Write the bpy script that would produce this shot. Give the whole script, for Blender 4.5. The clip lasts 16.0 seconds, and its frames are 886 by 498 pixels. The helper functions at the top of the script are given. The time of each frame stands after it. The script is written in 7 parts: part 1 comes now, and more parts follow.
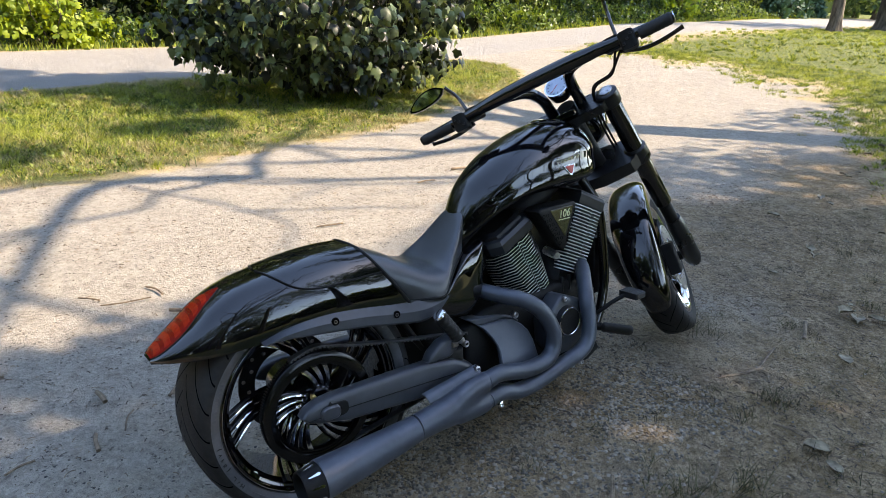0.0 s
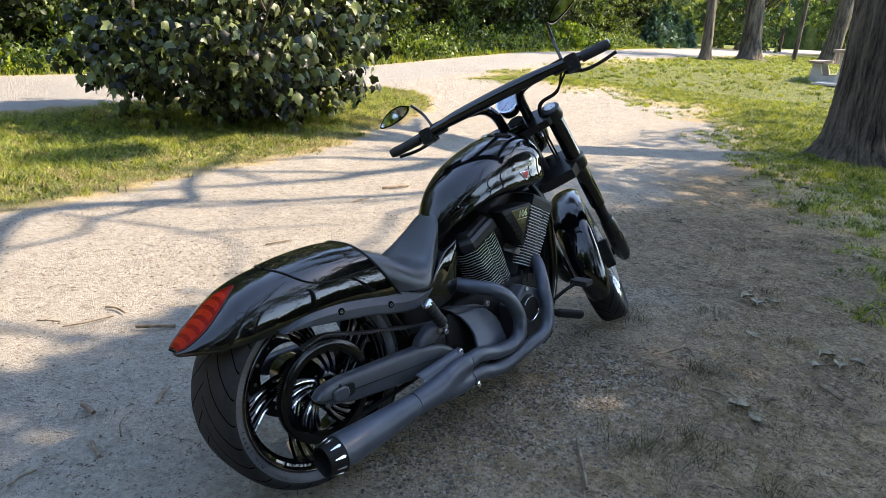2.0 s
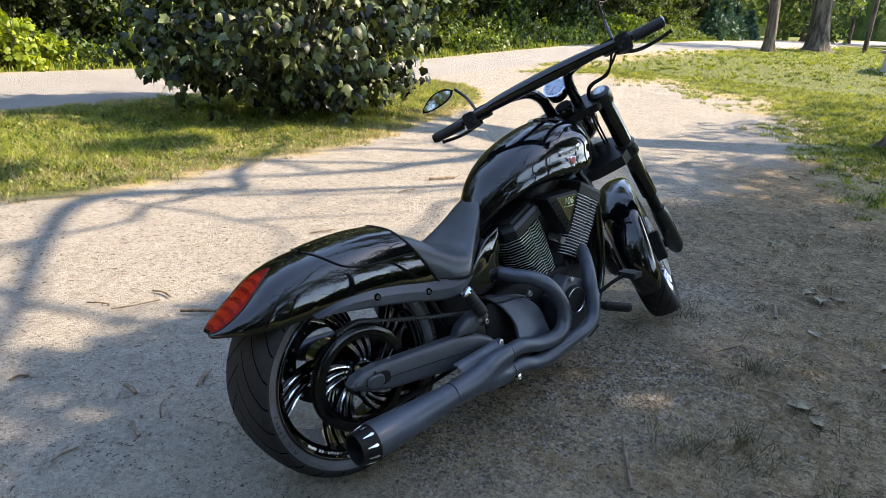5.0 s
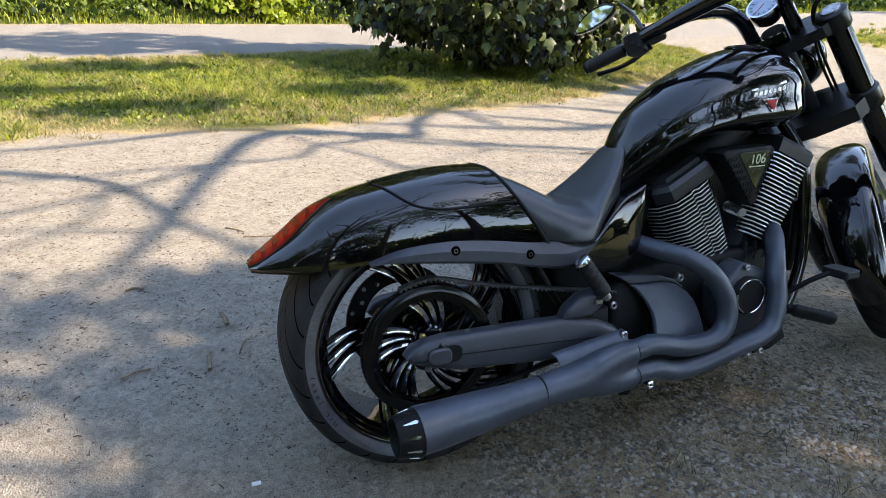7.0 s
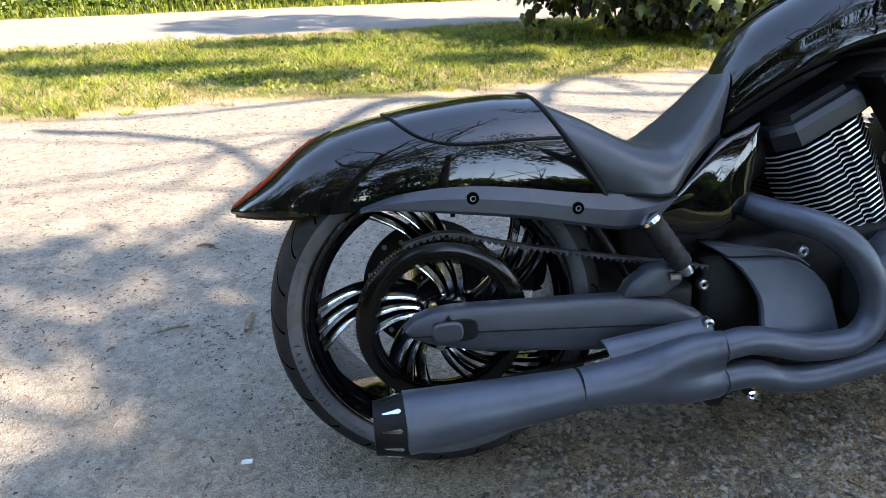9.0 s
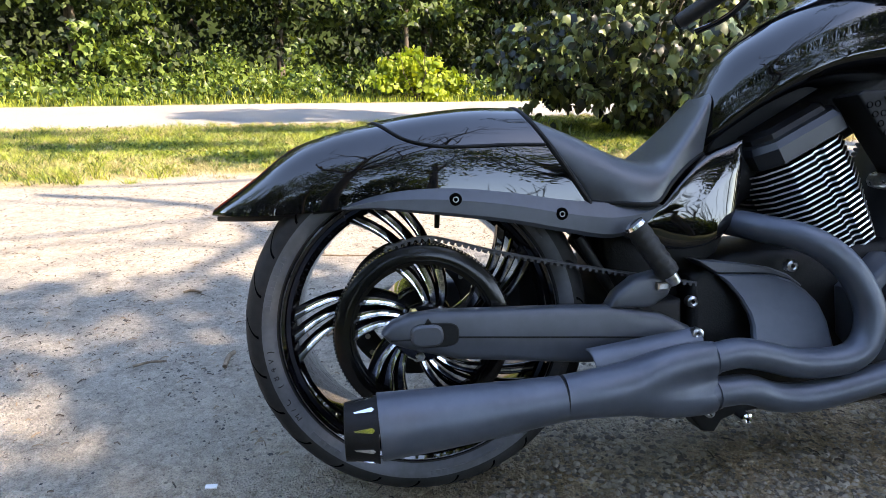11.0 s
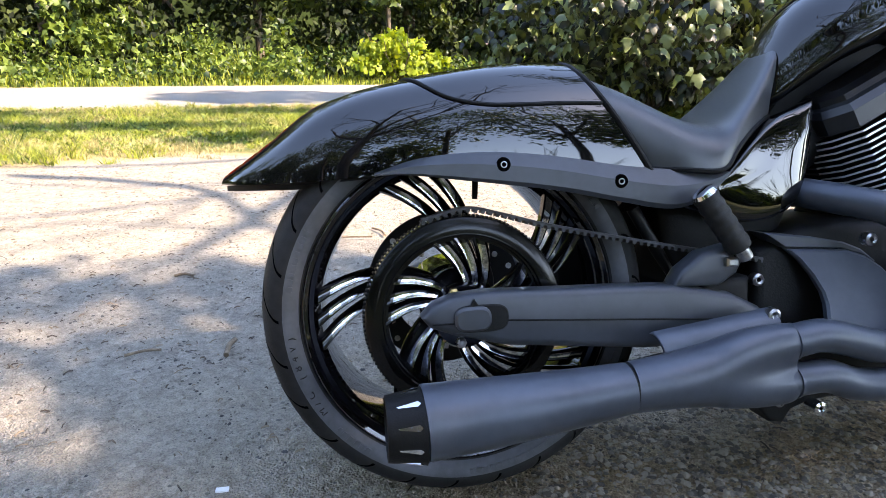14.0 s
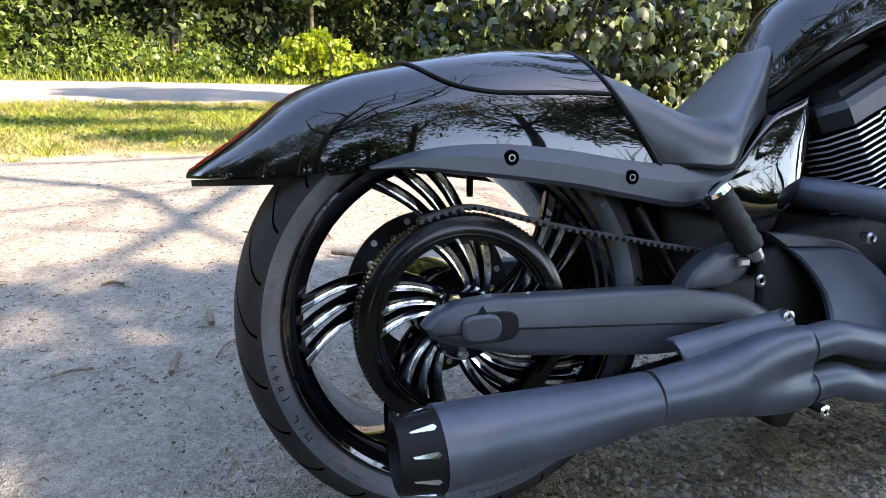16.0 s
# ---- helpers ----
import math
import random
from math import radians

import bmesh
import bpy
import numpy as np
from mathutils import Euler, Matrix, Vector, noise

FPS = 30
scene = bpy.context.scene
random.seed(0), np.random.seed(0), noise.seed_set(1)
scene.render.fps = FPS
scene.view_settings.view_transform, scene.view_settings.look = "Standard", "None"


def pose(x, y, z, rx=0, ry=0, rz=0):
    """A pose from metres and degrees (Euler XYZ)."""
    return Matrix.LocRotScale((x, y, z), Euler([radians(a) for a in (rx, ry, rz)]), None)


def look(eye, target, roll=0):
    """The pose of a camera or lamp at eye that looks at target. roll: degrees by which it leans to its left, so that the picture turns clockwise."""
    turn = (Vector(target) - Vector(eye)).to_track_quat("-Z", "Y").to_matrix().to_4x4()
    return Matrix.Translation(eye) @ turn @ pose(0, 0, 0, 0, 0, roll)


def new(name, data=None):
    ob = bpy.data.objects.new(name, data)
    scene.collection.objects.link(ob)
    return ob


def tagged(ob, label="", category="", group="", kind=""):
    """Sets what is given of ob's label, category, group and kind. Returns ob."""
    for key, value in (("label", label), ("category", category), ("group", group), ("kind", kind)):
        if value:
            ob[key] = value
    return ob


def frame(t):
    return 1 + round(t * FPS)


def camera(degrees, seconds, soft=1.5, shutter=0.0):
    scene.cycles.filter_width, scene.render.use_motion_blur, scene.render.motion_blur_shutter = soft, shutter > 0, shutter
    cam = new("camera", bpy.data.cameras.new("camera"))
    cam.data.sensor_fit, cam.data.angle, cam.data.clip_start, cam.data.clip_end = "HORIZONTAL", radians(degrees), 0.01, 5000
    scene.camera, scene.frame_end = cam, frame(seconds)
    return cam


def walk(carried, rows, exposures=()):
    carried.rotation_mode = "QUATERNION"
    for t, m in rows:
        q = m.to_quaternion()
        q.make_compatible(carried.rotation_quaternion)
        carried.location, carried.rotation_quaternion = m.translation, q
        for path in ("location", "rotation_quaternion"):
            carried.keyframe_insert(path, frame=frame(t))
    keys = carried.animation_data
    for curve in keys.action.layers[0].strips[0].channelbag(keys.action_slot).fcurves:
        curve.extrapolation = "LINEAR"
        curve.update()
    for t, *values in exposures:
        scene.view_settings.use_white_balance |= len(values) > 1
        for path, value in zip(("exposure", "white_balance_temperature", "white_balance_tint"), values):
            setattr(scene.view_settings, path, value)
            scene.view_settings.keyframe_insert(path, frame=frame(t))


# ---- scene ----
cam = camera(68.5, 16.0, soft=0.5)
PATH = [
    (0, (-0.682, -1.408, 1.413), (0.479, 0.037, 0.661), 3.0),
    (0.5, (-0.853, -1.381, 1.402), (0.379, 0.014, 0.669), 1.7),
    (1, (-0.993, -1.402, 1.396), (0.298, -0.071, 0.646), 2.4),
    (1.5, (-1.029, -1.409, 1.401), (0.331, -0.116, 0.709), 3.1),
    (2, (-1.041, -1.443, 1.401), (0.352, -0.17, 0.739), 3.6),
    (2.5, (-1.035, -1.452, 1.391), (0.342, -0.166, 0.721), 3.4),
    (3, (-1.031, -1.44, 1.385), (0.321, -0.135, 0.7), 3.1),
    (5.5, (-0.932, -1.419, 1.322), (0.287, 0.015, 0.644), 2.9),
    (6, (-0.774, -1.398, 1.282), (0.25, 0.175, 0.591), 2.7),
    (6.5, (-0.634, -1.357, 1.244), (0.231, 0.31, 0.556), 1.8),
    (7, (-0.508, -1.267, 1.153), (0.229, 0.415, 0.361), 2.8),
    (7.5, (-0.336, -1.198, 1.1), (0.241, 0.515, 0.245), 2.4),
    (8, (-0.163, -1.245, 1.068), (0.153, 0.539, 0.221), 2.1),
    (8.5, (-0.096, -1.221, 1.018), (0.097, 0.579, 0.169), 0.2),
    (9, (-0.146, -1.098, 0.969), (0.111, 0.698, 0.128), -1.0),
    (9.5, (-0.157, -1.069, 0.812), (0.16, 0.773, 0.1), 1.6),
    (10, (-0.155, -1.111, 0.795), (0.194, 0.763, 0.189), 0.3),
    (10.2, (-0.134, -1.143, 0.802), (0.175, 0.745, 0.218), 1.1),
    (12.5, (-0.117, -1.136, 0.785), (0.13, 0.773, 0.241), -0.2),
    (13, (-0.16, -1.078, 0.774), (0.094, 0.819, 0.194), 1.0),
    (13.5, (-0.182, -1.034, 0.756), (0.076, 0.859, 0.164), 0.2),
    (14, (-0.206, -1.005, 0.741), (0.131, 0.874, 0.146), 0.7),
    (14.5, (-0.25, -0.959, 0.732), (0.196, 0.902, 0.151), 1.5),
    (15, (-0.279, -0.91, 0.721), (0.25, 0.933, 0.154), 1.2),
    (15.5, (-0.282, -0.892, 0.713), (0.265, 0.943, 0.136), 2.0),
    (16, (-0.299, -0.885, 0.706), (0.274, 0.942, 0.128), 2.4),
]
walk(cam, [(t, look(eye, target, roll)) for t, eye, target, roll in PATH], exposures=[(0.0, 2.57, 8150, 15), (7.0, 2.52, 8150, 15), (8.0, 2.85, 8150, 15), (9.0, 3.0, 8100, 16), (12.5, 3.15, 8200, 19), (16.0, 3.2, 8300, 20)])

# ---- world, sun, exposure ----
SUN_FROM = Vector((0.783, -0.622, 0.0))      # where the sun stands, on the plan
SUN_HEIGHT = radians(42)
SHIFT = 1 / math.tan(SUN_HEIGHT)             # a shadow's way over the ground for each metre of height

world = bpy.data.worlds.new("sky")
scene.world = world
world.use_nodes = True
wn = world.node_tree
sky = wn.nodes.new("ShaderNodeTexSky")
sky.sky_type, sky.sun_disc, sky.sun_elevation = "NISHITA", False, SUN_HEIGHT
sky.dust_density, sky.ozone_density = 0.25, 3.4
sky.sun_rotation = math.atan2(SUN_FROM.x, SUN_FROM.y)
wn.links.new(sky.outputs[0], wn.nodes["Background"].inputs[0])
wn.nodes["Background"].inputs[1].default_value = 0.15

sun_data = bpy.data.lights.new("sun", "SUN")
sun_data.energy, sun_data.angle, sun_data.color = 2.6, radians(0.6), (1.0, 0.93, 0.83)
sun = new("sun", sun_data)
sun.matrix_world = look((SUN_FROM * math.cos(SUN_HEIGHT) + Vector((0, 0, math.sin(SUN_HEIGHT)))) * 40, (0, 0, 0))


# ---- materials ----
def surface(name, dark, light, rough=0.5, metal=0.0, size=20.0, bump=0.0, bump_size=80.0, coat=0.0, spread=0.1, island=0.0, specular=0.5):
    """A procedural surface: two colours mixed by coarse and fine noise, with uneven gloss and fine relief."""
    m = bpy.data.materials.new(name)
    m.use_nodes = True
    t = m.node_tree
    b = t.nodes["Principled BSDF"]
    co = t.nodes.new("ShaderNodeTexCoord")
    n1, n2 = t.nodes.new("ShaderNodeTexNoise"), t.nodes.new("ShaderNodeTexNoise")
    n1.inputs["Scale"].default_value, n1.inputs["Detail"].default_value = size, 5
    n2.inputs["Scale"].default_value, n2.inputs["Detail"].default_value = size * 7, 4
    t.links.new(co.outputs["Object"], n1.inputs["Vector"])
    t.links.new(co.outputs["Object"], n2.inputs["Vector"])
    add = t.nodes.new("ShaderNodeMath")
    add.operation = "ADD"
    half = t.nodes.new("ShaderNodeMath")
    half.operation, half.inputs[1].default_value = "MULTIPLY_ADD", 0.4
    half.inputs[2].default_value = -0.2
    t.links.new(n2.outputs["Fac"], half.inputs[0])
    t.links.new(n1.outputs["Fac"], add.inputs[0])
    t.links.new(half.outputs[0], add.inputs[1])
    ramp = t.nodes.new("ShaderNodeValToRGB")
    ramp.color_ramp.elements[0].position, ramp.color_ramp.elements[1].position = 0.33, 0.67
    ramp.color_ramp.elements[0].color, ramp.color_ramp.elements[1].color = (*dark, 1), (*light, 1)
    last = add.outputs[0]
    if island:
        geo = t.nodes.new("ShaderNodeNewGeometry")
        isl = t.nodes.new("ShaderNodeMath")
        isl.operation, isl.inputs[1].default_value = "MULTIPLY_ADD", island
        off = t.nodes.new("ShaderNodeMath")
        off.operation, off.inputs[1].default_value = "SUBTRACT", island / 2
        t.links.new(geo.outputs["Random Per Island"], isl.inputs[0])
        t.links.new(last, isl.inputs[2])
        t.links.new(isl.outputs[0], off.inputs[0])
        last = off.outputs[0]
    t.links.new(last, ramp.inputs[0])
    t.links.new(ramp.outputs[0], b.inputs["Base Color"])
    mr = t.nodes.new("ShaderNodeMapRange")
    mr.inputs["To Min"].default_value, mr.inputs["To Max"].default_value = max(0.02, rough - spread), min(1, rough + spread)
    t.links.new(n1.outputs["Fac"], mr.inputs["Value"])
    t.links.new(mr.outputs[0], b.inputs["Roughness"])
    b.inputs["Metallic"].default_value = metal
    b.inputs["Coat Weight"].default_value = coat
    b.inputs["Coat Roughness"].default_value = 0.02
    b.inputs["Specular IOR Level"].default_value = specular
    if bump:
        n3, bp = t.nodes.new("ShaderNodeTexNoise"), t.nodes.new("ShaderNodeBump")
        n3.inputs["Scale"].default_value, n3.inputs["Detail"].default_value = bump_size, 5
        bp.inputs["Strength"].default_value, bp.inputs["Distance"].default_value = bump, 0.01
        t.links.new(co.outputs["Object"], n3.inputs["Vector"])
        t.links.new(n3.outputs["Fac"], bp.inputs["Height"])
        t.links.new(bp.outputs[0], b.inputs["Normal"])
    return m


def leafy(name, dark, light, island=0.5, size=1.5, through_light=0.35, rough=0.45):
    """Leaf surface: colour by leaf and by clump, with some light coming through it."""
    m = surface(name, dark, light, rough, 0, size, 0, 1, 0, 0.1, island, 0.4)
    t = m.node_tree
    b = t.nodes["Principled BSDF"]
    tl, mx = t.nodes.new("ShaderNodeBsdfTranslucent"), t.nodes.new("ShaderNodeMixShader")
    gain = t.nodes.new("ShaderNodeMix")
    gain.data_type, gain.blend_type = "RGBA", "MULTIPLY"
    gain.inputs[0].default_value = 1
    src = b.inputs["Base Color"].links[0].from_socket
    t.links.new(src, gain.inputs[6])
    gain.inputs[7].default_value = (1.6, 1.5, 0.6, 1)
    t.links.new(gain.outputs[2], tl.inputs[0])
    mx.inputs[0].default_value = through_light
    t.links.new(b.outputs[0], mx.inputs[1])
    t.links.new(tl.outputs[0], mx.inputs[2])
    t.links.new(mx.outputs[0], t.nodes["Material Output"].inputs[0])
    return m


M_GLOSS = surface("gloss_black_paint", (0.002, 0.002, 0.0025), (0.004, 0.004, 0.005), 0.025, 0, 6, 0, 1, 0.45, 0.012, 0, 0.5)
M_SATIN = surface("satin_black_coating", (0.034, 0.039, 0.0465), (0.047, 0.0535, 0.064), 0.38, 0.0, 9, 0.03, 900, 0, 0.05)
M_CERAMIC = surface("matt_black_ceramic", (0.050, 0.060, 0.077), (0.072, 0.085, 0.107), 0.38, 0.35, 7, 0.04, 700, 0, 0.06)
M_CASE = surface("dark_engine_case", (0.005, 0.005, 0.006), (0.011, 0.011, 0.012), 0.45, 0.1, 14, 0.06, 500, 0, 0.1, 0, 0.3)
M_DARK = surface("dull_black_metal", (0.003, 0.003, 0.003), (0.007, 0.007, 0.007), 0.55, 0.0, 15, 0.1, 300, 0, 0.1, 0, 0.2)
M_SEAT = surface("black_vinyl", (0.022, 0.026, 0.032), (0.033, 0.038, 0.046), 0.32, 0, 12, 0.08, 1200, 0, 0.05, 0, 0.75)
M_RUBBER = surface("tyre_rubber", (0.009, 0.009, 0.009), (0.020, 0.0195, 0.019), 0.72, 0, 10, 0.12, 500, 0, 0.06, 0, 0.25)
M_HEAD = surface("cylinder_head_coating", (0.012, 0.0135, 0.0155), (0.019, 0.021, 0.024), 0.34, 0.1, 9, 0.03, 700, 0, 0.05)
M_FORK = surface("fork_black", (0.006, 0.0065, 0.0075), (0.011, 0.012, 0.0135), 0.28, 0.0, 9, 0.02, 900, 0, 0.05)
M_SIDEWALL = surface("tyre_sidewall", (0.050, 0.053, 0.057), (0.080, 0.084, 0.090), 0.6, 0, 14, 0.06, 500, 0, 0.08, 0, 0.35)
M_SPOKE = surface("polished_spoke_face", (0.16, 0.165, 0.17), (0.78, 0.79, 0.82), 0.08, 1.0, 38, 0.03, 300, 0, 0.05)
# near-black without gloss: the shade of grooves and recesses as a colour
M_RECESS_SHADE = surface("recess_shade", (0.001, 0.001, 0.001), (0.002, 0.002, 0.002), 0.95, 0, 10, 0, 1, 0, 0.02, 0, 0.0)
M_GRIP = surface("grip_rubber", (0.004, 0.004, 0.004), (0.009, 0.009, 0.009), 0.6, 0, 40, 0.2, 900)
M_CHROME = surface("polished_metal", (0.75, 0.76, 0.78), (0.85, 0.86, 0.88), 0.07, 1.0, 30, 0, 1, 0, 0.04)
M_FIN = surface("machined_fin_edge", (0.55, 0.56, 0.58), (0.78, 0.79, 0.81), 0.30, 0.6, 60, 0.05, 900, 0, 0.08)
M_STEEL = surface("zinc_steel", (0.32, 0.32, 0.33), (0.55, 0.55, 0.56), 0.3, 1.0, 80, 0.05, 900)
M_BRASS = surface("brass_nut", (0.45, 0.33, 0.12), (0.6, 0.45, 0.2), 0.3, 1.0, 80)
M_RED = surface("red_lamp_lens", (0.16, 0.003, 0.001), (0.25, 0.006, 0.002), 0.22, 0, 70, 0.2, 260, 0.0, 0.05, 0, 0.10)
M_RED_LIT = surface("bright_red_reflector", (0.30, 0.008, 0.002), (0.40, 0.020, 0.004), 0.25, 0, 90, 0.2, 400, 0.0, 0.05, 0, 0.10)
M_WHITE = surface("gauge_face", (0.35, 0.45, 0.6), (0.5, 0.58, 0.7), 0.3, 0, 30)
M_BADGE = surface("badge_silver", (0.55, 0.55, 0.56), (0.75, 0.75, 0.76), 0.25, 0.8, 60)
M_BADGE_RED = surface("badge_red", (0.4, 0.02, 0.015), (0.5, 0.03, 0.02), 0.3, 0, 60)
M_OLIVE = surface("dark_olive_panel", (0.012, 0.016, 0.006), (0.03, 0.036, 0.012), 0.2, 0, 12, 0, 1, 0.6)
M_TEXT = surface("pale_yellow_print", (0.5, 0.52, 0.3), (0.6, 0.62, 0.36), 0.4, 0, 60)
M_MIRROR = surface("mirror_glass", (0.8, 0.82, 0.8), (0.85, 0.87, 0.85), 0.03, 1.0, 5, 0, 1, 0, 0.01)
M_GOLDRING = surface("smoked_pulley_gloss", (0.002, 0.002, 0.002), (0.004, 0.004, 0.004), 0.14, 0, 6, 0, 1, 0.0, 0.02, 0, 0.28)
M_BARK = surface("bark", (0.026, 0.021, 0.016), (0.155, 0.128, 0.098), 0.9, 0, 9, 1.0, 26, 0, 0.1, 0, 0.2)
grain = M_BARK.node_tree.nodes.new("ShaderNodeMapping")
grain.inputs["Scale"].default_value = (1.0, 1.0, 0.16)
source = next(n for n in M_BARK.node_tree.nodes if n.type == "TEX_COORD").outputs["Object"]
for socket in [link.to_socket for link in source.links]:
    M_BARK.node_tree.links.new(grain.outputs[0], socket)
M_BARK.node_tree.links.new(source, grain.inputs[0])
M_STONE = surface("gravel_stone", (0.085, 0.074, 0.058), (0.31, 0.265, 0.205), 0.85, 0, 30, 0.3, 200, 0, 0.1, 0.7)
M_PEBBLE = surface("dark_pebble", (0.045, 0.042, 0.040), (0.17, 0.155, 0.135), 0.8, 0, 30, 0.3, 200, 0, 0.1, 0.7)
M_TWIG = surface("dry_twig", (0.08, 0.056, 0.035), (0.26, 0.195, 0.13), 0.8, 0, 25, 0.4, 150)
M_DRYTWIG = surface("bark_bits", (0.05, 0.035, 0.025), (0.24, 0.18, 0.12), 0.85, 0, 25, 0.4, 150, 0, 0.1, 0.6)
M_DRYLEAF = surface("dry_leaf", (0.10, 0.078, 0.045), (0.28, 0.24, 0.16), 0.7, 0, 14, 0.3, 90, 0, 0.1, 0.4)
M_CONCRETE = surface("pale_concrete", (0.42, 0.40, 0.36), (0.6, 0.58, 0.53), 0.85, 0, 6, 0.3, 120)
M_PLANK = surface("weathered_plank", (0.16, 0.115, 0.085), (0.30, 0.23, 0.18), 0.8, 0, 9, 0.3, 90)
M_SIGN = surface("green_sign", (0.01, 0.12, 0.08), (0.02, 0.18, 0.12), 0.5, 0, 6)
M_SIGN_BAR = surface("white_sign_print", (0.6, 0.6, 0.6), (0.7, 0.7, 0.7), 0.5, 0, 6)
M_GRASS = leafy("grass_blade", (0.022, 0.056, 0.005), (0.29, 0.33, 0.050), 0.45, 4.0, 0.35, 0.5)
M_CLOVER = leafy("low_herb_leaf", (0.04, 0.085, 0.012), (0.24, 0.29, 0.06), 0.6, 3.0, 0.3, 0.5)
M_WEED = leafy("wiry_grass", (0.030, 0.034, 0.014), (0.095, 0.090, 0.042), 0.5, 3, 0.2, 0.6)
M_STRAW = leafy("dry_grass_blade", (0.16, 0.135, 0.06), (0.42, 0.36, 0.19), 0.6, 1.5, 0.25, 0.6)
M_LEAF = leafy("broad_leaf", (0.005, 0.013, 0.003), (0.125, 0.160, 0.028), 0.8, 1.2, 0.18, 0.40)
M_BUSH = leafy("bush_leaf", (0.003, 0.008, 0.003), (0.120, 0.155, 0.058), 0.8, 1.6, 0.14, 0.42)
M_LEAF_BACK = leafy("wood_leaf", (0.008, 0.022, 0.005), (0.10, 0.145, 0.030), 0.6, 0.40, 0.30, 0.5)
# yellower copy of the wood leaf, with sunlight put into the colour
M_LEAF_SUN_TINT = leafy("sun_tinted_leaf", (0.010, 0.030, 0.006), (0.125, 0.182, 0.034), 0.6, 0.5, 0.35, 0.45)
M_BELT = surface("belt_rubber", (0.030, 0.031, 0.033), (0.050, 0.052, 0.055), 0.6, 0, 20, 0.05, 600, 0, 0.06, 0, 0.35)
# near-black leaf green: the shade inside the wood is put into the colour
M_LEAF_SHADED = leafy("shaded_wood_leaf", (0.003, 0.009, 0.002), (0.035, 0.055, 0.010), 0.7, 0.6, 0.15, 0.8)
M_LEAF_YELLOW = leafy("yellow_green_leaf", (0.10, 0.16, 0.015), (0.26, 0.32, 0.03), 0.5, 1.2, 0.4, 0.5)
# leaf green paled, so that distance haze sits in the colour
M_LEAF_HAZED = leafy("hazed_leaf", (0.05, 0.09, 0.04), (0.16, 0.22, 0.08), 0.5, 0.5, 0.4, 0.6)
M_SPRUCE = leafy("spruce_needles", (0.02, 0.06, 0.035), (0.06, 0.12, 0.07), 0.5, 1.5, 0.1, 0.6)


# ---- mesh helpers ----
def make_mesh(name, verts, faces, mats, smooth=40, index=None):
    me = bpy.data.meshes.new(name)
    me.from_pydata([tuple(v) for v in verts], [], [tuple(f) for f in faces])
    for m in (mats if isinstance(mats, (list, tuple)) else [mats]):
        me.materials.append(m)
    if index is not None:
        me.polygons.foreach_set("material_index", index)
    if smooth:
        me.polygons.foreach_set("use_smooth", [True] * len(me.polygons))
        me.set_sharp_from_angle(angle=radians(smooth))
    me.update()
    return me


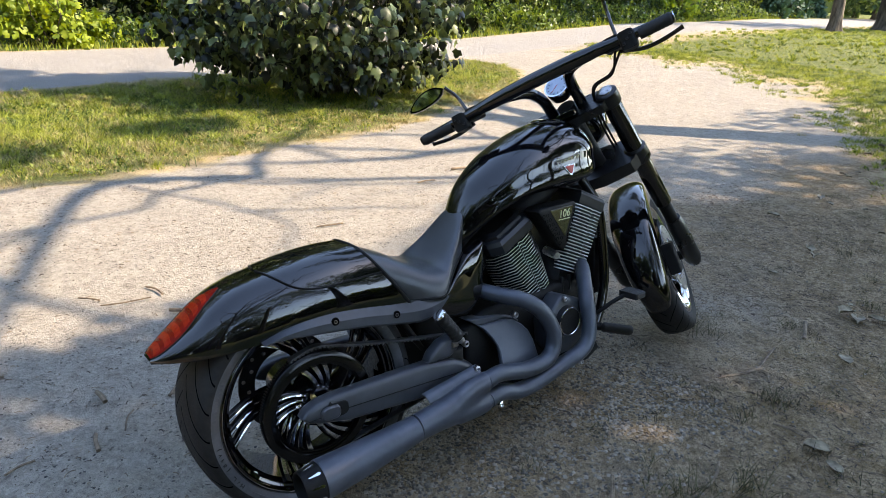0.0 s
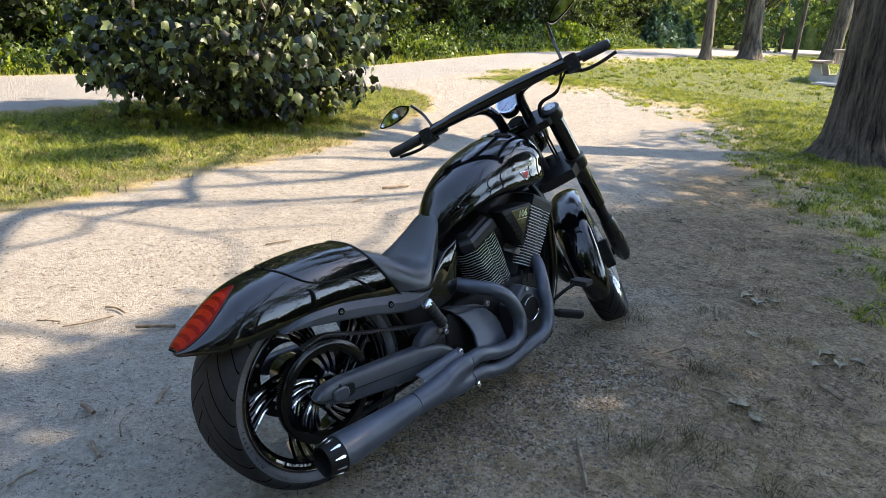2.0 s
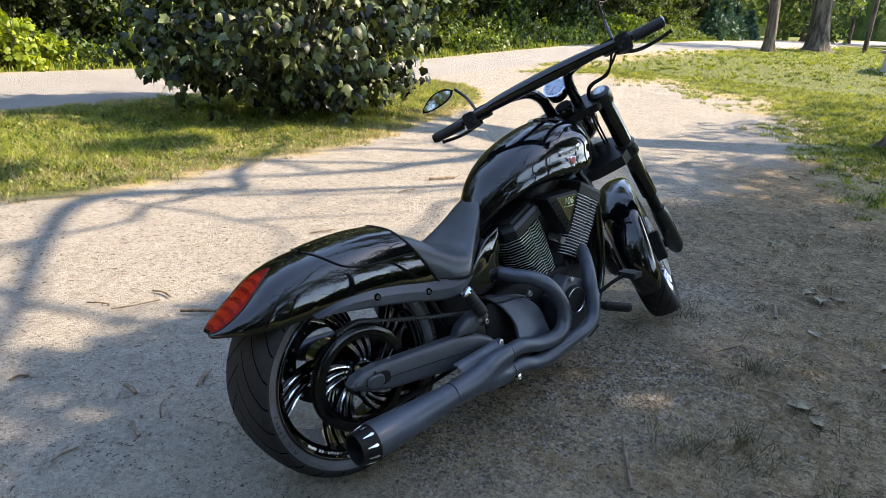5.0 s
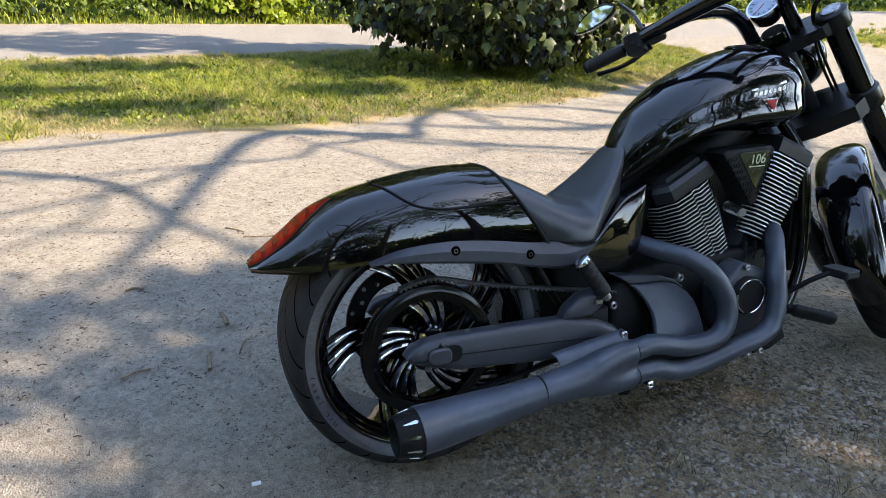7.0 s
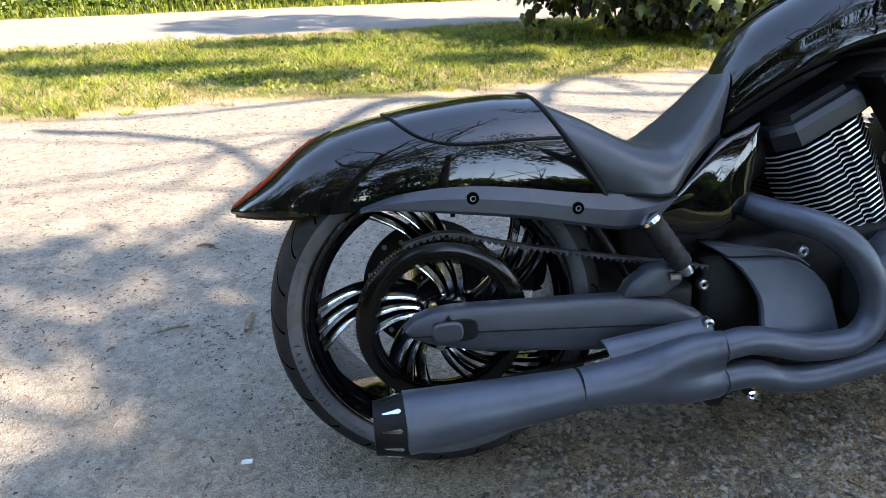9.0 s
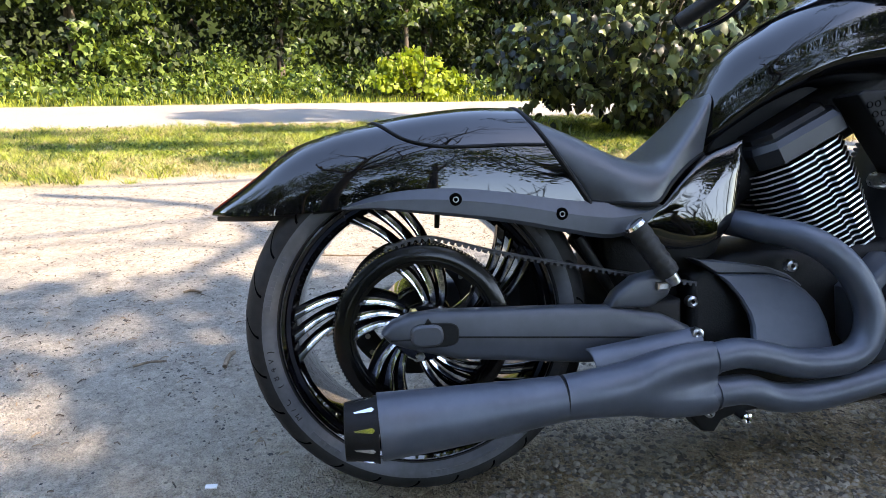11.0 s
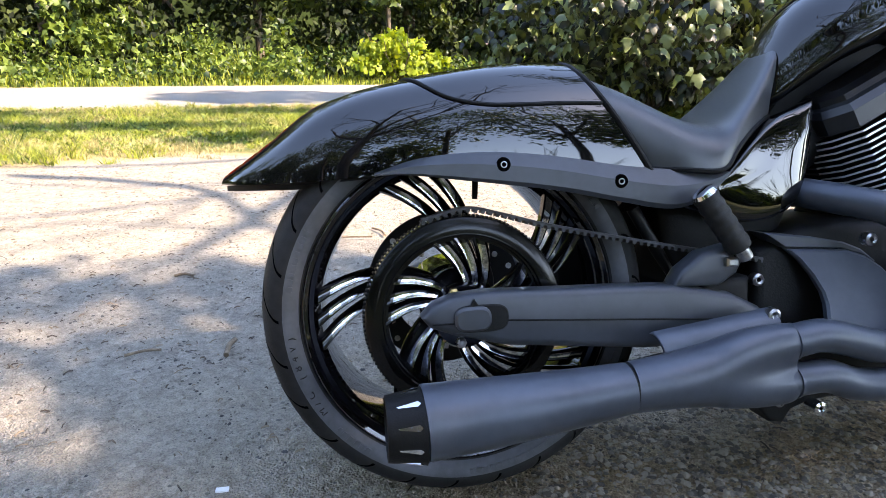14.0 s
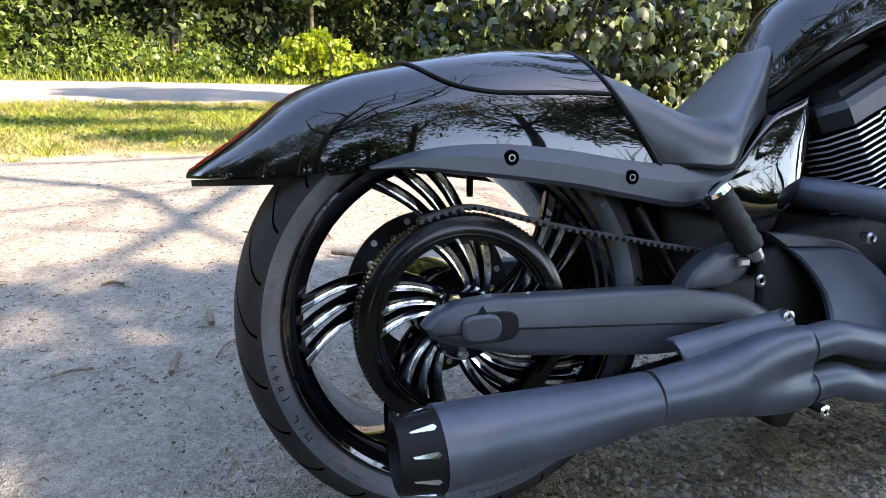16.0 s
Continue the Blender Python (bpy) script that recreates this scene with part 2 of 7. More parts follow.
class Shape:
    """Gathers vertices and faces of one mesh."""

    def __init__(self):
        self.v, self.f, self.i = [], [], []

    def loft(self, rings, closed=True, caps=True, mi=0):
        n, o = len(rings[0]), len(self.v)
        for r in rings:
            self.v += [Vector(p) for p in r]
        for a in range(len(rings) - 1):
            for b in range(n if closed else n - 1):
                c = (b + 1) % n
                self.f.append((o + a * n + b, o + a * n + c, o + (a + 1) * n + c, o + (a + 1) * n + b))
                self.i.append(mi)
        if caps:
            self.f.append(tuple(o + b for b in reversed(range(n))))
            self.f.append(tuple(o + (len(rings) - 1) * n + b for b in range(n)))
            self.i += [mi, mi]
        return self

    def tube(self, pts, radius, sides=14, mi=0, caps=True, squash=1.0):
        pts = [Vector(p) for p in pts]
        radii = radius if isinstance(radius, (list, tuple)) else [radius] * len(pts)
        rings, up = [], None
        for k, p in enumerate(pts):
            d = (pts[min(k + 1, len(pts) - 1)] - pts[max(k - 1, 0)]).normalized()
            if up is None:
                up = d.orthogonal().normalized()
            up = (up - d * up.dot(d)).normalized()
            s = d.cross(up)
            rings.append([p + (up * math.cos(a) * squash + s * math.sin(a)) * radii[k] for a in (2 * math.pi * j / sides for j in range(sides))])
        return self.loft(rings, True, caps, mi)

    def turn(self, profile, centre, axis="y", sides=48, mi=0, closed=False):
        """Revolves (along, radius) pairs round an axis."""
        rings = []
        for j in range(sides):
            a = 2 * math.pi * j / sides
            c, s = math.cos(a), math.sin(a)
            if axis == "y":
                rings.append([Vector(centre) + Vector((r * c, h, r * s)) for h, r in profile])
            elif axis == "z":
                rings.append([Vector(centre) + Vector((r * c, r * s, h)) for h, r in profile])
            else:
                rings.append([Vector(centre) + Vector((h, r * c, r * s)) for h, r in profile])
        rings.append(rings[0])
        return self.loft(rings, closed, False, mi)

    def plate(self, poly, y0, y1, bevel=0.004, mi=0):
        """A flat piece: an outline in x, z, from y0 to y1, with chamfered edges."""
        p = [Vector(q) for q in poly]
        area = sum(p[k].x * p[(k + 1) % len(p)].y - p[(k + 1) % len(p)].x * p[k].y for k in range(len(p)))
        if area < 0:
            p.reverse()
        n, inset = len(p), []
        for k in range(n):
            e1, e2 = (p[k] - p[k - 1]).normalized(), (p[(k + 1) % n] - p[k]).normalized()
            m = Vector((-e1.y - e2.y, e1.x + e2.x))
            m = m.normalized() / max(0.4, m.length / 2) if m.length > 1e-6 else Vector((0, 0))
            inset.append(p[k] + m * bevel)
        s = 1 if y1 > y0 else -1
        def ring(f, y):
            return [Vector((a.x + (b.x - a.x) * f, y, a.y + (b.y - a.y) * f)) for a, b in zip(p, inset)]
        steps = [(1 - math.sin(radians(q)), 1 - math.cos(radians(q))) for q in ((0, 30, 60, 90) if bevel > 0.005 else (0, 90))]
        near = [ring(a, y0 + s * bevel * b) for a, b in steps]
        return self.loft(near + [ring(a, y1 - s * bevel * b) for a, b in reversed(steps)], True, True, mi)

    def box(self, centre, size, bevel=0.004, mi=0):
        x, y, z = centre
        a, b, c = (s / 2 for s in size)
        return self.plate([(x - a, z - c), (x + a, z - c), (x + a, z + c), (x - a, z + c)], y - b, y + b, bevel, mi)

    def ball(self, centre, radii, seg=16, ring=10, mi=0):
        rx, ry, rz = radii if isinstance(radii, (tuple, list)) else (radii,) * 3
        rings = []
        for k in range(ring + 1):
            a = math.pi * k / ring - math.pi / 2
            rings.append([Vector(centre) + Vector((rx * math.cos(a) * math.cos(b), ry * math.cos(a) * math.sin(b), rz * math.sin(a))) for b in (2 * math.pi * j / seg for j in range(seg))])
        return self.loft(rings, True, False, mi)

    def moved(self, m):
        self.v = [m @ v for v in self.v]
        return self

    def mirrored(self):
        """A copy on the other side of the plane y = 0."""
        s = Shape()
        s.v = [Vector((v.x, -v.y, v.z)) for v in self.v]
        s.f = [tuple(reversed(f)) for f in self.f]
        s.i = list(self.i)
        return s


def part(name, shape, material, parent, label="", smooth=40):
    ob = new(name, make_mesh(name, shape.v, shape.f, material, smooth, shape.i))
    ob.parent = parent
    if label:
        tagged(ob, label)
    return ob


def thing(name, shape, material, label, category, group="", kind="", smooth=40, at=None):
    ob = new(name, make_mesh(name, shape.v, shape.f, material, smooth, shape.i) if shape else None)
    if at is not None:
        ob.matrix_basis = at
    return tagged(ob, label, category, group, kind)


def curve_through(pts, n=8):
    """A smooth line through points (Catmull-Rom)."""
    p = [Vector(q) for q in pts]
    p = [p[0] * 2 - p[1]] + p + [p[-1] * 2 - p[-2]]
    out = []
    for k in range(1, len(p) - 2):
        for j in range(n):
            t = j / n
            a, b, c, d = p[k - 1], p[k], p[k + 1], p[k + 2]
            out.append(0.5 * (2 * b + (c - a) * t + (2 * a - 5 * b + 4 * c - d) * t * t + (3 * b - a - 3 * c + d) * t ** 3))
    return out + [p[-2]]


def blend(xs, ys, x):
    """A smooth value between given ones."""
    if x <= xs[0]:
        return ys[0]
    for k in range(len(xs) - 1):
        if x <= xs[k + 1]:
            t = (x - xs[k]) / (xs[k + 1] - xs[k])
            m0 = (ys[k + 1] - ys[k - 1]) / (xs[k + 1] - xs[k - 1]) if k else (ys[1] - ys[0]) / (xs[1] - xs[0])
            m1 = (ys[k + 2] - ys[k]) / (xs[k + 2] - xs[k]) if k + 2 < len(xs) else (ys[k + 1] - ys[k]) / (xs[k + 1] - xs[k])
            h = xs[k + 1] - xs[k]
            return (2 * t ** 3 - 3 * t * t + 1) * ys[k] + (t ** 3 - 2 * t * t + t) * h * m0 + (3 * t * t - 2 * t ** 3) * ys[k + 1] + (t ** 3 - t * t) * h * m1
    return ys[-1]


# ---- the plan of the ground ----
ISLAND_EDGE = ([-60, -8, -2.4, -1.3, 0, 1.3, 2.2, 3.4, 4.9, 7.0, 8.2, 8.6], [6.4, 4.6, 3.55, 3.66, 3.72, 3.85, 4.05, 4.4, 5.1, 6.3, 7.7, 13.0])
LAWN = [(10.8, 9.4), (10.75, 8.9), (11.2, 8.2), (11.3, 6.7), (11.1, 5.2), (10.4, 3.7), (9.1, 2.7), (7.6, 1.8), (6.5, 0.97), (5.7, 0.3), (4.4, -0.4), (3.3, -0.95), (2.3, -1.3), (1.75, -1.75), (0.6, -2.0), (-1, -2.4), (-60, -4), (-60, -60), (90, -60), (90, 18.5), (41, 12.6), (29, 11.2), (19, 9.7), (15, 9.55), (12.5, 9.6)]


def rise(x):
    """The lawn climbs gently beyond the lane."""
    t = np.clip((np.asarray(x, float) - 7) / 12, 0, 1)
    return 0.56 * t * t * (3 - 2 * t)


def road_near(x):
    return np.interp(x, [-90, -3, 0, 3.1, 8.5, 11.5, 15.5, 19.2, 29.4, 41, 90], [6.9, 7.4, 7.9, 8.7, 9.6, 9.75, 9.8, 9.95, 11.4, 12.9, 19.0])


def road_far(x):
    return np.interp(x, [-90, -6, -1.3, 3.5, 10, 16, 20, 27.7, 36, 48, 62, 90], [9.5, 11.0, 11.9, 12.5, 12.35, 12.2, 12.7, 14.7, 17.3, 19.3, 20.3, 24.0])


def lawn_depth(x, y):
    """Metres inside the lawn (minus: outside)."""
    x, y = np.asarray(x, float), np.asarray(y, float)
    best, inside = np.full(x.shape, 1e9), np.zeros(x.shape, bool)
    for k in range(len(LAWN)):
        (ax, ay), (bx, by) = LAWN[k - 1], LAWN[k]
        t = np.clip(((x - ax) * (bx - ax) + (y - ay) * (by - ay)) / ((bx - ax) ** 2 + (by - ay) ** 2), 0, 1)
        best = np.minimum(best, np.hypot(x - ax - t * (bx - ax), y - ay - t * (by - ay)))
        inside ^= ((ay > y) != (by > y)) & (x < (bx - ax) * (y - ay) / (by - ay + 1e-12) + ax)
    return np.where(inside, best, -best)


def island_depth(x, y):
    return np.minimum(y - np.interp(x, *ISLAND_EDGE), road_near(x) - 0.1 - y)


def road_depth(x, y):
    return np.minimum(y - road_near(x), road_far(x) - y)


def wobble(x, y, s=1.0):
    return (np.sin(x * 2.3 * s + 1.7 * np.sin(y * 1.9 * s)) + np.sin(y * 3.1 * s + 2.1 * np.sin(x * 1.3 * s + 1)) + 0.6 * np.sin(x * 7.7 * s + y * 5.3 * s)) / 2.6


def green_amount(x, y):
    """0 bare ... 1 full grass."""
    isl = np.clip(island_depth(x, y) / 0.55 + 0.35 + 0.35 * wobble(x, y), 0, 1)
    lawn = np.clip(lawn_depth(x, y) / 2.2 + 0.12 + 0.28 * wobble(x, y, 0.9), 0, 1)
    far = np.clip((y - road_far(x)) / 0.4 + 0.1 * wobble(x, y), 0, 1) * np.clip((road_far(x) + 500.0 - y) / 1.2, 0, 1)
    return np.maximum(np.maximum(isl, lawn), far)


def fast_mesh(name, verts, tris, mats, smooth=False):
    me = bpy.data.meshes.new(name)
    verts, tris = np.asarray(verts, np.float32).reshape(-1, 3), np.asarray(tris, np.int32)
    k = tris.shape[1]
    me.vertices.add(len(verts))
    me.vertices.foreach_set("co", verts.ravel())
    me.loops.add(tris.size)
    me.loops.foreach_set("vertex_index", tris.ravel())
    me.polygons.add(len(tris))
    me.polygons.foreach_set("loop_start", np.arange(0, tris.size, k, dtype=np.int32))
    for m in (mats if isinstance(mats, (list, tuple)) else [mats]):
        me.materials.append(m)
    if smooth:
        me.polygons.foreach_set("use_smooth", [True] * len(tris))
    me.update(calc_edges=True)
    me.validate()
    return me


def ground_relief(x, y):
    near = np.exp(-(np.hypot(x - 1, y - 1) / 14) ** 2)
    front = 0.030 * np.exp(-((x - 1.75) / 0.6) ** 2 - ((y - 0.02) / 0.5) ** 2)
    return near * (0.006 * wobble(x, y, 2.2) + 0.004 * wobble(y, x, 5.1)) - 0.008 + rise(x) + front - 0.018 * np.exp(-((x / 0.4) ** 2 + ((y - 0.06) / 0.35) ** 2))


def build_ground():
    def axis(lo, hi, step, far):
        a, b, s = list(np.arange(lo, hi + 1e-6, step)), [], step
        left, right = [], []
        p = lo
        while p > -far:
            s *= 1.25
            p -= s
            left.append(p)
        p, s = hi, step
        while p < far:
            s *= 1.25
            p += s
            right.append(p)
        return np.array(left[::-1] + a + right)
    xs, ys = axis(-5.0, 13.0, 0.075, 900), axis(-3.5, 13.0, 0.075, 900)
    gx, gy = np.meshgrid(xs, ys)
    gz = ground_relief(gx, gy)
    nx, ny = len(xs), len(ys)
    v = np.stack([gx, gy, gz], -1).reshape(-1, 3)
    k = (np.arange(ny - 1)[:, None] * nx + np.arange(nx - 1)[None, :]).ravel()
    me = fast_mesh("ground", v, np.stack([k, k + 1, k + 1 + nx, k + nx], -1), M_GROUND, True)
    for name, values in (("grass", green_amount(gx, gy)), ("road", np.clip(road_depth(gx, gy) / 0.25 + 0.3 + 0.2 * wobble(gx, gy), 0, 1)),
                         ("soil", np.maximum(np.clip(lawn_depth(gx, gy) / 2.4 + 1.35 + 0.3 * wobble(gx, gy), 0, 1) * np.clip((1.9 - gy + 0.3 * wobble(gx, gy)) / 1.0, 0.12, 1), (gy > road_far(gx) + 1000.0) * 1.0))):
        me.attributes.new(name, "FLOAT", "POINT").data.foreach_set("value", values.ravel().astype(np.float32))
    return tagged(new("ground", me), "pale gravel lane with worn grass verges and a grey road", "ground", kind="structure")


def ground_material():
    m = bpy.data.materials.new("gravel_ground")
    m.use_nodes = True
    t = m.node_tree
    b = t.nodes["Principled BSDF"]
    b.inputs["Roughness"].default_value = 0.9
    b.inputs["Specular IOR Level"].default_value = 0.25
    co = t.nodes.new("ShaderNodeTexCoord")

    def noise(scale, detail=6, rough=0.6):
        n = t.nodes.new("ShaderNodeTexNoise")
        n.inputs["Scale"].default_value, n.inputs["Detail"].default_value, n.inputs["Roughness"].default_value = scale, detail, rough
        t.links.new(co.outputs["Object"], n.inputs["Vector"])
        return n.outputs["Fac"]

    def ramp(src, stops):
        r = t.nodes.new("ShaderNodeValToRGB")
        e = r.color_ramp.elements
        while len(e) < len(stops):
            e.new(0.5)
        for k, (p, c) in enumerate(stops):
            e[k].position, e[k].color = p, (*c, 1)
        t.links.new(src, r.inputs[0])
        return r.outputs[0]

    def mix(fac, a, c, mode="MIX"):
        n = t.nodes.new("ShaderNodeMix")
        n.data_type, n.blend_type = "RGBA", mode
        if isinstance(fac, float):
            n.inputs[0].default_value = fac
        else:
            t.links.new(fac, n.inputs[0])
        t.links.new(a, n.inputs[6])
        t.links.new(c, n.inputs[7])
        return n.outputs[2]

    def mask(name, lo, hi, grain):
        a = t.nodes.new("ShaderNodeAttribute")
        a.attribute_name = name
        s = t.nodes.new("ShaderNodeMath")
        s.operation, s.inputs[1].default_value = "MULTIPLY_ADD", 0.6
        t.links.new(grain, s.inputs[0])
        t.links.new(a.outputs["Fac"], s.inputs[2])
        r = t.nodes.new("ShaderNodeMapRange")
        r.interpolation_type = "SMOOTHSTEP"
        r.inputs["From Min"].default_value, r.inputs["From Max"].default_value = lo + 0.3, hi + 0.3
        t.links.new(s.outputs[0], r.inputs["Value"])
        return r.outputs[0]

    big, mid, fine = noise(0.7), noise(5.0), noise(60.0, 4, 0.7)
    vor = t.nodes.new("ShaderNodeTexVoronoi")
    vor.inputs["Scale"].default_value = 75
    t.links.new(co.outputs["Object"], vor.inputs["Vector"])
    vor2 = t.nodes.new("ShaderNodeTexVoronoi")
    vor2.inputs["Scale"].default_value = 210
    t.links.new(co.outputs["Object"], vor2.inputs["Vector"])
    gravel = mix(0.55, ramp(big, [(0.3, (0.35, 0.322, 0.277)), (0.7, (0.52, 0.484, 0.428))]), ramp(mid, [(0.32, (0.25, 0.225, 0.188)), (0.68, (0.60, 0.556, 0.49))]))
    gravel = mix(0.40, gravel, ramp(noise(17.0, 7, 0.72), [(0.36, (0.16, 0.142, 0.118)), (0.52, (0.57, 0.527, 0.462)), (0.68, (0.70, 0.655, 0.585))]))
    gravel = mix(0.22, gravel, ramp(fine, [(0.34, (0.08, 0.072, 0.060)), (0.48, (0.60, 0.558, 0.493))]))
    gravel = mix(0.22, gravel, ramp(vor.outputs["Color"], [(0.2, (0.13, 0.118, 0.10)), (0.8, (0.66, 0.615, 0.545))]))
    soil = mix(0.5, ramp(mid, [(0.32, (0.29, 0.195, 0.110)), (0.66, (0.60, 0.445, 0.275))]), ramp(fine, [(0.38, (0.10, 0.070, 0.040)), (0.54, (0.64, 0.50, 0.335))]))
    soil = mix(0.3, soil, ramp(vor.outputs["Color"], [(0.25, (0.12, 0.086, 0.052)), (0.8, (0.60, 0.47, 0.315))]))
    turf = mix(0.5, ramp(mid, [(0.3, (0.045, 0.068, 0.012)), (0.52, (0.11, 0.135, 0.030)), (0.72, (0.25, 0.235, 0.095))]), ramp(fine, [(0.38, (0.02, 0.028, 0.008)), (0.60, (0.22, 0.24, 0.07))]))
    road = mix(0.5, ramp(big, [(0.3, (0.29, 0.277, 0.252)), (0.7, (0.36, 0.343, 0.313))]), ramp(fine, [(0.3, (0.22, 0.212, 0.20)), (0.7, (0.40, 0.383, 0.357))]))
    moss = ramp(noise(11.0, 8, 0.7), [(0.44, (1.0, 1.0, 1.0)), (0.60, (0.66, 0.62, 0.52))])
    soil = mix(1.0, soil, moss, "MULTIPLY")
    col = mix(mask("soil", 0.15, 1.0, mid), gravel, soil)
    col = mix(1.0, col, ramp(noise(240.0, 3, 0.65), [(0.34, (0.56, 0.55, 0.53)), (0.50, (0.755, 0.745, 0.72)), (0.66, (0.865, 0.855, 0.83))]), "MULTIPLY")
    dry = mix(0.5, ramp(mid, [(0.3, (0.34, 0.245, 0.120)), (0.7, (0.50, 0.41, 0.245))]), ramp(fine, [(0.38, (0.16, 0.115, 0.055)), (0.58, (0.52, 0.43, 0.26))]))
    col = mix(mask("grass", 0.10, 0.40, mid), col, dry)
    col = mix(mask("grass", 0.36, 0.80, mid), col, turf)
    col = mix(mask("road", 0.35, 0.65, mid), col, road)
    t.links.new(col, b.inputs["Base Color"])
    h = t.nodes.new("ShaderNodeMath")
    h.operation = "ADD"
    t.links.new(fine, h.inputs[0])
    t.links.new(vor.outputs["Distance"], h.inputs[1])
    h2 = t.nodes.new("ShaderNodeMath")
    h2.operation = "ADD"
    t.links.new(h.outputs[0], h2.inputs[0])
    t.links.new(vor2.outputs["Distance"], h2.inputs[1])
    bp = t.nodes.new("ShaderNodeBump")
    bp.inputs["Strength"].default_value, bp.inputs["Distance"].default_value = 1.0, 0.011
    t.links.new(h2.outputs[0], bp.inputs["Height"])
    t.links.new(bp.outputs[0], b.inputs["Normal"])
    return m


M_GROUND = ground_material()
ground = build_ground()
rng = np.random.default_rng(7)


# ---- scattering ----
def blades(pos, height, width, lean):
    """Bent blades of grass at the given feet: three triangles each."""
    n = len(pos)
    a, b = rng.uniform(0, 2 * np.pi, n), rng.uniform(0, 2 * np.pi, n)
    side = np.stack([np.cos(a), np.sin(a), np.zeros(n)], -1) * width[:, None] / 2
    way = np.stack([np.cos(b), np.sin(b), np.zeros(n)], -1) * (lean * height)[:, None]
    up = np.array([0, 0, 1.0])
    mid = pos + way * 0.35 + up * (height * 0.6)[:, None]
    tip = pos + way + up * height[:, None]
    v = np.stack([pos - side, pos + side, mid - side * 0.7, mid + side * 0.7, tip], 1)
    k = np.arange(n)[:, None] * 5
    return v.reshape(-1, 3), np.concatenate([k + [0, 1, 3], k + [0, 3, 2], k + [2, 3, 4]], 0)


def frames_for(n, droop=0.4, toward=None, hang=0.0):
    """Random turns for leaves, mostly lying open to the sky; with hang their tips point down."""
    nrm = rng.normal(size=(n, 3)) * np.array([1, 1, 0.6]) + np.array([0, 0, droop])
    if toward is not None:
        nrm = nrm + toward
    nrm /= np.linalg.norm(nrm, axis=1)[:, None]
    u = np.cross(nrm, rng.normal(size=(n, 3)) + np.array([0, 0, hang]))
    u /= np.linalg.norm(u, axis=1)[:, None]
    return u, np.cross(nrm, u), nrm


BROAD = np.array([(0, 0.05, 0), (0.24, 0.0, -0.05), (0.34, 0.18, -0.06), (0.48, 0.44, -0.14), (0.27, 0.52, -0.05), (0.22, 0.72, -0.09), (0, 1.0, -0.24),
                  (-0.22, 0.72, -0.09), (-0.27, 0.52, -0.05), (-0.48, 0.44, -0.14), (-0.34, 0.18, -0.06), (-0.24, 0.0, -0.05), (0, 0.42, 0.06)])
BROAD_T = np.array([(12, k, k + 1) for k in range(11)] + [(12, 11, 0)])
SIMPLE = np.array([(0, 0, 0), (0.32, 0.45, -0.06), (0, 1, -0.12), (-0.32, 0.45, -0.06)])
SIMPLE_T = np.array([(0, 1, 2), (0, 2, 3)])
FROND = np.array([(0, 0, 0), (0.2, 0.1, 0.04), (0.5, 0.35, -0.12), (0.2, 0.45, 0.03), (0.38, 0.75, -0.1), (0, 1.05, -0.1), (-0.34, 0.7, -0.1), (-0.2, 0.5, 0.03), (-0.52, 0.3, -0.12), (-0.18, 0.12, 0.04)])
FROND_T = np.array([(0, 1, 3), (1, 2, 3), (0, 3, 7), (3, 4, 5), (3, 5, 7), (5, 6, 7), (0, 7, 9), (7, 8, 9)])

LOBED = np.array([(0, 0, 0), (0.42, 0.30, -0.10), (0.16, 0.5, 0.03), (0, 1.0, -0.12), (-0.18, 0.48, 0.03), (-0.42, 0.26, -0.10)])
LOBED_T = np.array([(0, 1, 2), (0, 2, 4), (2, 3, 4), (0, 4, 5)])


def leaves(pos, size, template, tris, droop=0.4, toward=None, hang=0.0):
    n, k = len(pos), len(template)
    u, w, nrm = frames_for(n, droop, toward, hang)
    s = size[:, None, None]
    v = pos[:, None, :] + s * (template[None, :, 0:1] * u[:, None, :] + template[None, :, 1:2] * w[:, None, :] + template[None, :, 2:3] * nrm[:, None, :])
    return v.reshape(-1, 3), (np.arange(n)[:, None, None] * k + tris[None]).reshape(-1, 3)


def clumps(centres, radii, per, shell=0.55, flat=0.75):
    """Points in a cloud of uneven clumps."""
    out = []
    for c, r in zip(centres, radii):
        d = rng.normal(size=(per, 3))
        d /= np.linalg.norm(d, axis=1)[:, None]
        out.append(c + d * r * rng.uniform(shell, 1.0, per)[:, None] ** 0.6 * np.array([1, 1, flat]))
    return np.concatenate(out)


SUN_SPOTS = ((-0.68, 0.71, 0.19, 0.13), (-1.02, 0.83, 0.15, 0.13), (-0.82, 1.18, 0.14, 0.09), (-0.80, 0.32, 0.10, 0.08), (1.62, -0.42, 0.26, 0.14), (1.95, -0.78, 0.24, 0.13), (0.95, -0.30, 0.14, 0.09))


SHADE = ((-1.1, 9.3, 1.6, 1.2), (-1.0, 6.8, 0.8, 0.35), (-2.3, 5.35, 1.2, 0.3), (-0.7, 4.55, 0.9, 0.22), (1.1, 5.1, 0.55, 0.3), (-3.6, 6.4, 0.8, 0.4))


def dappled(x, y):
    """Where the high boughs shade the island and the road."""
    out = np.zeros(np.shape(x), bool)
    for cx, cy, rx, ry in SHADE:
        out |= ((x - cx) / rx) ** 2 + ((y - cy) / ry) ** 2 < 1 + 0.5 * wobble(x, y, 2.1)
    return out & (wobble(x * 1.7 + 2, y * 2.9, 1.6) < 0.62)


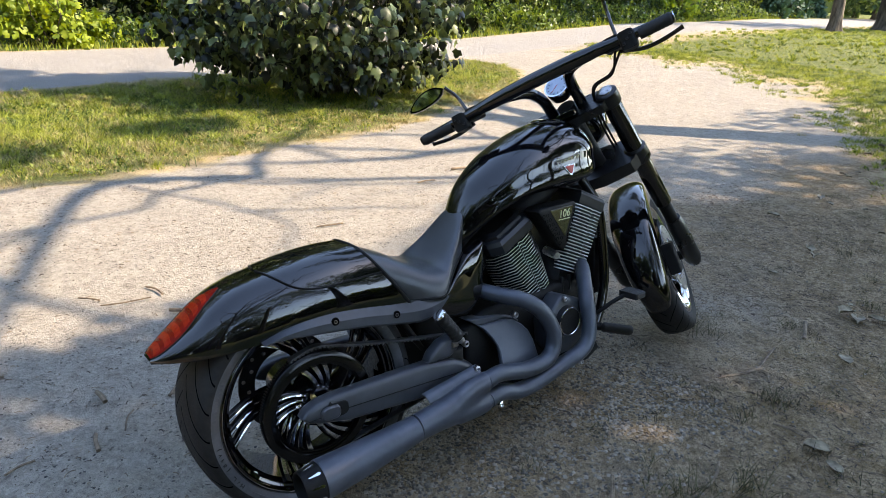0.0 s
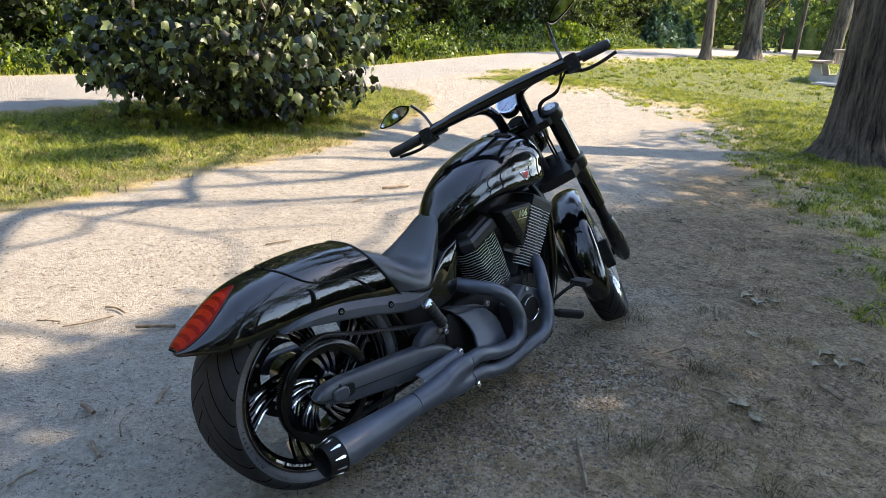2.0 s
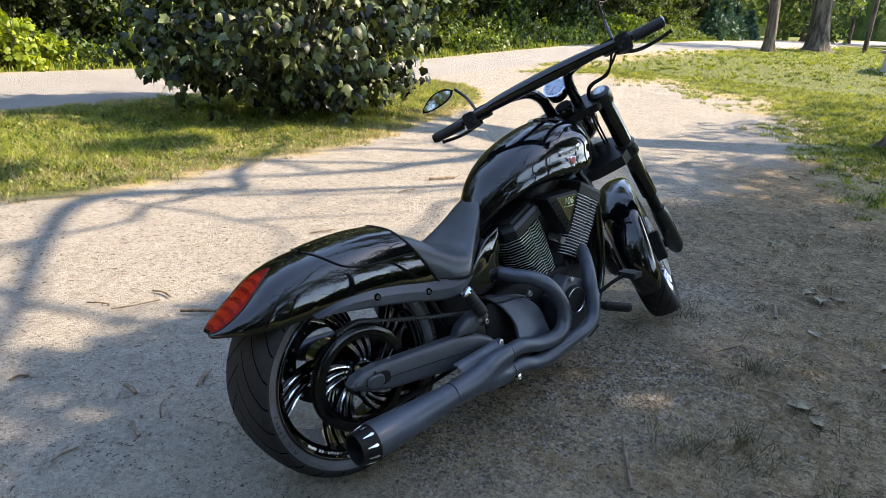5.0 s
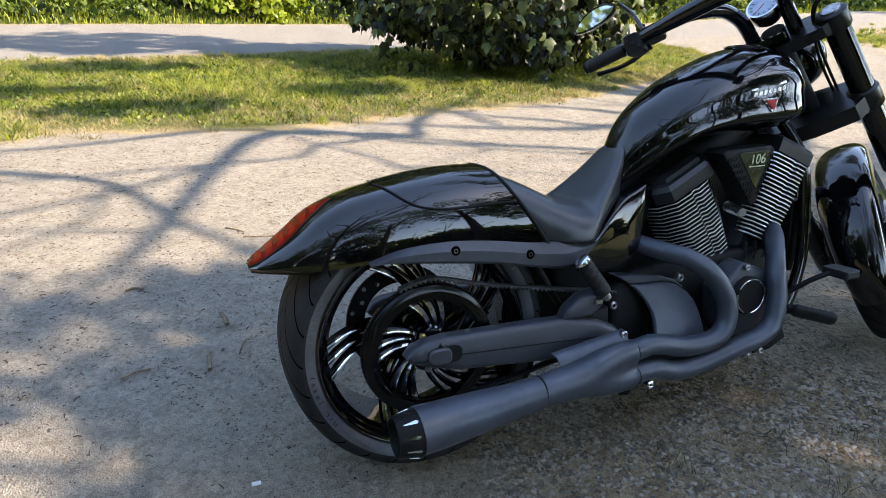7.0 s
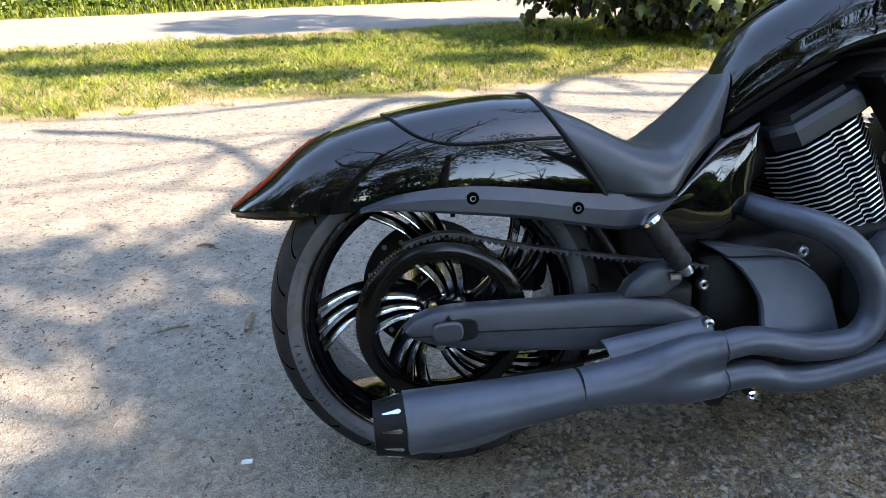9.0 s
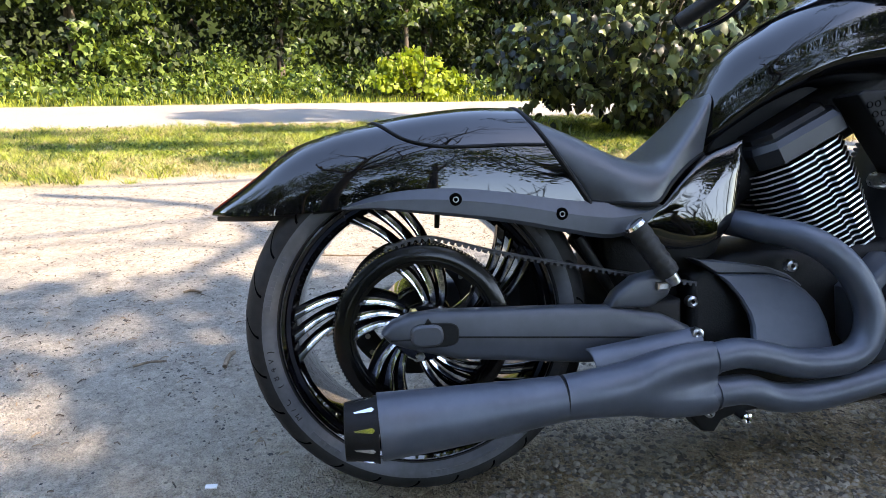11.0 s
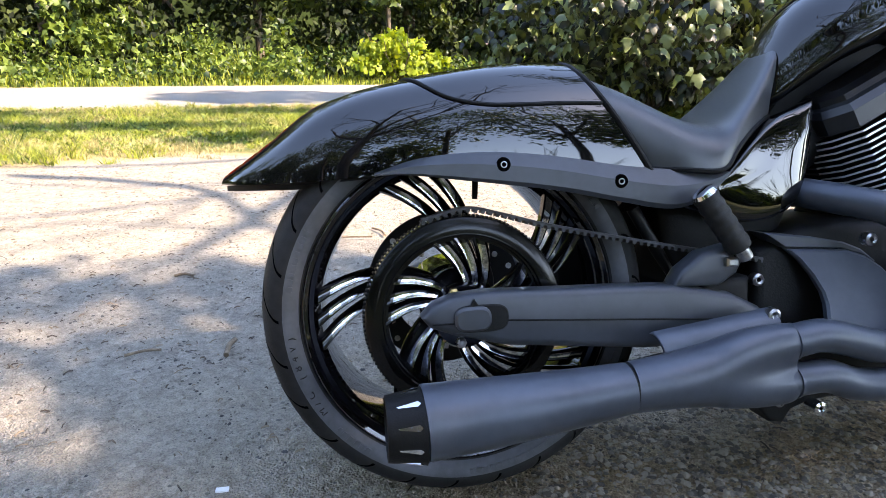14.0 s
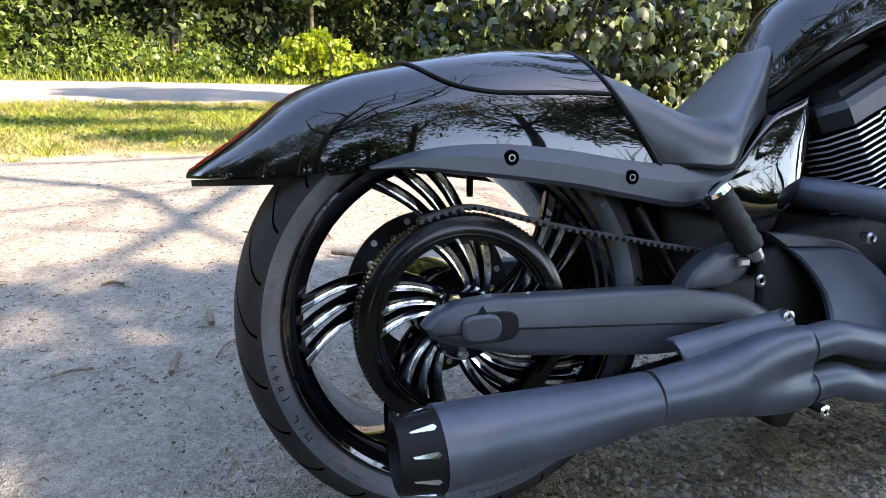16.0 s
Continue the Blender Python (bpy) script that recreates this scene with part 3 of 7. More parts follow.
def sunlit(q):
    """Drawn plan of the sunlit ground; crown leaves that would shade it are left out."""
    x, y = q[..., 0], q[..., 1]
    edge = np.interp(x, [-9, -1.5, -1.17, -0.81, -0.39, -0.2, 0.5, 1.2, 2.0, 7.0], [1.1, 1.35, 1.38, 1.28, 1.22, 1.30, 1.45, 1.35, 1.45, 2.8]) + 0.08 * wobble(x, y, 1.6)
    lane = (y > edge) & (x < 7.0) & (x > -9)
    open_lawn = (x > 6.4 + 0.5 * wobble(y, x, 1.1)) & (x < 28) & ((x > 11.8) | (y > 2.9 + 0.25 * wobble(x, y, 1.3)))
    island = (y > 3.6) & (x > -9) & ~dappled(x, y)
    under_bike = (y > -1.0) & (y < 1.4) & (x + 1.25 * np.maximum(y, -0.3) > -0.45) & (x + 1.25 * y < 2.1)
    spots = (wobble(x * 1.9 + 3, y * 2.3, 1.7) > np.where(x < 0.3, 0.14, 0.62)) & ~under_bike & (y > -1.3)
    for cx, cy, rx, ry in SUN_SPOTS:
        spots |= ((x - cx) / rx) ** 2 + ((y - cy) / ry) ** 2 < 1 + 0.4 * wobble(x, y, 4.0)
    return (lane & ~dappled(x, y)) | open_lawn | island | spots


def leak(q):
    """Fine pattern of leaves left out to let soft sun into the shade, too small to draw a spot of their own."""
    x, y = q[..., 0], q[..., 1]
    limit = np.interp(x + 1.1 * np.clip(y, -0.2, 3), [-0.9, -0.2, 0.3, 0.9], [-0.12, -0.04, 0.28, 1.0])
    return wobble(x * 17.3 + 1, y * 19.1, 1.0) > np.where((y < 0.5) & (x > -0.85), np.where(x < -0.35, 0.4, 1.2), limit)


def shadow_of(p):
    return p[..., :2] - np.array([SUN_FROM.x, SUN_FROM.y]) * (p[..., 2:3] * SHIFT)


# ---- trees ----
def limbs(shape, start, way, length, radius, depth, tips, bend=0.25):
    """A limb that forks; its ends are added to tips."""
    pts, p, d = [Vector(start)], Vector(start), Vector(way).normalized()
    for k in range(4):
        d = (d + Vector((random.uniform(-1, 1), random.uniform(-1, 1), random.uniform(-0.5, 0.9))) * bend * 0.5).normalized()
        p = p + d * length / 4
        pts.append(p.copy())
    r = [radius * (1 - 0.13 * k) for k in range(5)]
    shape.tube(pts, r, 8 if radius > 0.05 else 5)
    tips.append(p.copy())
    if depth:
        for k in range(random.choice((2, 3))):
            side = Vector((random.uniform(-1, 1), random.uniform(-1, 1), random.uniform(-0.2, 0.7)))
            limbs(shape, pts[random.choice((2, 3, 4))], d + side * 0.9, length * random.uniform(0.55, 0.8), radius * 0.5, depth - 1, tips, bend)


def trunk_shape(base, height, radius, lean=(0, 0), flare=0.6, sides=18, ridged=0.06, roots=5):
    s, rings = Shape(), []
    steps = 110 if sides > 60 else 18
    for k in range(steps + 1):
        t = k / steps
        h = height * t ** 1.4
        r = radius * (1 - 0.35 * t) * (1 + flare * math.exp(-h / (0.45 * radius + 0.12)))
        ring = []
        for j in range(sides):
            a = 2 * math.pi * j / sides
            root = 1 + 0.35 * flare * max(0, math.cos(a * roots + 1)) * math.exp(-h / (0.5 * radius))
            rr = r * root * (1 + ridged * math.sin(7 * a + 3 * h) + ridged * 0.6 * math.sin(13 * a - 2 * h) + (0.085 * abs(math.sin(19 * a + 1.3 * math.sin(2.1 * h + 2 * a) + 0.8 * math.sin(9 * h + 5 * a))) ** 0.6 + 0.03 * math.sin(61 * a + 3 * math.sin(11 * h)) * math.sin(17 * h + 9 * a) if sides > 60 else 0))
            ring.append((base[0] + lean[0] * h + rr * math.cos(a), base[1] + lean[1] * h + rr * math.sin(a), base[2] + h - 0.04))
        rings.append(ring)
    return s.loft(rings)


def tree(label, base, height, radius, crown, crown_r, count, size, material, template=(SIMPLE, SIMPLE_T), lean=(0, 0), keep=None, clump=26, group="", flare=0.5, trunk_h=None, limb_n=6, droop=0.4, flat=0.75, clump_r=(0.10, 0.22)):
    root = thing("tree", None, None, label, "tree", group)
    base = (base[0], base[1], float(ground_relief(base[0], base[1])))
    root.location = base
    th = trunk_h or height * 0.5
    ts = trunk_shape((0, 0, 0), th, radius, lean, flare)
    tips, top = [], Vector((lean[0] * th, lean[1] * th, th - 0.1))
    for k in range(limb_n):
        a = 2 * math.pi * k / limb_n + random.uniform(-0.4, 0.4)
        limbs(ts, top - Vector((0, 0, random.uniform(0, th * 0.35))), (math.cos(a), math.sin(a), random.uniform(0.5, 1.3)), crown_r[0] * 0.8, radius * 0.4, 2, tips)
    part("trunk", ts, M_BARK, root, "rough grey-brown bark", 60)
    c = np.array(crown) - np.array(base)
    n = max(1, count // clump)
    d = rng.normal(size=(n, 3))
    d /= np.linalg.norm(d, axis=1)[:, None]
    centres = c + d * np.array(crown_r) * rng.uniform(0.25, 1.0, n)[:, None] ** 0.5
    pts = clumps(centres, rng.uniform(clump_r[0], clump_r[1], n) * max(crown_r), clump, 0.3, flat)
    if keep is not None:
        pts = pts[keep(pts + np.array(base))]
    v, f = leaves(pts, rng.uniform(0.6, 1.25, len(pts)) * size, *template, droop=droop)
    ob = new("crown", fast_mesh("crown", v, f, material))
    ob.parent = root
    return root


def casts_only_shade(p):
    # unseen crowns keep only leaves that fit the drawn light plan
    q = shadow_of(p)
    return ~sunlit(q + rng.normal(0, 0.07, q.shape)) & ~leak(q)


# ---- the large tree beside the lane ----
def big_tree():
    base = (8.75, 0.38, 0.0)
    root = thing("tree", None, None, "large old tree with ridged bark and spreading roots", "tree")
    root.location = base
    ts = trunk_shape((0, 0, 0), 4.6, 0.345, (-0.01, 0.07), 0.62, 300, 0.035, 6)
    tips = []
    top = Vector((-0.04, 0.31, 4.4))
    for way, length, r in (((0.15, -0.75, 0.75), 3.2, 0.2), ((0.5, -0.35, 0.9), 3.2, 0.2), ((0.7, 0.1, 0.9), 3.0, 0.18), ((-0.1, -1, 0.45), 2.6, 0.12), ((0.0, 0.2, 1.0), 3.0, 0.2)):
        limbs(ts, top - Vector((0, 0, 0.4)), way, length, r, 3, tips, 0.35)
    part("trunk", ts, M_BARK, root, "deeply ridged brown bark with flaring roots", 60)
    n = 320
    centres = np.stack([rng.uniform(-4.6, 8, n), rng.uniform(-8, 2.5, n), rng.uniform(3.4, 8.5, n)], -1)
    centres[:, 1] = np.where(centres[:, 0] < -2.8, np.minimum(centres[:, 1], -2.5), centres[:, 1])
    # unseen dense boughs, added on the sun's rays to keep the parking place in shade
    z = rng.uniform(5.0, 8.6, 340)
    under = np.stack([rng.uniform(-1.5, 4.0, 340), rng.uniform(-2.2, 1.5, 340)], -1)
    thick = np.stack([under[:, 0] + SUN_FROM.x * SHIFT * z, under[:, 1] + SUN_FROM.y * SHIFT * z, z], -1) - np.array(base)
    centres = np.concatenate([centres, thick])
    pts = clumps(centres, rng.uniform(0.5, 1.0, len(centres)), 60)
    pts = pts[casts_only_shade(pts + np.array(base))]
    v, f = leaves(pts, rng.uniform(0.10, 0.19, len(pts)), SIMPLE, SIMPLE_T)
    ob = new("crown", fast_mesh("crown", v, f, M_LEAF))
    ob.parent = root


big_tree()


def bare_limbed_tree():
    """A second tree out of view; its trunk and limbs draw the shadows across the lane."""
    base = Vector((7.5, -2.15, 0))
    root = thing("tree", None, None, "tree with long bare limbs that shadow the gravel lane", "tree")
    root.location = base
    ts = trunk_shape((0, 0, 0), 5.3, 0.25, (0.0, 0.0), 0.6, 22, 0.04, 5)
    sun_way = Vector((SUN_FROM.x, SUN_FROM.y, 0)) * SHIFT

    def over(q, z):
        q = (q[0] * 1.05, q[1] + 0.118 * (q[1] - 0.8) + 0.072 * q[0])
        return Vector((q[0], q[1], 0)) + sun_way * z + Vector((0, 0, z)) - base
    for line, z0, z1, r in (([(1.15, 2.85), (0.55, 3.15), (0.08, 3.15), (-0.25, 2.55), (-0.52, 1.83), (-0.75, 1.32), (-1.05, 0.9)], 5.1, 7.2, 0.075), ([(-1.9, 3.0), (-1.3, 2.75), (-0.8, 2.42), (-0.52, 1.86), (-0.25, 1.45), (0.15, 1.05)], 5.9, 7.0, 0.055),
                            ([(1.1, 2.9), (0.45, 2.85), (0.25, 2.62), (-0.3, 2.6), (-1.3, 2.6), (-2.2, 2.9)], 5.2, 6.6, 0.03), ([(0.5, 3.1), (-0.2, 3.4), (-1.2, 3.2), (-2.4, 3.3)], 5.3, 6.8, 0.045), ([(1.15, 2.9), (1.4, 3.4), (2.3, 4.2), (2.2, 5.0)], 5.1, 6.5, 0.05),
                            ([(-0.2, 2.65), (-0.9, 2.2), (-1.8, 2.0), (-2.6, 2.1)], 6.0, 6.8, 0.025), ([(-0.8, 2.4), (-0.9, 1.9), (-1.4, 1.5)], 6.3, 6.9, 0.022), ([(0.3, 3.1), (0.9, 2.0), (0.6, 1.5), (0.9, 1.2)], 5.6, 6.9, 0.02), ([(0.7, 2.3), (1.5, 1.9), (1.9, 1.7)], 6.0, 6.6, 0.018), ([(-0.6, 1.7), (-1.3, 1.9), (-2.0, 1.5)], 6.5, 7.0, 0.02)):
        pts = curve_through([over(q, z0 + (z1 - z0) * k / (len(line) - 1)) for k, q in enumerate(line)], 5)
        ts.tube(pts, [r * (1 - 0.6 * k / (len(pts) - 1)) for k in range(len(pts))], 8)
    part("trunk", ts, M_BARK, root, "grey-brown trunk and bare limbs", 60)


bare_limbed_tree()


def shade_casting_tree():
    """An unseen tree, added so that its high leaf clumps shade the island and the road."""
    base = (-2.5, -6.5, 0)
    root = thing("tree", None, None, "unseen tree whose high leaves are set to shade island and road", "tree")
    root.location = base
    ts = trunk_shape((0, 0, 0), 5.5, 0.28, (0.05, 0.08), 0.5, 22, 0.04, 5)
    tips = []
    for way, length in (((0.2, 1.0, 0.5), 4.2), ((0.9, 0.7, 0.5), 4.2), ((-0.7, 0.6, 0.6), 3.6), ((0.5, -0.4, 0.9), 3.2), ((-0.5, -0.5, 0.9), 3.0), ((0.6, 0.9, 0.9), 4.0)):
        limbs(ts, (0.25, 0.4, 5.0), way, length, 0.11, 3, tips, 0.4)
    part("trunk", ts, M_BARK, root, "grey-brown trunk with forking boughs", 60)
    c = np.array([tuple(t) for t in tips])
    pts = clumps(c, rng.uniform(0.3, 0.6, len(c)), 46)
    here = pts + np.array(base)
    pts = pts[casts_only_shade(here) & (here[:, 1] < -2.6) & ((here[:, 0] < 0.4) | (rng.uniform(0, 1, len(pts)) < 0.3))]
    # leaf clumps set up along the sun's rays from the shade wanted on island and road
    q = np.concatenate([np.stack([rng.uniform(cx - rx * 1.15, cx + rx * 1.15, int(260 * rx * ry) + 60), rng.uniform(cy - ry * 1.15, cy + ry * 1.15, int(260 * rx * ry) + 60)], -1) for cx, cy, rx, ry in SHADE])
    z = rng.uniform(6.2, 8.2, len(q))
    high = np.stack([q[:, 0] + SUN_FROM.x * SHIFT * z, q[:, 1] + SUN_FROM.y * SHIFT * z, z], -1)
    high = clumps(high, rng.uniform(0.15, 0.4, len(high)), 40)
    high = high[casts_only_shade(high)] - np.array(base)
    pts = np.concatenate([pts, high])
    v, f = leaves(pts, rng.uniform(0.08, 0.15, len(pts)), SIMPLE, SIMPLE_T)
    ob = new("crown", fast_mesh("crown", v, f, M_LEAF))
    ob.parent = root


shade_casting_tree()
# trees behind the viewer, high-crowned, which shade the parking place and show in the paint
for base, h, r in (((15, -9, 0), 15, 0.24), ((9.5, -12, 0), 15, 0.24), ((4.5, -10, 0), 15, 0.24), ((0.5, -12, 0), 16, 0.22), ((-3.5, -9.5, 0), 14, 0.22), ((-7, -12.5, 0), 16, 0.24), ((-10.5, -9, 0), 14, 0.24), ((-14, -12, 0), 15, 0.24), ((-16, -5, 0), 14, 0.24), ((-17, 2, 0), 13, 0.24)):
    # the sun-tinted leaf colour lightens these crowns where the paint mirrors them
    tree("tall high-crowned tree at the edge of the lawn", base, h, r, (base[0], base[1], h * 0.62), (3.6, 3.0, h * 0.32), 9500, 0.25, M_LEAF_SUN_TINT, keep=casts_only_shade, group="trees round the lawn", clump=40, trunk_h=h * 0.5)


# unseen trees, sized to shape the low view mirrored in the paint
for k in range(13):
    base = (-15 + 4.1 * k + random.uniform(-1, 1), -17.5 + random.uniform(-1.5, 1.5), 0)
    h = random.uniform(8, 10) if base[0] < 1 else random.uniform(3.2, 4.6)
    tree("unseen dense tree behind the lawn, added for reflections", base, h, 0.25, (base[0], base[1], h * 0.47), (3.0, 2.2, h * 0.5), 6000, 0.42, M_LEAF_SUN_TINT, group="trees behind the lawn", clump=30, trunk_h=h * 0.6, limb_n=4)


# more unseen trees, put where the handlebar mirror reflects
for base in ((-20, -9, 0), (-22, -4.5, 0), (-18.5, -13.5, 0), (-24, 0.5, 0), (-15, -8.0, 0)):
    tree("unseen dense tree behind the lawn, added for reflections", base, 12, 0.25, (base[0], base[1], 6.0), (3.0, 2.8, 5.8), 5000, 0.45, M_LEAF_SUN_TINT, group="trees behind the lawn", clump=30, trunk_h=7, limb_n=4)


# ---- the leafy bush on the grass island ----
def bush():
    root = thing("bush", None, None, "dense dark green bush with broad lobed leaves reaching the grass", "bush")
    root.location = (3.5, 6.42, 0)
    ws, tips = Shape(), []
    for k in range(9):
        a = 2 * math.pi * k / 9
        limbs(ws, (0.12 * math.cos(a), 0.12 * math.sin(a), 0), (math.cos(a), math.sin(a), random.uniform(0.6, 2.2)), 1.3, 0.035, 2, tips, 0.3)
    part("trunk", ws, M_BARK, root, "thin grey-brown stems")
    n = 270
    d = rng.normal(size=(n, 3))
    d /= np.linalg.norm(d, axis=1)[:, None]
    d[:, 2] = np.abs(d[:, 2]) * 1.0
    c = d * np.array([1.85, 1.5, 3.0]) * rng.uniform(0.45, 1.0, n)[:, None] ** 0.6 + np.array([0, 0, 0.28])
    low = np.stack([rng.uniform(-1.9, 1.9, 70), rng.uniform(-1.4, 1.0, 70), rng.uniform(0.12, 0.7, 70)], -1)
    low = low[(np.hypot(low[:, 0] / 1.9, low[:, 1] / 1.4) < 1.0) & (low[:, 0] - low[:, 1] > -0.9)]
    c = np.concatenate([c, low])
    pts = clumps(c, rng.uniform(0.20, 0.46, len(c)), 30, 0.25, 0.34)
    spray = rng.normal(size=(70, 3)) * np.array([1, 1, 0.35])
    spray = spray / np.linalg.norm(spray[:, :2], axis=1)[:, None] * np.array([1.95, 1.6, 0.95]) * rng.uniform(0.90, 1.12, 70)[:, None] + np.array([0, 0, 1.0])
    pts = np.concatenate([pts, clumps(spray, rng.uniform(0.08, 0.22, 70), 12, 0.3, 1.3)])
    pts = pts * np.interp(pts[:, 2], [0, 0.6, 1.2], [0.62, 0.90, 1.0])[:, None] ** np.array([1, 1, 0])
    pts = pts[pts[:, 2] > 0.10]
    out = pts * np.array([1, 1, 0.3])
    out = out / np.linalg.norm(out, axis=1)[:, None]
    v, f = leaves(pts, rng.uniform(0.075, 0.160, len(pts)), BROAD, BROAD_T, 0.45, out * 0.5, 3.0)
    ob = new("crown", fast_mesh("crown", v, f, M_BUSH))
    ob.parent = root


bush()

# ---- the wood beyond the road ----
wood = "trees of the wood beyond the road"
for k, x in enumerate(np.arange(-26, 46, 3.4)):
    yf = float(road_far(x))
    base = (x + random.uniform(-0.8, 0.8), yf + 3.0 + random.uniform(0, 1.6), 0)
    h = random.uniform(9, 12.5)
    # every fourth crown takes the leaf colour that has sunlight in it
    tree("leafy wood tree with a thin trunk and low branches", base, h, random.uniform(0.10, 0.18), (base[0], base[1] - 0.3, h * 0.53), (2.5, 2.0, h * 0.46), 11000, 0.19, M_LEAF_SUN_TINT if k % 4 == 1 else M_LEAF_BACK, (SIMPLE, SIMPLE_T), group=wood, clump=120, flat=0.38, clump_r=(0.05, 0.115), trunk_h=h * 0.7, flare=0.2, limb_n=5)
for k, x in enumerate(np.arange(-30, 50, 5.0)):
    yf = float(road_far(x))
    base = (x + random.uniform(-1.5, 1.5), yf + 7.5 + random.uniform(0, 2.5), 0)
    h = random.uniform(15, 19)
    # back-row leaves are coloured dark to stand for shade
    tree("tall wood tree behind the front row, leaves darkened for shade", base, h, random.uniform(0.15, 0.25), (base[0], base[1], h * 0.5), (3.4, 2.4, h * 0.48), 3600, 0.34, M_LEAF_SHADED, (LOBED, LOBED_T), group=wood, clump=30, trunk_h=h * 0.7, flare=0.2, limb_n=4)


def undergrowth():
    """Shrubs and weeds along the far side of the road."""
    n = 1000
    x = rng.uniform(-26, 46, n)
    y = road_far(x) + 0.40 + rng.uniform(0, 2.6, n)
    c = np.stack([x, y, rng.uniform(0.1, 0.75, n) * np.clip(0.75 + 0.6 * wobble(x, y, 0.5), 0.2, 1.4) * np.clip((y - road_far(x)) / 1.6, 0.3, 1.3) + rise(x)], -1)
    pts = clumps(c, rng.uniform(0.25, 0.55, n), 60)
    pts = pts[pts[:, 2] > rise(pts[:, 0]) + 0.02]
    v, f = leaves(pts, rng.uniform(0.08, 0.17, len(pts)), LOBED, LOBED_T, 0.4)
    n = 2600
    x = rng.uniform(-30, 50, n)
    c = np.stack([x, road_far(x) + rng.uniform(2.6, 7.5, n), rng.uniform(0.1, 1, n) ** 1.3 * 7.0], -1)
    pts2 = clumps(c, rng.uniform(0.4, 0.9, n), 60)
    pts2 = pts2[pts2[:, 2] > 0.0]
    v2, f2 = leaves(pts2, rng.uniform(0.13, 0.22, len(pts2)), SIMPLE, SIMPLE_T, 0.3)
    # the dark gaps of the wood come from these shade-coloured leaves
    tagged(new("thicket", fast_mesh("thicket", v2, f2, M_LEAF_SHADED)), "thicket inside the wood, leaves near-black for its shade", "thicket", kind="stuff")
    # undergrowth also carries sunlight in its leaf colour
    tagged(new("undergrowth", fast_mesh("undergrowth", v, f, M_LEAF_SUN_TINT)), "tangled green undergrowth at the edge of the wood", "undergrowth", kind="stuff")
    # low boughs that reach out of the wood, in uneven sprays with dark gaps between
    n = 2600
    x, z = rng.uniform(-26, 46, n), rng.uniform(0.7, 7.5, n)
    keep = wobble(x * 0.55, z * 0.9, 1.0) + 0.5 * wobble(z * 1.7, x * 1.3, 1.0) > 0.16
    x, z = x[keep], z[keep]
    c = np.stack([x, road_far(x) + 1.5 + rng.uniform(0, 1.8, len(x)) + 0.8 * np.exp(-z), z], -1)
    # patches of boughs get painted sunlight, the others the plain leaf colour
    sun_tinted = wobble(x * 0.4 + 5, z * 0.5, 1.0) > 0.1
    for sel, mat_, text in ((sun_tinted, M_LEAF_SUN_TINT, "boughs reaching out of the wood, sunlight tinted into their yellow-green"), (~sun_tinted, M_LEAF_BACK, "green boughs reaching out of the wood")):
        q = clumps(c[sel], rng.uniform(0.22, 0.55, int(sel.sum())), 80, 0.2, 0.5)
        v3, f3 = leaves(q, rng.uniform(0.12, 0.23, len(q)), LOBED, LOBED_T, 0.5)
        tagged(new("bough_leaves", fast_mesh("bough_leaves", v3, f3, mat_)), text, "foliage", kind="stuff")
    n = 15000
    x = rng.uniform(-16, 40, n)
    y = road_far(x) + 0.15 + rng.uniform(0, 1, n) ** 1.4 * 1.6
    hgt = rng.uniform(0.04, 0.15, n) + np.clip((y - road_far(x) - 0.35) * 0.6, 0, 0.75) * rng.uniform(0.1, 1, n) * np.clip(0.5 + wobble(x, y, 0.7), 0.05, 1.3)
    v, f = blades(np.stack([x, y, rise(x) - 0.01], -1), hgt, rng.uniform(0.012, 0.03, n), rng.uniform(0.1, 0.6, n))
    tagged(new("roadside_weeds", fast_mesh("roadside_weeds", v, f, M_GRASS)), "tall weeds and grass along the far road edge", "weeds", kind="stuff")


undergrowth()


def yellow_shrub(base, r):
    root = thing("shrub", None, None, "bright yellow-green shrub at the edge of the wood", "shrub")
    root.location = base
    ws, tips = Shape(), []
    for k in range(6):
        limbs(ws, (0, 0, 0), (math.cos(k), math.sin(k), 1.4), r * 0.8, 0.02, 1, tips)
    part("trunk", ws, M_BARK, root, "thin stems")
    n = 46
    d = rng.normal(size=(n, 3))
    d /= np.linalg.norm(d, axis=1)[:, None]
    c = d * r * np.array([1.25, 0.7, 0.55]) * rng.uniform(0.3, 1, n)[:, None] + np.array([0, 0, r * 0.62])
    c[:, 2] -= 0.30 * c[:, 0] * (c[:, 0] > -0.2 * r) + 0.1 * np.abs(c[:, 0])
    c[:, 2] = np.maximum(c[:, 2], 0.08)
    pts = clumps(c, rng.uniform(0.12, 0.34, n), 26, 0.3, 0.5)
    v, f = leaves(pts[pts[:, 2] > 0.03], rng.uniform(0.09, 0.17, len(pts))[pts[:, 2] > 0.03], FROND, FROND_T, 0.5)
    ob = new("crown", fast_mesh("crown", v, f, M_LEAF_YELLOW))
    ob.parent = root


yellow_shrub((1.35, 13.1, 0), 0.95)
yellow_shrub((23.5, 14.6, 0.54), 1.0)
for x, y, h, r in ((1.25, 14.3, 9, 0.055), (5.6, 14.8, 9, 0.06)):
    tree("slender wood tree with a bare lower trunk", (x, y, 0), h, r, (x, y, h * 0.82), (1.8, 1.6, h * 0.16), 3000, 0.18, M_LEAF_BACK, group=wood, clump=60, trunk_h=h * 0.8, flare=0.2, limb_n=4)


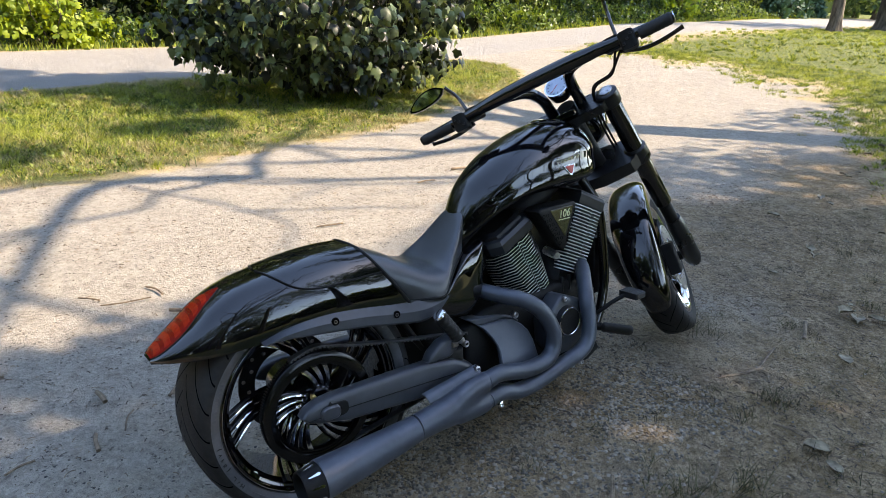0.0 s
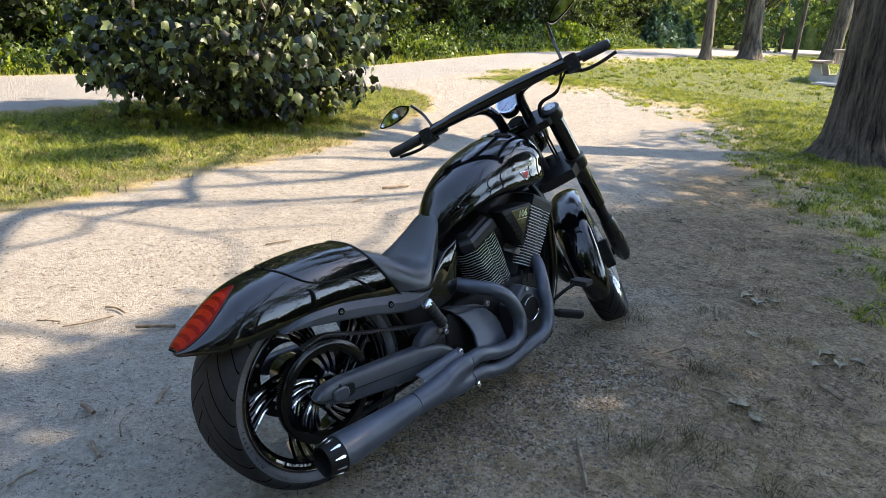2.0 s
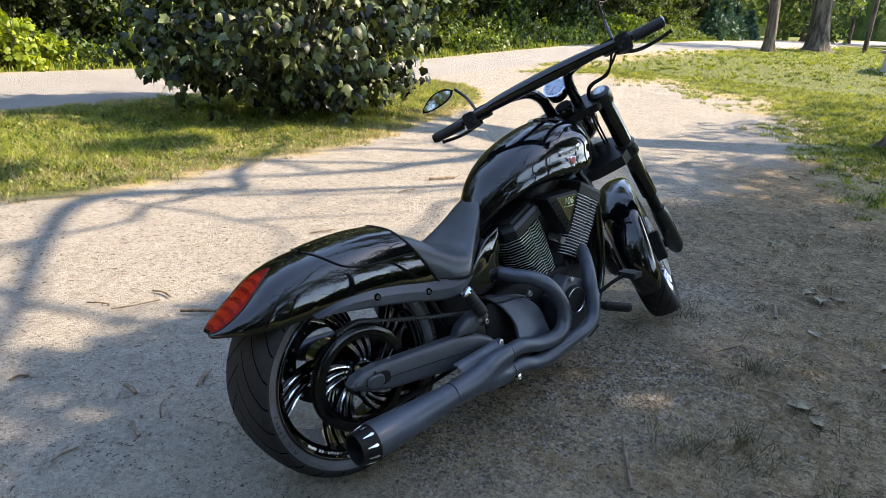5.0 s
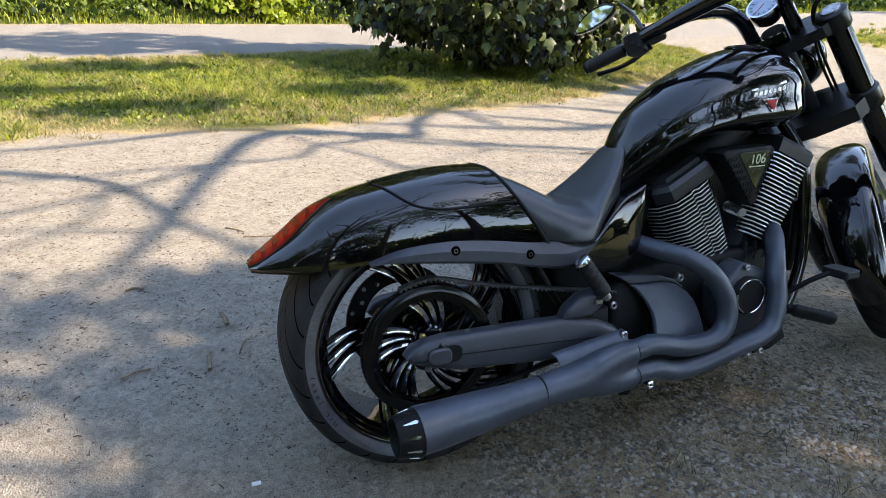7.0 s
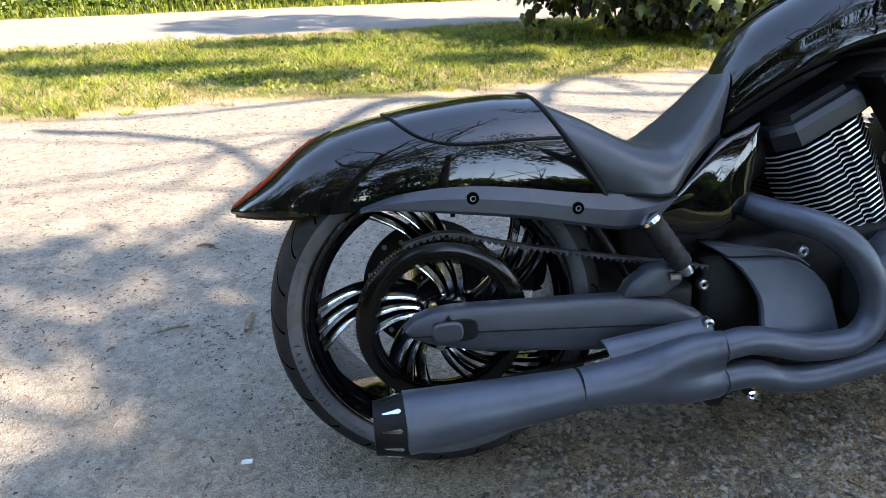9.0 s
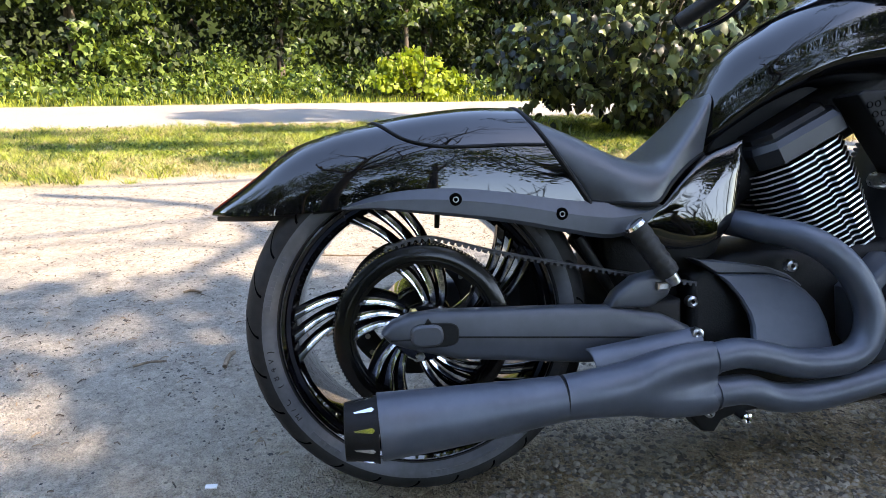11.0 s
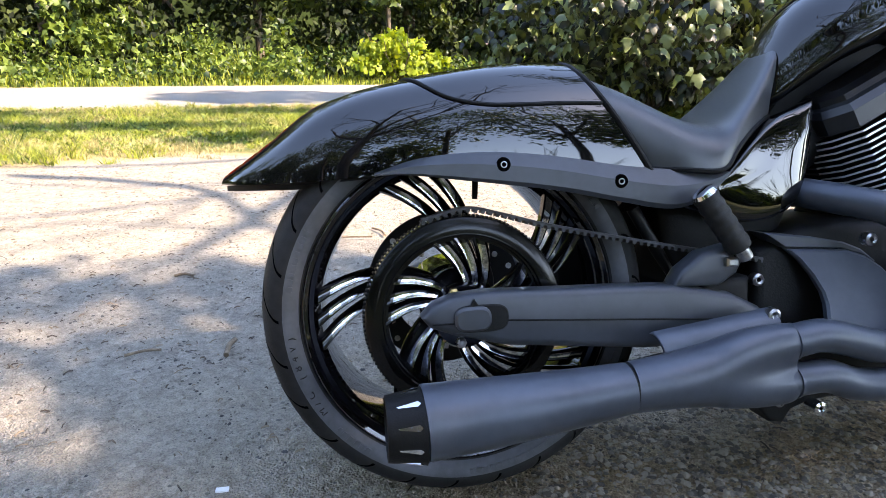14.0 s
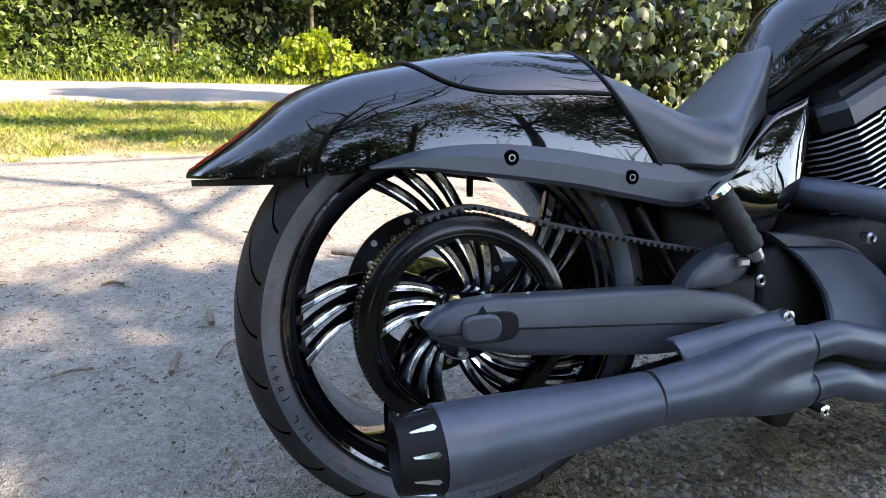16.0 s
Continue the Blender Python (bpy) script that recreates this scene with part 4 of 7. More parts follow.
# ---- grass ----
def grass(name, label, box, count, height, material, amount, width=(0.004, 0.009), power=1.0):
    x, y = rng.uniform(box[0], box[1], count), rng.uniform(box[2], box[3], count)
    g = amount(x, y)
    k = rng.uniform(0, 1, count) < g ** power
    x, y, g = x[k], y[k], g[k]
    n = len(x)
    # most blades gather in tufts
    m = max(1, n // 38)
    own = rng.integers(0, m, n)
    pick = rng.integers(0, n, m)
    tall = rng.uniform(0.55, 1.45, m)
    loose = rng.uniform(0, 1, n) < 0.3
    x = np.where(loose, x, x[pick][own] + rng.normal(0, 0.028, n))
    y = np.where(loose, y, y[pick][own] + rng.normal(0, 0.028, n))
    pos = np.stack([x, y, ground_relief(x, y) - 0.004], -1)
    h = rng.uniform(height[0], height[1], n) * (0.45 + 0.55 * g) * np.where(loose, 0.8, tall[own]) * (0.8 + 0.4 * wobble(x, y, 0.8))
    v, f = blades(pos, np.abs(h) + 0.008, rng.uniform(width[0], width[1], n), rng.uniform(0.4, 1.7, n))
    tagged(new(name, fast_mesh(name, v, f, material)), label, "grass", kind="stuff")


def island_green(x, y):
    return np.clip(island_depth(x, y) / 1.1 + 0.05 + 0.35 * wobble(x, y, 0.9), 0, 1)


def island_dry(x, y):
    d = island_depth(x, y)
    return np.clip(np.minimum(d / 0.25 + 0.35, 1.6 - d * 0.55) + 0.4 * wobble(y, x, 1.2), 0, 1) * (d > -0.12)


def lawn_green(x, y):
    return np.clip(lawn_depth(x, y) / 1.1 + 0.12 + 0.55 * wobble(x, y, 1.1), 0, 1)


def lawn_dry(x, y):
    d = lawn_depth(x, y)
    return np.clip(np.minimum(d / 1.2 + 0.35, 1.0) * 0.5 + 0.5 * wobble(y, x, 1.3), 0, 1) * (d > -0.5)


def soil_stubble(x, y):
    return np.clip(0.9 * wobble(x * 1.4, y * 1.7, 2.1) - 0.05, 0, 1) * np.clip(1.1 + 0.35 * x - 1.3 * y - 0.9, 0, 1)


def herbs(name, label, box, count, size, amount):
    """Low broad-leaved herbs between the grass."""
    x, y = rng.uniform(box[0], box[1], count), rng.uniform(box[2], box[3], count)
    k = rng.uniform(0, 1, count) < amount(x, y) * np.clip(0.35 + 0.9 * wobble(x * 1.3, y * 1.6, 1.9), 0.03, 1)
    x, y = x[k], y[k]
    pos = np.stack([x, y, ground_relief(x, y) + rng.uniform(0.004, 0.035, len(x))], -1)
    v, f = leaves(pos, rng.uniform(size[0], size[1], len(x)), LOBED, LOBED_T, 0.9)
    tagged(new(name, fast_mesh(name, v, f, M_CLOVER)), label, "herbs", kind="stuff")


grass("grass", "short green grass on the island beside the lane", (-7, 8.8, 3.4, 9.6), 330000, (0.03, 0.095), M_GRASS, island_green, (0.0035, 0.008))
grass("dry_grass", "dry yellow grass along the edge of the lane", (-7, 8.8, 3.3, 9.0), 300000, (0.015, 0.065), M_STRAW, island_dry, (0.0025, 0.006))
herbs("herbs", "low broad-leaved herbs on the grass island", (-5, 8.6, 3.6, 8.6), 90000, (0.018, 0.045), island_green)
grass("grass", "worn lawn grass under the large tree", (2.0, 13, -2.2, 9.6), 400000, (0.02, 0.07), M_GRASS, lawn_green, (0.005, 0.010))
grass("dry_grass", "dry lawn grass beside the bare ground", (1.0, 13, -3, 9.6), 45000, (0.012, 0.04), M_STRAW, lawn_dry)
grass("grass_stubble", "sparse short stubble on the bare soil", (0.7, 5.0, -1.9, 1.2), 80000, (0.006, 0.026), M_WEED, soil_stubble, (0.0015, 0.003))
grass("dry_grass", "sparse dry stubble on the bare soil", (0.7, 5.0, -1.9, 1.2), 70000, (0.006, 0.024), M_STRAW, lambda x, y: soil_stubble(y + 3, x) * 0.6, (0.0015, 0.003))
herbs("herbs", "low broad-leaved herbs on the worn lawn", (2.2, 9.5, -2.0, 3.5), 40000, (0.015, 0.04), lawn_green)
grass("grass", "sunny lawn further along the lane", (13, 46, -2, 14), 130000, (0.03, 0.08), M_GRASS, lawn_green, (0.010, 0.022))


# ---- the far side of the lawn ----
def far_tree(base, r, h, lean, label):
    tree(label, base, h, r, (base[0] + lean[0] * h, base[1] + lean[1] * h, h * 0.8), (3.0, 3.0, h * 0.22), 1500, 0.3, M_LEAF_BACK, (FROND, FROND_T), lean, group="trees on the far lawn", trunk_h=h * 0.75)


far_tree((24.9, 9.2, 0), 0.20, 10, (-0.03, 0.05), "slim lawn tree with a straight grey trunk")
far_tree((29.7, 9.2, 0), 0.41, 13, (-0.045, 0.085), "stout lawn tree with suckers round its foot")
far_tree((34.0, 7.2, 0), 0.38, 11, (0.03, -0.07), "leaning lawn tree behind the picnic table")
for k in range(9):
    fb = (50 + 3.2 * k % 13, 4 + 2.6 * k, 0)
    # haze over these trees is only their paler leaf colour
    tree("distant tree at the end of the lawn, leaves paled for haze", fb, 9, 0.2, (fb[0], fb[1], 5.0), (3.2, 3.2, 4.2), 1500, 0.5, M_LEAF_HAZED, (LOBED, LOBED_T), group="distant trees", clump=30, trunk_h=4)
for base, r in (((60, 17.5, 0.55), 0.17), ((34.6, 8.85, 0.55), 0.11)):
    thing("pole", trunk_shape((0, 0, 0), 9, r, (0.01, 0.0), 0.1, 10, 0.02), M_BARK, "plain weathered wooden pole on the lawn", "pole", at=Matrix.Translation(base), group="poles on the far lawn")


def picnic_table():
    root = thing("picnic_table", None, None, "picnic table with pale concrete legs and brown boards", "table")
    root.matrix_basis = pose(18.0, 2.65, 0.53, 0, 0, 97)
    part("tabletop", Shape().box((0, 0, 0.74), (0.85, 1.9, 0.07), 0.012), M_PLANK, root, "weathered brown tabletop")
    for s in (-1, 1):
        part("bench", Shape().box((0.72 * s, 0, 0.45), (0.32, 1.9, 0.06), 0.012), M_PLANK, root, "weathered brown bench board")
    for s in (-1, 1):
        sh = Shape()
        sh.plate([(-0.3, 0.02), (0.3, 0.02), (0.22, 0.35), (0.3, 0.72), (-0.3, 0.72), (-0.22, 0.35)], 0.62 * s - 0.06, 0.62 * s + 0.06, 0.01)
        sh.plate([(-0.85, 0.0), (0.85, 0.0), (0.82, 0.43), (0.66, 0.43), (0.55, 0.14), (-0.55, 0.14), (-0.66, 0.43), (-0.82, 0.43)], 0.62 * s - 0.05, 0.62 * s + 0.05, 0.01)
        part("pedestal", sh, M_CONCRETE, root)
    thing("slab", Shape().box((17.3, 2.35, 0.525), (1.9, 1.5, 0.05), 0.01), M_CONCRETE, "thin concrete slab under the picnic table", "slab")


picnic_table()


def spruce(base, h):
    root = thing("spruce", None, None, "small dense blue-green spruce beyond the road", "tree", "spruces beyond the road")
    root.location = base
    part("trunk", Shape().tube([(0, 0, 0), (0, 0, h * 0.9)], [0.06, 0.02], 6), M_BARK, root)
    n = 900
    z = rng.uniform(0, 1, n) ** 1.5
    a = rng.uniform(0, 2 * np.pi, n)
    r = (1 - z) * h * 0.42 * rng.uniform(0.6, 1.05, n)
    pts = np.stack([r * np.cos(a), r * np.sin(a), z * h + 0.1], -1)
    v, f = leaves(pts, rng.uniform(0.25, 0.45, n), SIMPLE, SIMPLE_T, 0.1)
    ob = new("crown", fast_mesh("crown", v, f, M_SPRUCE))
    ob.parent = root


for k, (x, y, h) in enumerate(((39, 18.6, 2.0), (42, 19.4, 2.6), (45, 20.0, 2.0), (48, 20.4, 1.7))):
    spruce((x, y, 0.55), h)


def road_sign():
    root = thing("road_sign", None, None, "green road sign with unreadable white lettering on posts", "sign")
    root.matrix_basis = pose(66, 14.5, 0.55, 0, 0, 10)
    for s in (-1, 1):
        part("post", Shape().tube([(0, 0.5 * s, 0), (0, 0.5 * s, 2.2)], 0.05, 8), M_STEEL, root)
    part("panel", Shape().box((0, 0, 2.2), (0.05, 1.7, 0.95), 0.01), M_SIGN, root)
    for z, w in ((2.4, 1.2), (2.1, 0.9)):
        part("print", Shape().box((-0.03, 0, z), (0.012, w, 0.16), 0.002), M_SIGN_BAR, root)


road_sign()


def distance():
    """The wood that closes the view all round."""
    m = surface("far_wood", (0.008, 0.014, 0.005), (0.04, 0.06, 0.022), 1.0, 0, 0.5, 0, 1, specular=0.0)
    rings, n = [], 96
    for h in (-0.5, 4, 8, 11):
        ring = []
        for j in range(n):
            a = 2 * math.pi * j / n
            r = 62 + 10 * math.sin(3 * a + 1) + 4 * math.sin(11 * a)
            low = 0.55 if math.sin(a) < -0.1 else 1.0
            top = (h if h < 11 else 10 + 3 * math.sin(17 * a) + 2 * math.sin(41 * a + 2)) * low
            yy = r * math.sin(a)
            ring.append((r * math.cos(a) * 1.35 + 12, min(yy, 34) if yy > 0 else yy, top))
        rings.append(ring)
    thing("backdrop", Shape().loft(rings, True, False), m, "dark wood in the distance all round", "woods", kind="structure", smooth=0)


distance()


# ---- the motorcycle ----
# x ahead, y to its left, z up, from the rear tyre's foot; it leans on its stand
bike = thing("motorcycle", None, None, "gloss black cruiser motorcycle leaning on its side stand on the gravel", "motorcycle")
bike.matrix_basis = pose(0.018, 0.023, 0.004, -10.0, -1.3, -1.0)
R_AXLE = Vector((-0.008, 0, 0.310))


def tyre_shape(centre, radius, width, bead, sides=96):
    w = width / 2
    h = radius - bead
    prof = [(-w * 0.80, bead - 0.004), (-w * 0.90, bead + h * 0.10), (-w * 0.97, bead + h * 0.25), (-w, bead + h * 0.45), (-w * 0.97, bead + h * 0.64), (-w * 0.90, bead + h * 0.78), (-w * 0.74, bead + h * 0.90),
            (-w * 0.5, bead + h * 0.965), (-w * 0.25, bead + h * 0.992), (0, radius)]
    prof = prof + [(-a, b) for a, b in reversed(prof[:-1])]
    prof = [(p.x, p.y) for p in curve_through([(a, b, 0) for a, b in prof], 3)]
    s = Shape().turn(prof, centre, "y", sides)
    n = len(prof) - 1
    s.i = [1 if bead + h * 0.08 < (prof[k % n][1] + prof[k % n + 1][1]) / 2 < bead + h * 0.44 else 0 for k in range(len(s.f))]
    return s, prof


def groove_shape(centre, prof, count, swirl, wide=0.006):
    """Tread grooves as narrow near-black strips of painted shade, from the shoulder to the crown."""
    s = Shape()
    low, high = min(p[1] for p in prof), max(p[1] for p in prof)
    half = [p for p in prof if p[0] <= 0 and p[1] > low + 0.52 * (high - low)]
    for side in (-1, 1):
        for k in range(count):
            a0 = 2 * math.pi * (k + (0.5 if side > 0 else 0)) / count
            row = []
            for j in range(len(half)):
                y, r = half[j]
                a = a0 + swirl * (j / (len(half) - 1)) ** 1.5
                row.append((y * (-side) * -1, r + 0.0008, a))
            left, right = [], []
            for y, r, a in row:
                da = wide / 2 / r
                left.append(Vector(centre) + Vector((r * math.cos(a - da), y, r * math.sin(a - da))))
                right.append(Vector(centre) + Vector((r * math.cos(a + da), y, r * math.sin(a + da))))
            s.loft([left, right], False, False)
    return s


def blade(r0, r1, a0, swirl, wide, thick, y, tilt=0.0, n=10):
    """One curved wheel blade: dark flanks and a polished face."""
    rings = []
    for k in range(n + 1):
        t = k / n
        r = r0 + (r1 - r0) * t
        a = a0 + swirl * t ** 0.8
        w = wide * (0.55 + 0.45 * t) / 2
        rad, tan = Vector((math.cos(a), 0, math.sin(a))), Vector((-math.sin(a), 0, math.cos(a)))
        c = rad * r + Vector((0, y + tilt * t, 0))
        rings.append([c + tan * w, c + tan * w * 0.85 + Vector((0, -thick * 0.42, 0)), c + tan * w * 0.62 + Vector((0, -thick * 0.55, 0)), c + tan * w * 0.08 + Vector((0, -thick * 0.43, 0)), c - tan * w * 0.48 + Vector((0, -thick * 0.46, 0)), c - tan * w * 0.80 + Vector((0, -thick * 0.30, 0)), c - tan * w, c + Vector((0, thick * 0.6, 0))])
    s = Shape().loft(rings)
    s.i = [1 if (8 <= k < (n - 1) * 8 and k % 8 in (2, 3)) else 0 for k in range(len(s.f))]
    return s


def glyph(ch, size):
    """Points and faces of one raised letter."""
    c = bpy.data.curves.new("letter", "FONT")
    c.body, c.size, c.extrude, c.align_x = ch, size, 0.0012, "CENTER"
    ob = new("letter", c)
    bpy.context.view_layer.update()
    me = bpy.data.meshes.new_from_object(ob)
    out = [v.co.copy() for v in me.vertices], [tuple(p.vertices) for p in me.polygons]
    bpy.data.objects.remove(ob)
    bpy.data.meshes.remove(me)
    bpy.data.curves.remove(c)
    return out


def rear_wheel():
    ts, prof = tyre_shape(R_AXLE, 0.328, 0.238, 0.257)
    tyre = part("tyre", ts, [M_RUBBER, M_SIDEWALL], bike, "wide black tyre with curved tread grooves")
    part("tread_groove", groove_shape(R_AXLE, prof, 25, -0.46, 0.0048), M_RECESS_SHADE, tyre)
    # raised writing on the sidewall, unreadable
    for a0, n in ((-2.42, 6), (-1.55, 13), (2.62, 9), (2.0, 5), (0.6, 9), (-0.6, 12)):
        ss = Shape()
        for k in range(n):
            a = a0 + k * 0.042
            rad, tan = Vector((math.cos(a), 0, math.sin(a))), Vector((-math.sin(a), 0, math.cos(a)))
            c = R_AXLE + rad * 0.280 + Vector((0, -0.1188, 0))
            ring = lambda o: [c + rad * u * 0.0045 + tan * w * (0.0042 if k % 3 else 0.0028) + Vector((0, o, 0)) for u, w in ((-1, -1), (1, -1), (1, 1), (-1, 1))]
            ss.loft([ring(0.002), ring(-0.0004)])
        part("sidewall_lettering", ss, M_SIDEWALL, tyre)
    # the size mark, raised on the rubber, its tops turned outwards
    for k, ch in enumerate("M/C (84V)"):
        if ch == " ":
            continue
        a = radians(213 - 3.4 * k)
        rad, along = Vector((math.cos(a), 0, math.sin(a))), Vector((math.sin(a), 0, -math.cos(a)))
        mark = Shape()
        pts, faces = glyph(ch, 0.017)
        mark.v += [R_AXLE + rad * (0.2745 + p.y) + along * p.x + Vector((0, -0.1172 - p.z, 0)) for p in pts]
        mark.f += faces
        mark.i = [0] * len(faces)
        part("raised_letter", mark, M_RUBBER, tyre, "", 20)
    rim = part("rim", Shape().turn([(-0.100, 0.257), (-0.106, 0.261), (-0.109, 0.256), (-0.107, 0.250), (-0.098, 0.248), (-0.094, 0.241), (-0.086, 0.239), (-0.080, 0.230), (-0.05, 0.226), (0.05, 0.226), (0.080, 0.230), (0.086, 0.239), (0.098, 0.246), (0.108, 0.254), (0.106, 0.261), (0.100, 0.257)], R_AXLE, "y", 72), M_GLOSS, bike, "gloss black rim")
    part("rim_lip", Shape().turn([(-0.1087, 0.2556), (-0.1097, 0.2564), (-0.1087, 0.2572)], R_AXLE, "y", 72), M_STEEL, rim, "thin bright rim edge")
    for g in range(5):
        for k in range(3):
            b = blade(0.055, 0.234, radians(139 + 72 * g) + (k - 1) * 0.168, 0.75, 0.027, 0.026, -0.040, -0.042)
            part("spoke", b.moved(Matrix.Translation(R_AXLE)), [M_GLOSS, M_SPOKE], bike, "curved black spoke with a polished face")
    part("hub", Shape().turn([(-0.115, 0.0), (-0.115, 0.045), (-0.10, 0.06), (-0.05, 0.065), (0.09, 0.065), (0.10, 0.04), (0.10, 0)], R_AXLE, "y", 32), M_GLOSS, bike, "gloss black wheel hub")
    # valve
    v = Shape().tube([R_AXLE + Vector((0.045, -0.03, 0.212)), R_AXLE + Vector((0.042, -0.035, 0.175))], [0.006, 0.005], 10)
    part("valve", v, M_DARK, bike, "black tyre valve")
    # brake disc on the far side, drilled
    ds = Shape().turn([(0.085, 0.10), (0.085, 0.148), (0.091, 0.148), (0.091, 0.10)], R_AXLE, "y", 60, closed=True)
    disc = part("brake_disc", ds, M_CASE, bike, "dark drilled brake disc")
    for k in range(24):
        a = 2 * math.pi * k / 24
        c = R_AXLE + Vector((math.cos(a) * (0.118 + 0.016 * (k % 2)), 0.0845, math.sin(a) * (0.118 + 0.016 * (k % 2))))
        # bright steel disc in place of light coming through a drilled hole
        part("hole_mark", Shape().turn([(0, 0), (0, 0.006), (0.002, 0.006)], c, "y", 8), M_STEEL, disc)
    # belt pulley
    c = R_AXLE + Vector((0, 0, -0.006))
    ring = Shape().turn([(-0.126, 0.1225), (-0.134, 0.1235), (-0.1345, 0.1275), (-0.1395, 0.1285), (-0.140, 0.1315), (-0.1435, 0.1335), (-0.1434, 0.1350), (-0.1437, 0.1400), (-0.1432, 0.1450), (-0.1420, 0.1500), (-0.1402, 0.1550), (-0.1385, 0.1590), (-0.1370, 0.1605), (-0.1290, 0.1612), (-0.112, 0.1605), (-0.112, 0.1245)], c, "y", 120, closed=True)
    pulley = part("belt_pulley", ring, M_GOLDRING, bike, "gloss black belt pulley ring", 14)
    tt = Shape()
    for k in range(140):
        a = 2 * math.pi * k / 140
        rad, tan = Vector((math.cos(a), 0, math.sin(a))), Vector((-math.sin(a), 0, math.cos(a)))
        b0 = c + rad * 0.1612
        rr = lambda y: [b0 + tan * u + rad * w + Vector((0, y, 0)) for u, w in ((-0.0021, -0.002), (0.0021, -0.002), (0.0014, 0.0026), (-0.0014, 0.0026))]
        tt.loft([rr(-0.1285), rr(-0.113)])
    part("pulley_teeth", tt, M_DARK, pulley)
    for g in range(5):
        for k in range(3):
            b = blade(0.040, 0.127, radians(132 + 72 * g) + (k - 1) * 0.262, 0.56, 0.029, 0.026, -0.112, -0.010)
            part("pulley_blade", b.moved(Matrix.Translation(c)), [M_GLOSS, M_SPOKE], pulley, "polished curved pulley blade")
    part("pulley_hub", Shape().turn([(-0.139, 0.0), (-0.139, 0.05), (-0.129, 0.055), (-0.10, 0.05)], c, "y", 32), M_GLOSS, pulley)
    for k in range(5):
        a = 2 * math.pi * k / 5 + 2.0
        p = c + Vector((0.043 * math.cos(a), -0.138, 0.043 * math.sin(a)))
        part("nut", Shape().turn([(-0.010, 0), (-0.010, 0.0045), (-0.008, 0.0085), (0.002, 0.0095)], p, "y", 6), M_BRASS if k in (0, 3) else M_STEEL, pulley, "hexagonal pulley nut", 20)


rear_wheel()

# -- drive belt
def belt():
    s = Shape()
    rows = []
    top = [Vector((0.0, 0, 0.475)), Vector((0.06, 0, 0.463)), Vector((0.13, 0, 0.443)), Vector((0.25, 0, 0.416)), Vector((0.42, 0, 0.381)), Vector((0.62, 0, 0.345))]
    run = curve_through([(-0.07, 0, 0.459)] + top, 6)
    low = curve_through([(0.62, 0, 0.255), (0.3, 0, 0.20), (0.03, 0, 0.158)], 6)
    for line, d in ((run, -1), (low, 1)):
        rings = []
        for k, p in enumerate(line):
            w = (line[min(k + 1, len(line) - 1)] - line[max(k - 1, 0)]).normalized()
            up = Vector((-w.z, 0, w.x))
            rings.append([p + Vector((0, y, 0)) + up * z for y, z in ((-0.134, 0), (-0.112, 0), (-0.112, 0.004), (-0.134, 0.004))])
        s.loft(rings)
        t = Shape()
        rows.append(t)
        dist = 0.0
        for k in range(len(line) - 1):
            a, b = line[k], line[k + 1]
            w = (b - a)
            up = Vector((-w.z, 0, w.x)).normalized()
            while dist < w.length:
                p = a + w.normalized() * dist
                wn_ = w.normalized()
                rr = lambda y: [p + Vector((0, y, 0)) + wn_ * u + up * z * (1 if d < 0 else -1) for u, z in ((-0.0035, 0.0005), (-0.0022, -0.005), (0.0022, -0.005), (0.0035, 0.0005))]
                t.loft([rr(-0.1338), rr(-0.1122)])
                dist += 0.0125
            dist -= w.length
    b = part("drive_belt", s, M_BELT, bike, "toothed black rubber drive belt")
    for t in rows:
        part("belt_teeth", t, M_BELT, b)


belt()

# -- swing arm
SWING = [(-0.085, 0.318), (-0.066, 0.338), (-0.036, 0.349), (0.01, 0.353), (0.226, 0.347), (0.32, 0.343), (0.417, 0.325), (0.47, 0.298), (0.492, 0.275), (0.489, 0.250), (0.40, 0.243), (0.271, 0.243), (0.045, 0.266), (-0.038, 0.288), (-0.072, 0.302)]
for side in (-1, 1):
    s = Shape().plate(SWING, 0.150 * side, 0.200 * side, 0.014)
    arm = part("swing_arm", s, M_SATIN, bike, "satin black swing arm")
    part("seam", Shape().tube([(-0.07, 0.2005 * side, 0.309), (0.05, 0.2012 * side, 0.308), (0.45, 0.2012 * side, 0.281)], 0.0016, 6), M_DARK, arm)
    slot = [(0.006 + 0.042 * math.copysign(abs(math.cos(a)) ** 0.5, math.cos(a)), 0.314 + 0.0215 * math.copysign(abs(math.sin(a)) ** 0.7, math.sin(a))) for a in np.linspace(0, 2 * np.pi, 28, endpoint=False)]
    part("slot_rim", Shape().plate(slot, 0.197 * side, 0.203 * side, 0.002), M_DARK, arm)
    cap = [(-0.008 + 0.028 * math.copysign(abs(math.cos(a)) ** 0.55, math.cos(a)), 0.315 + 0.019 * math.copysign(abs(math.sin(a)) ** 0.75, math.sin(a))) for a in np.linspace(0, 2 * np.pi, 28, endpoint=False)]
    part("axle_cap", Shape().plate(cap, 0.198 * side, 0.212 * side, 0.004), M_SATIN, arm, "rounded satin black axle cover")
    part("pointer", Shape().plate([(-0.012, 0.334), (0.002, 0.334), (-0.005, 0.345)], 0.199 * side, 0.204 * side, 0.001), M_DARK, arm)
part("swing_arm_bridge", Shape().box((0.42, 0, 0.30), (0.09, 0.36, 0.09), 0.015), M_DARK, bike)


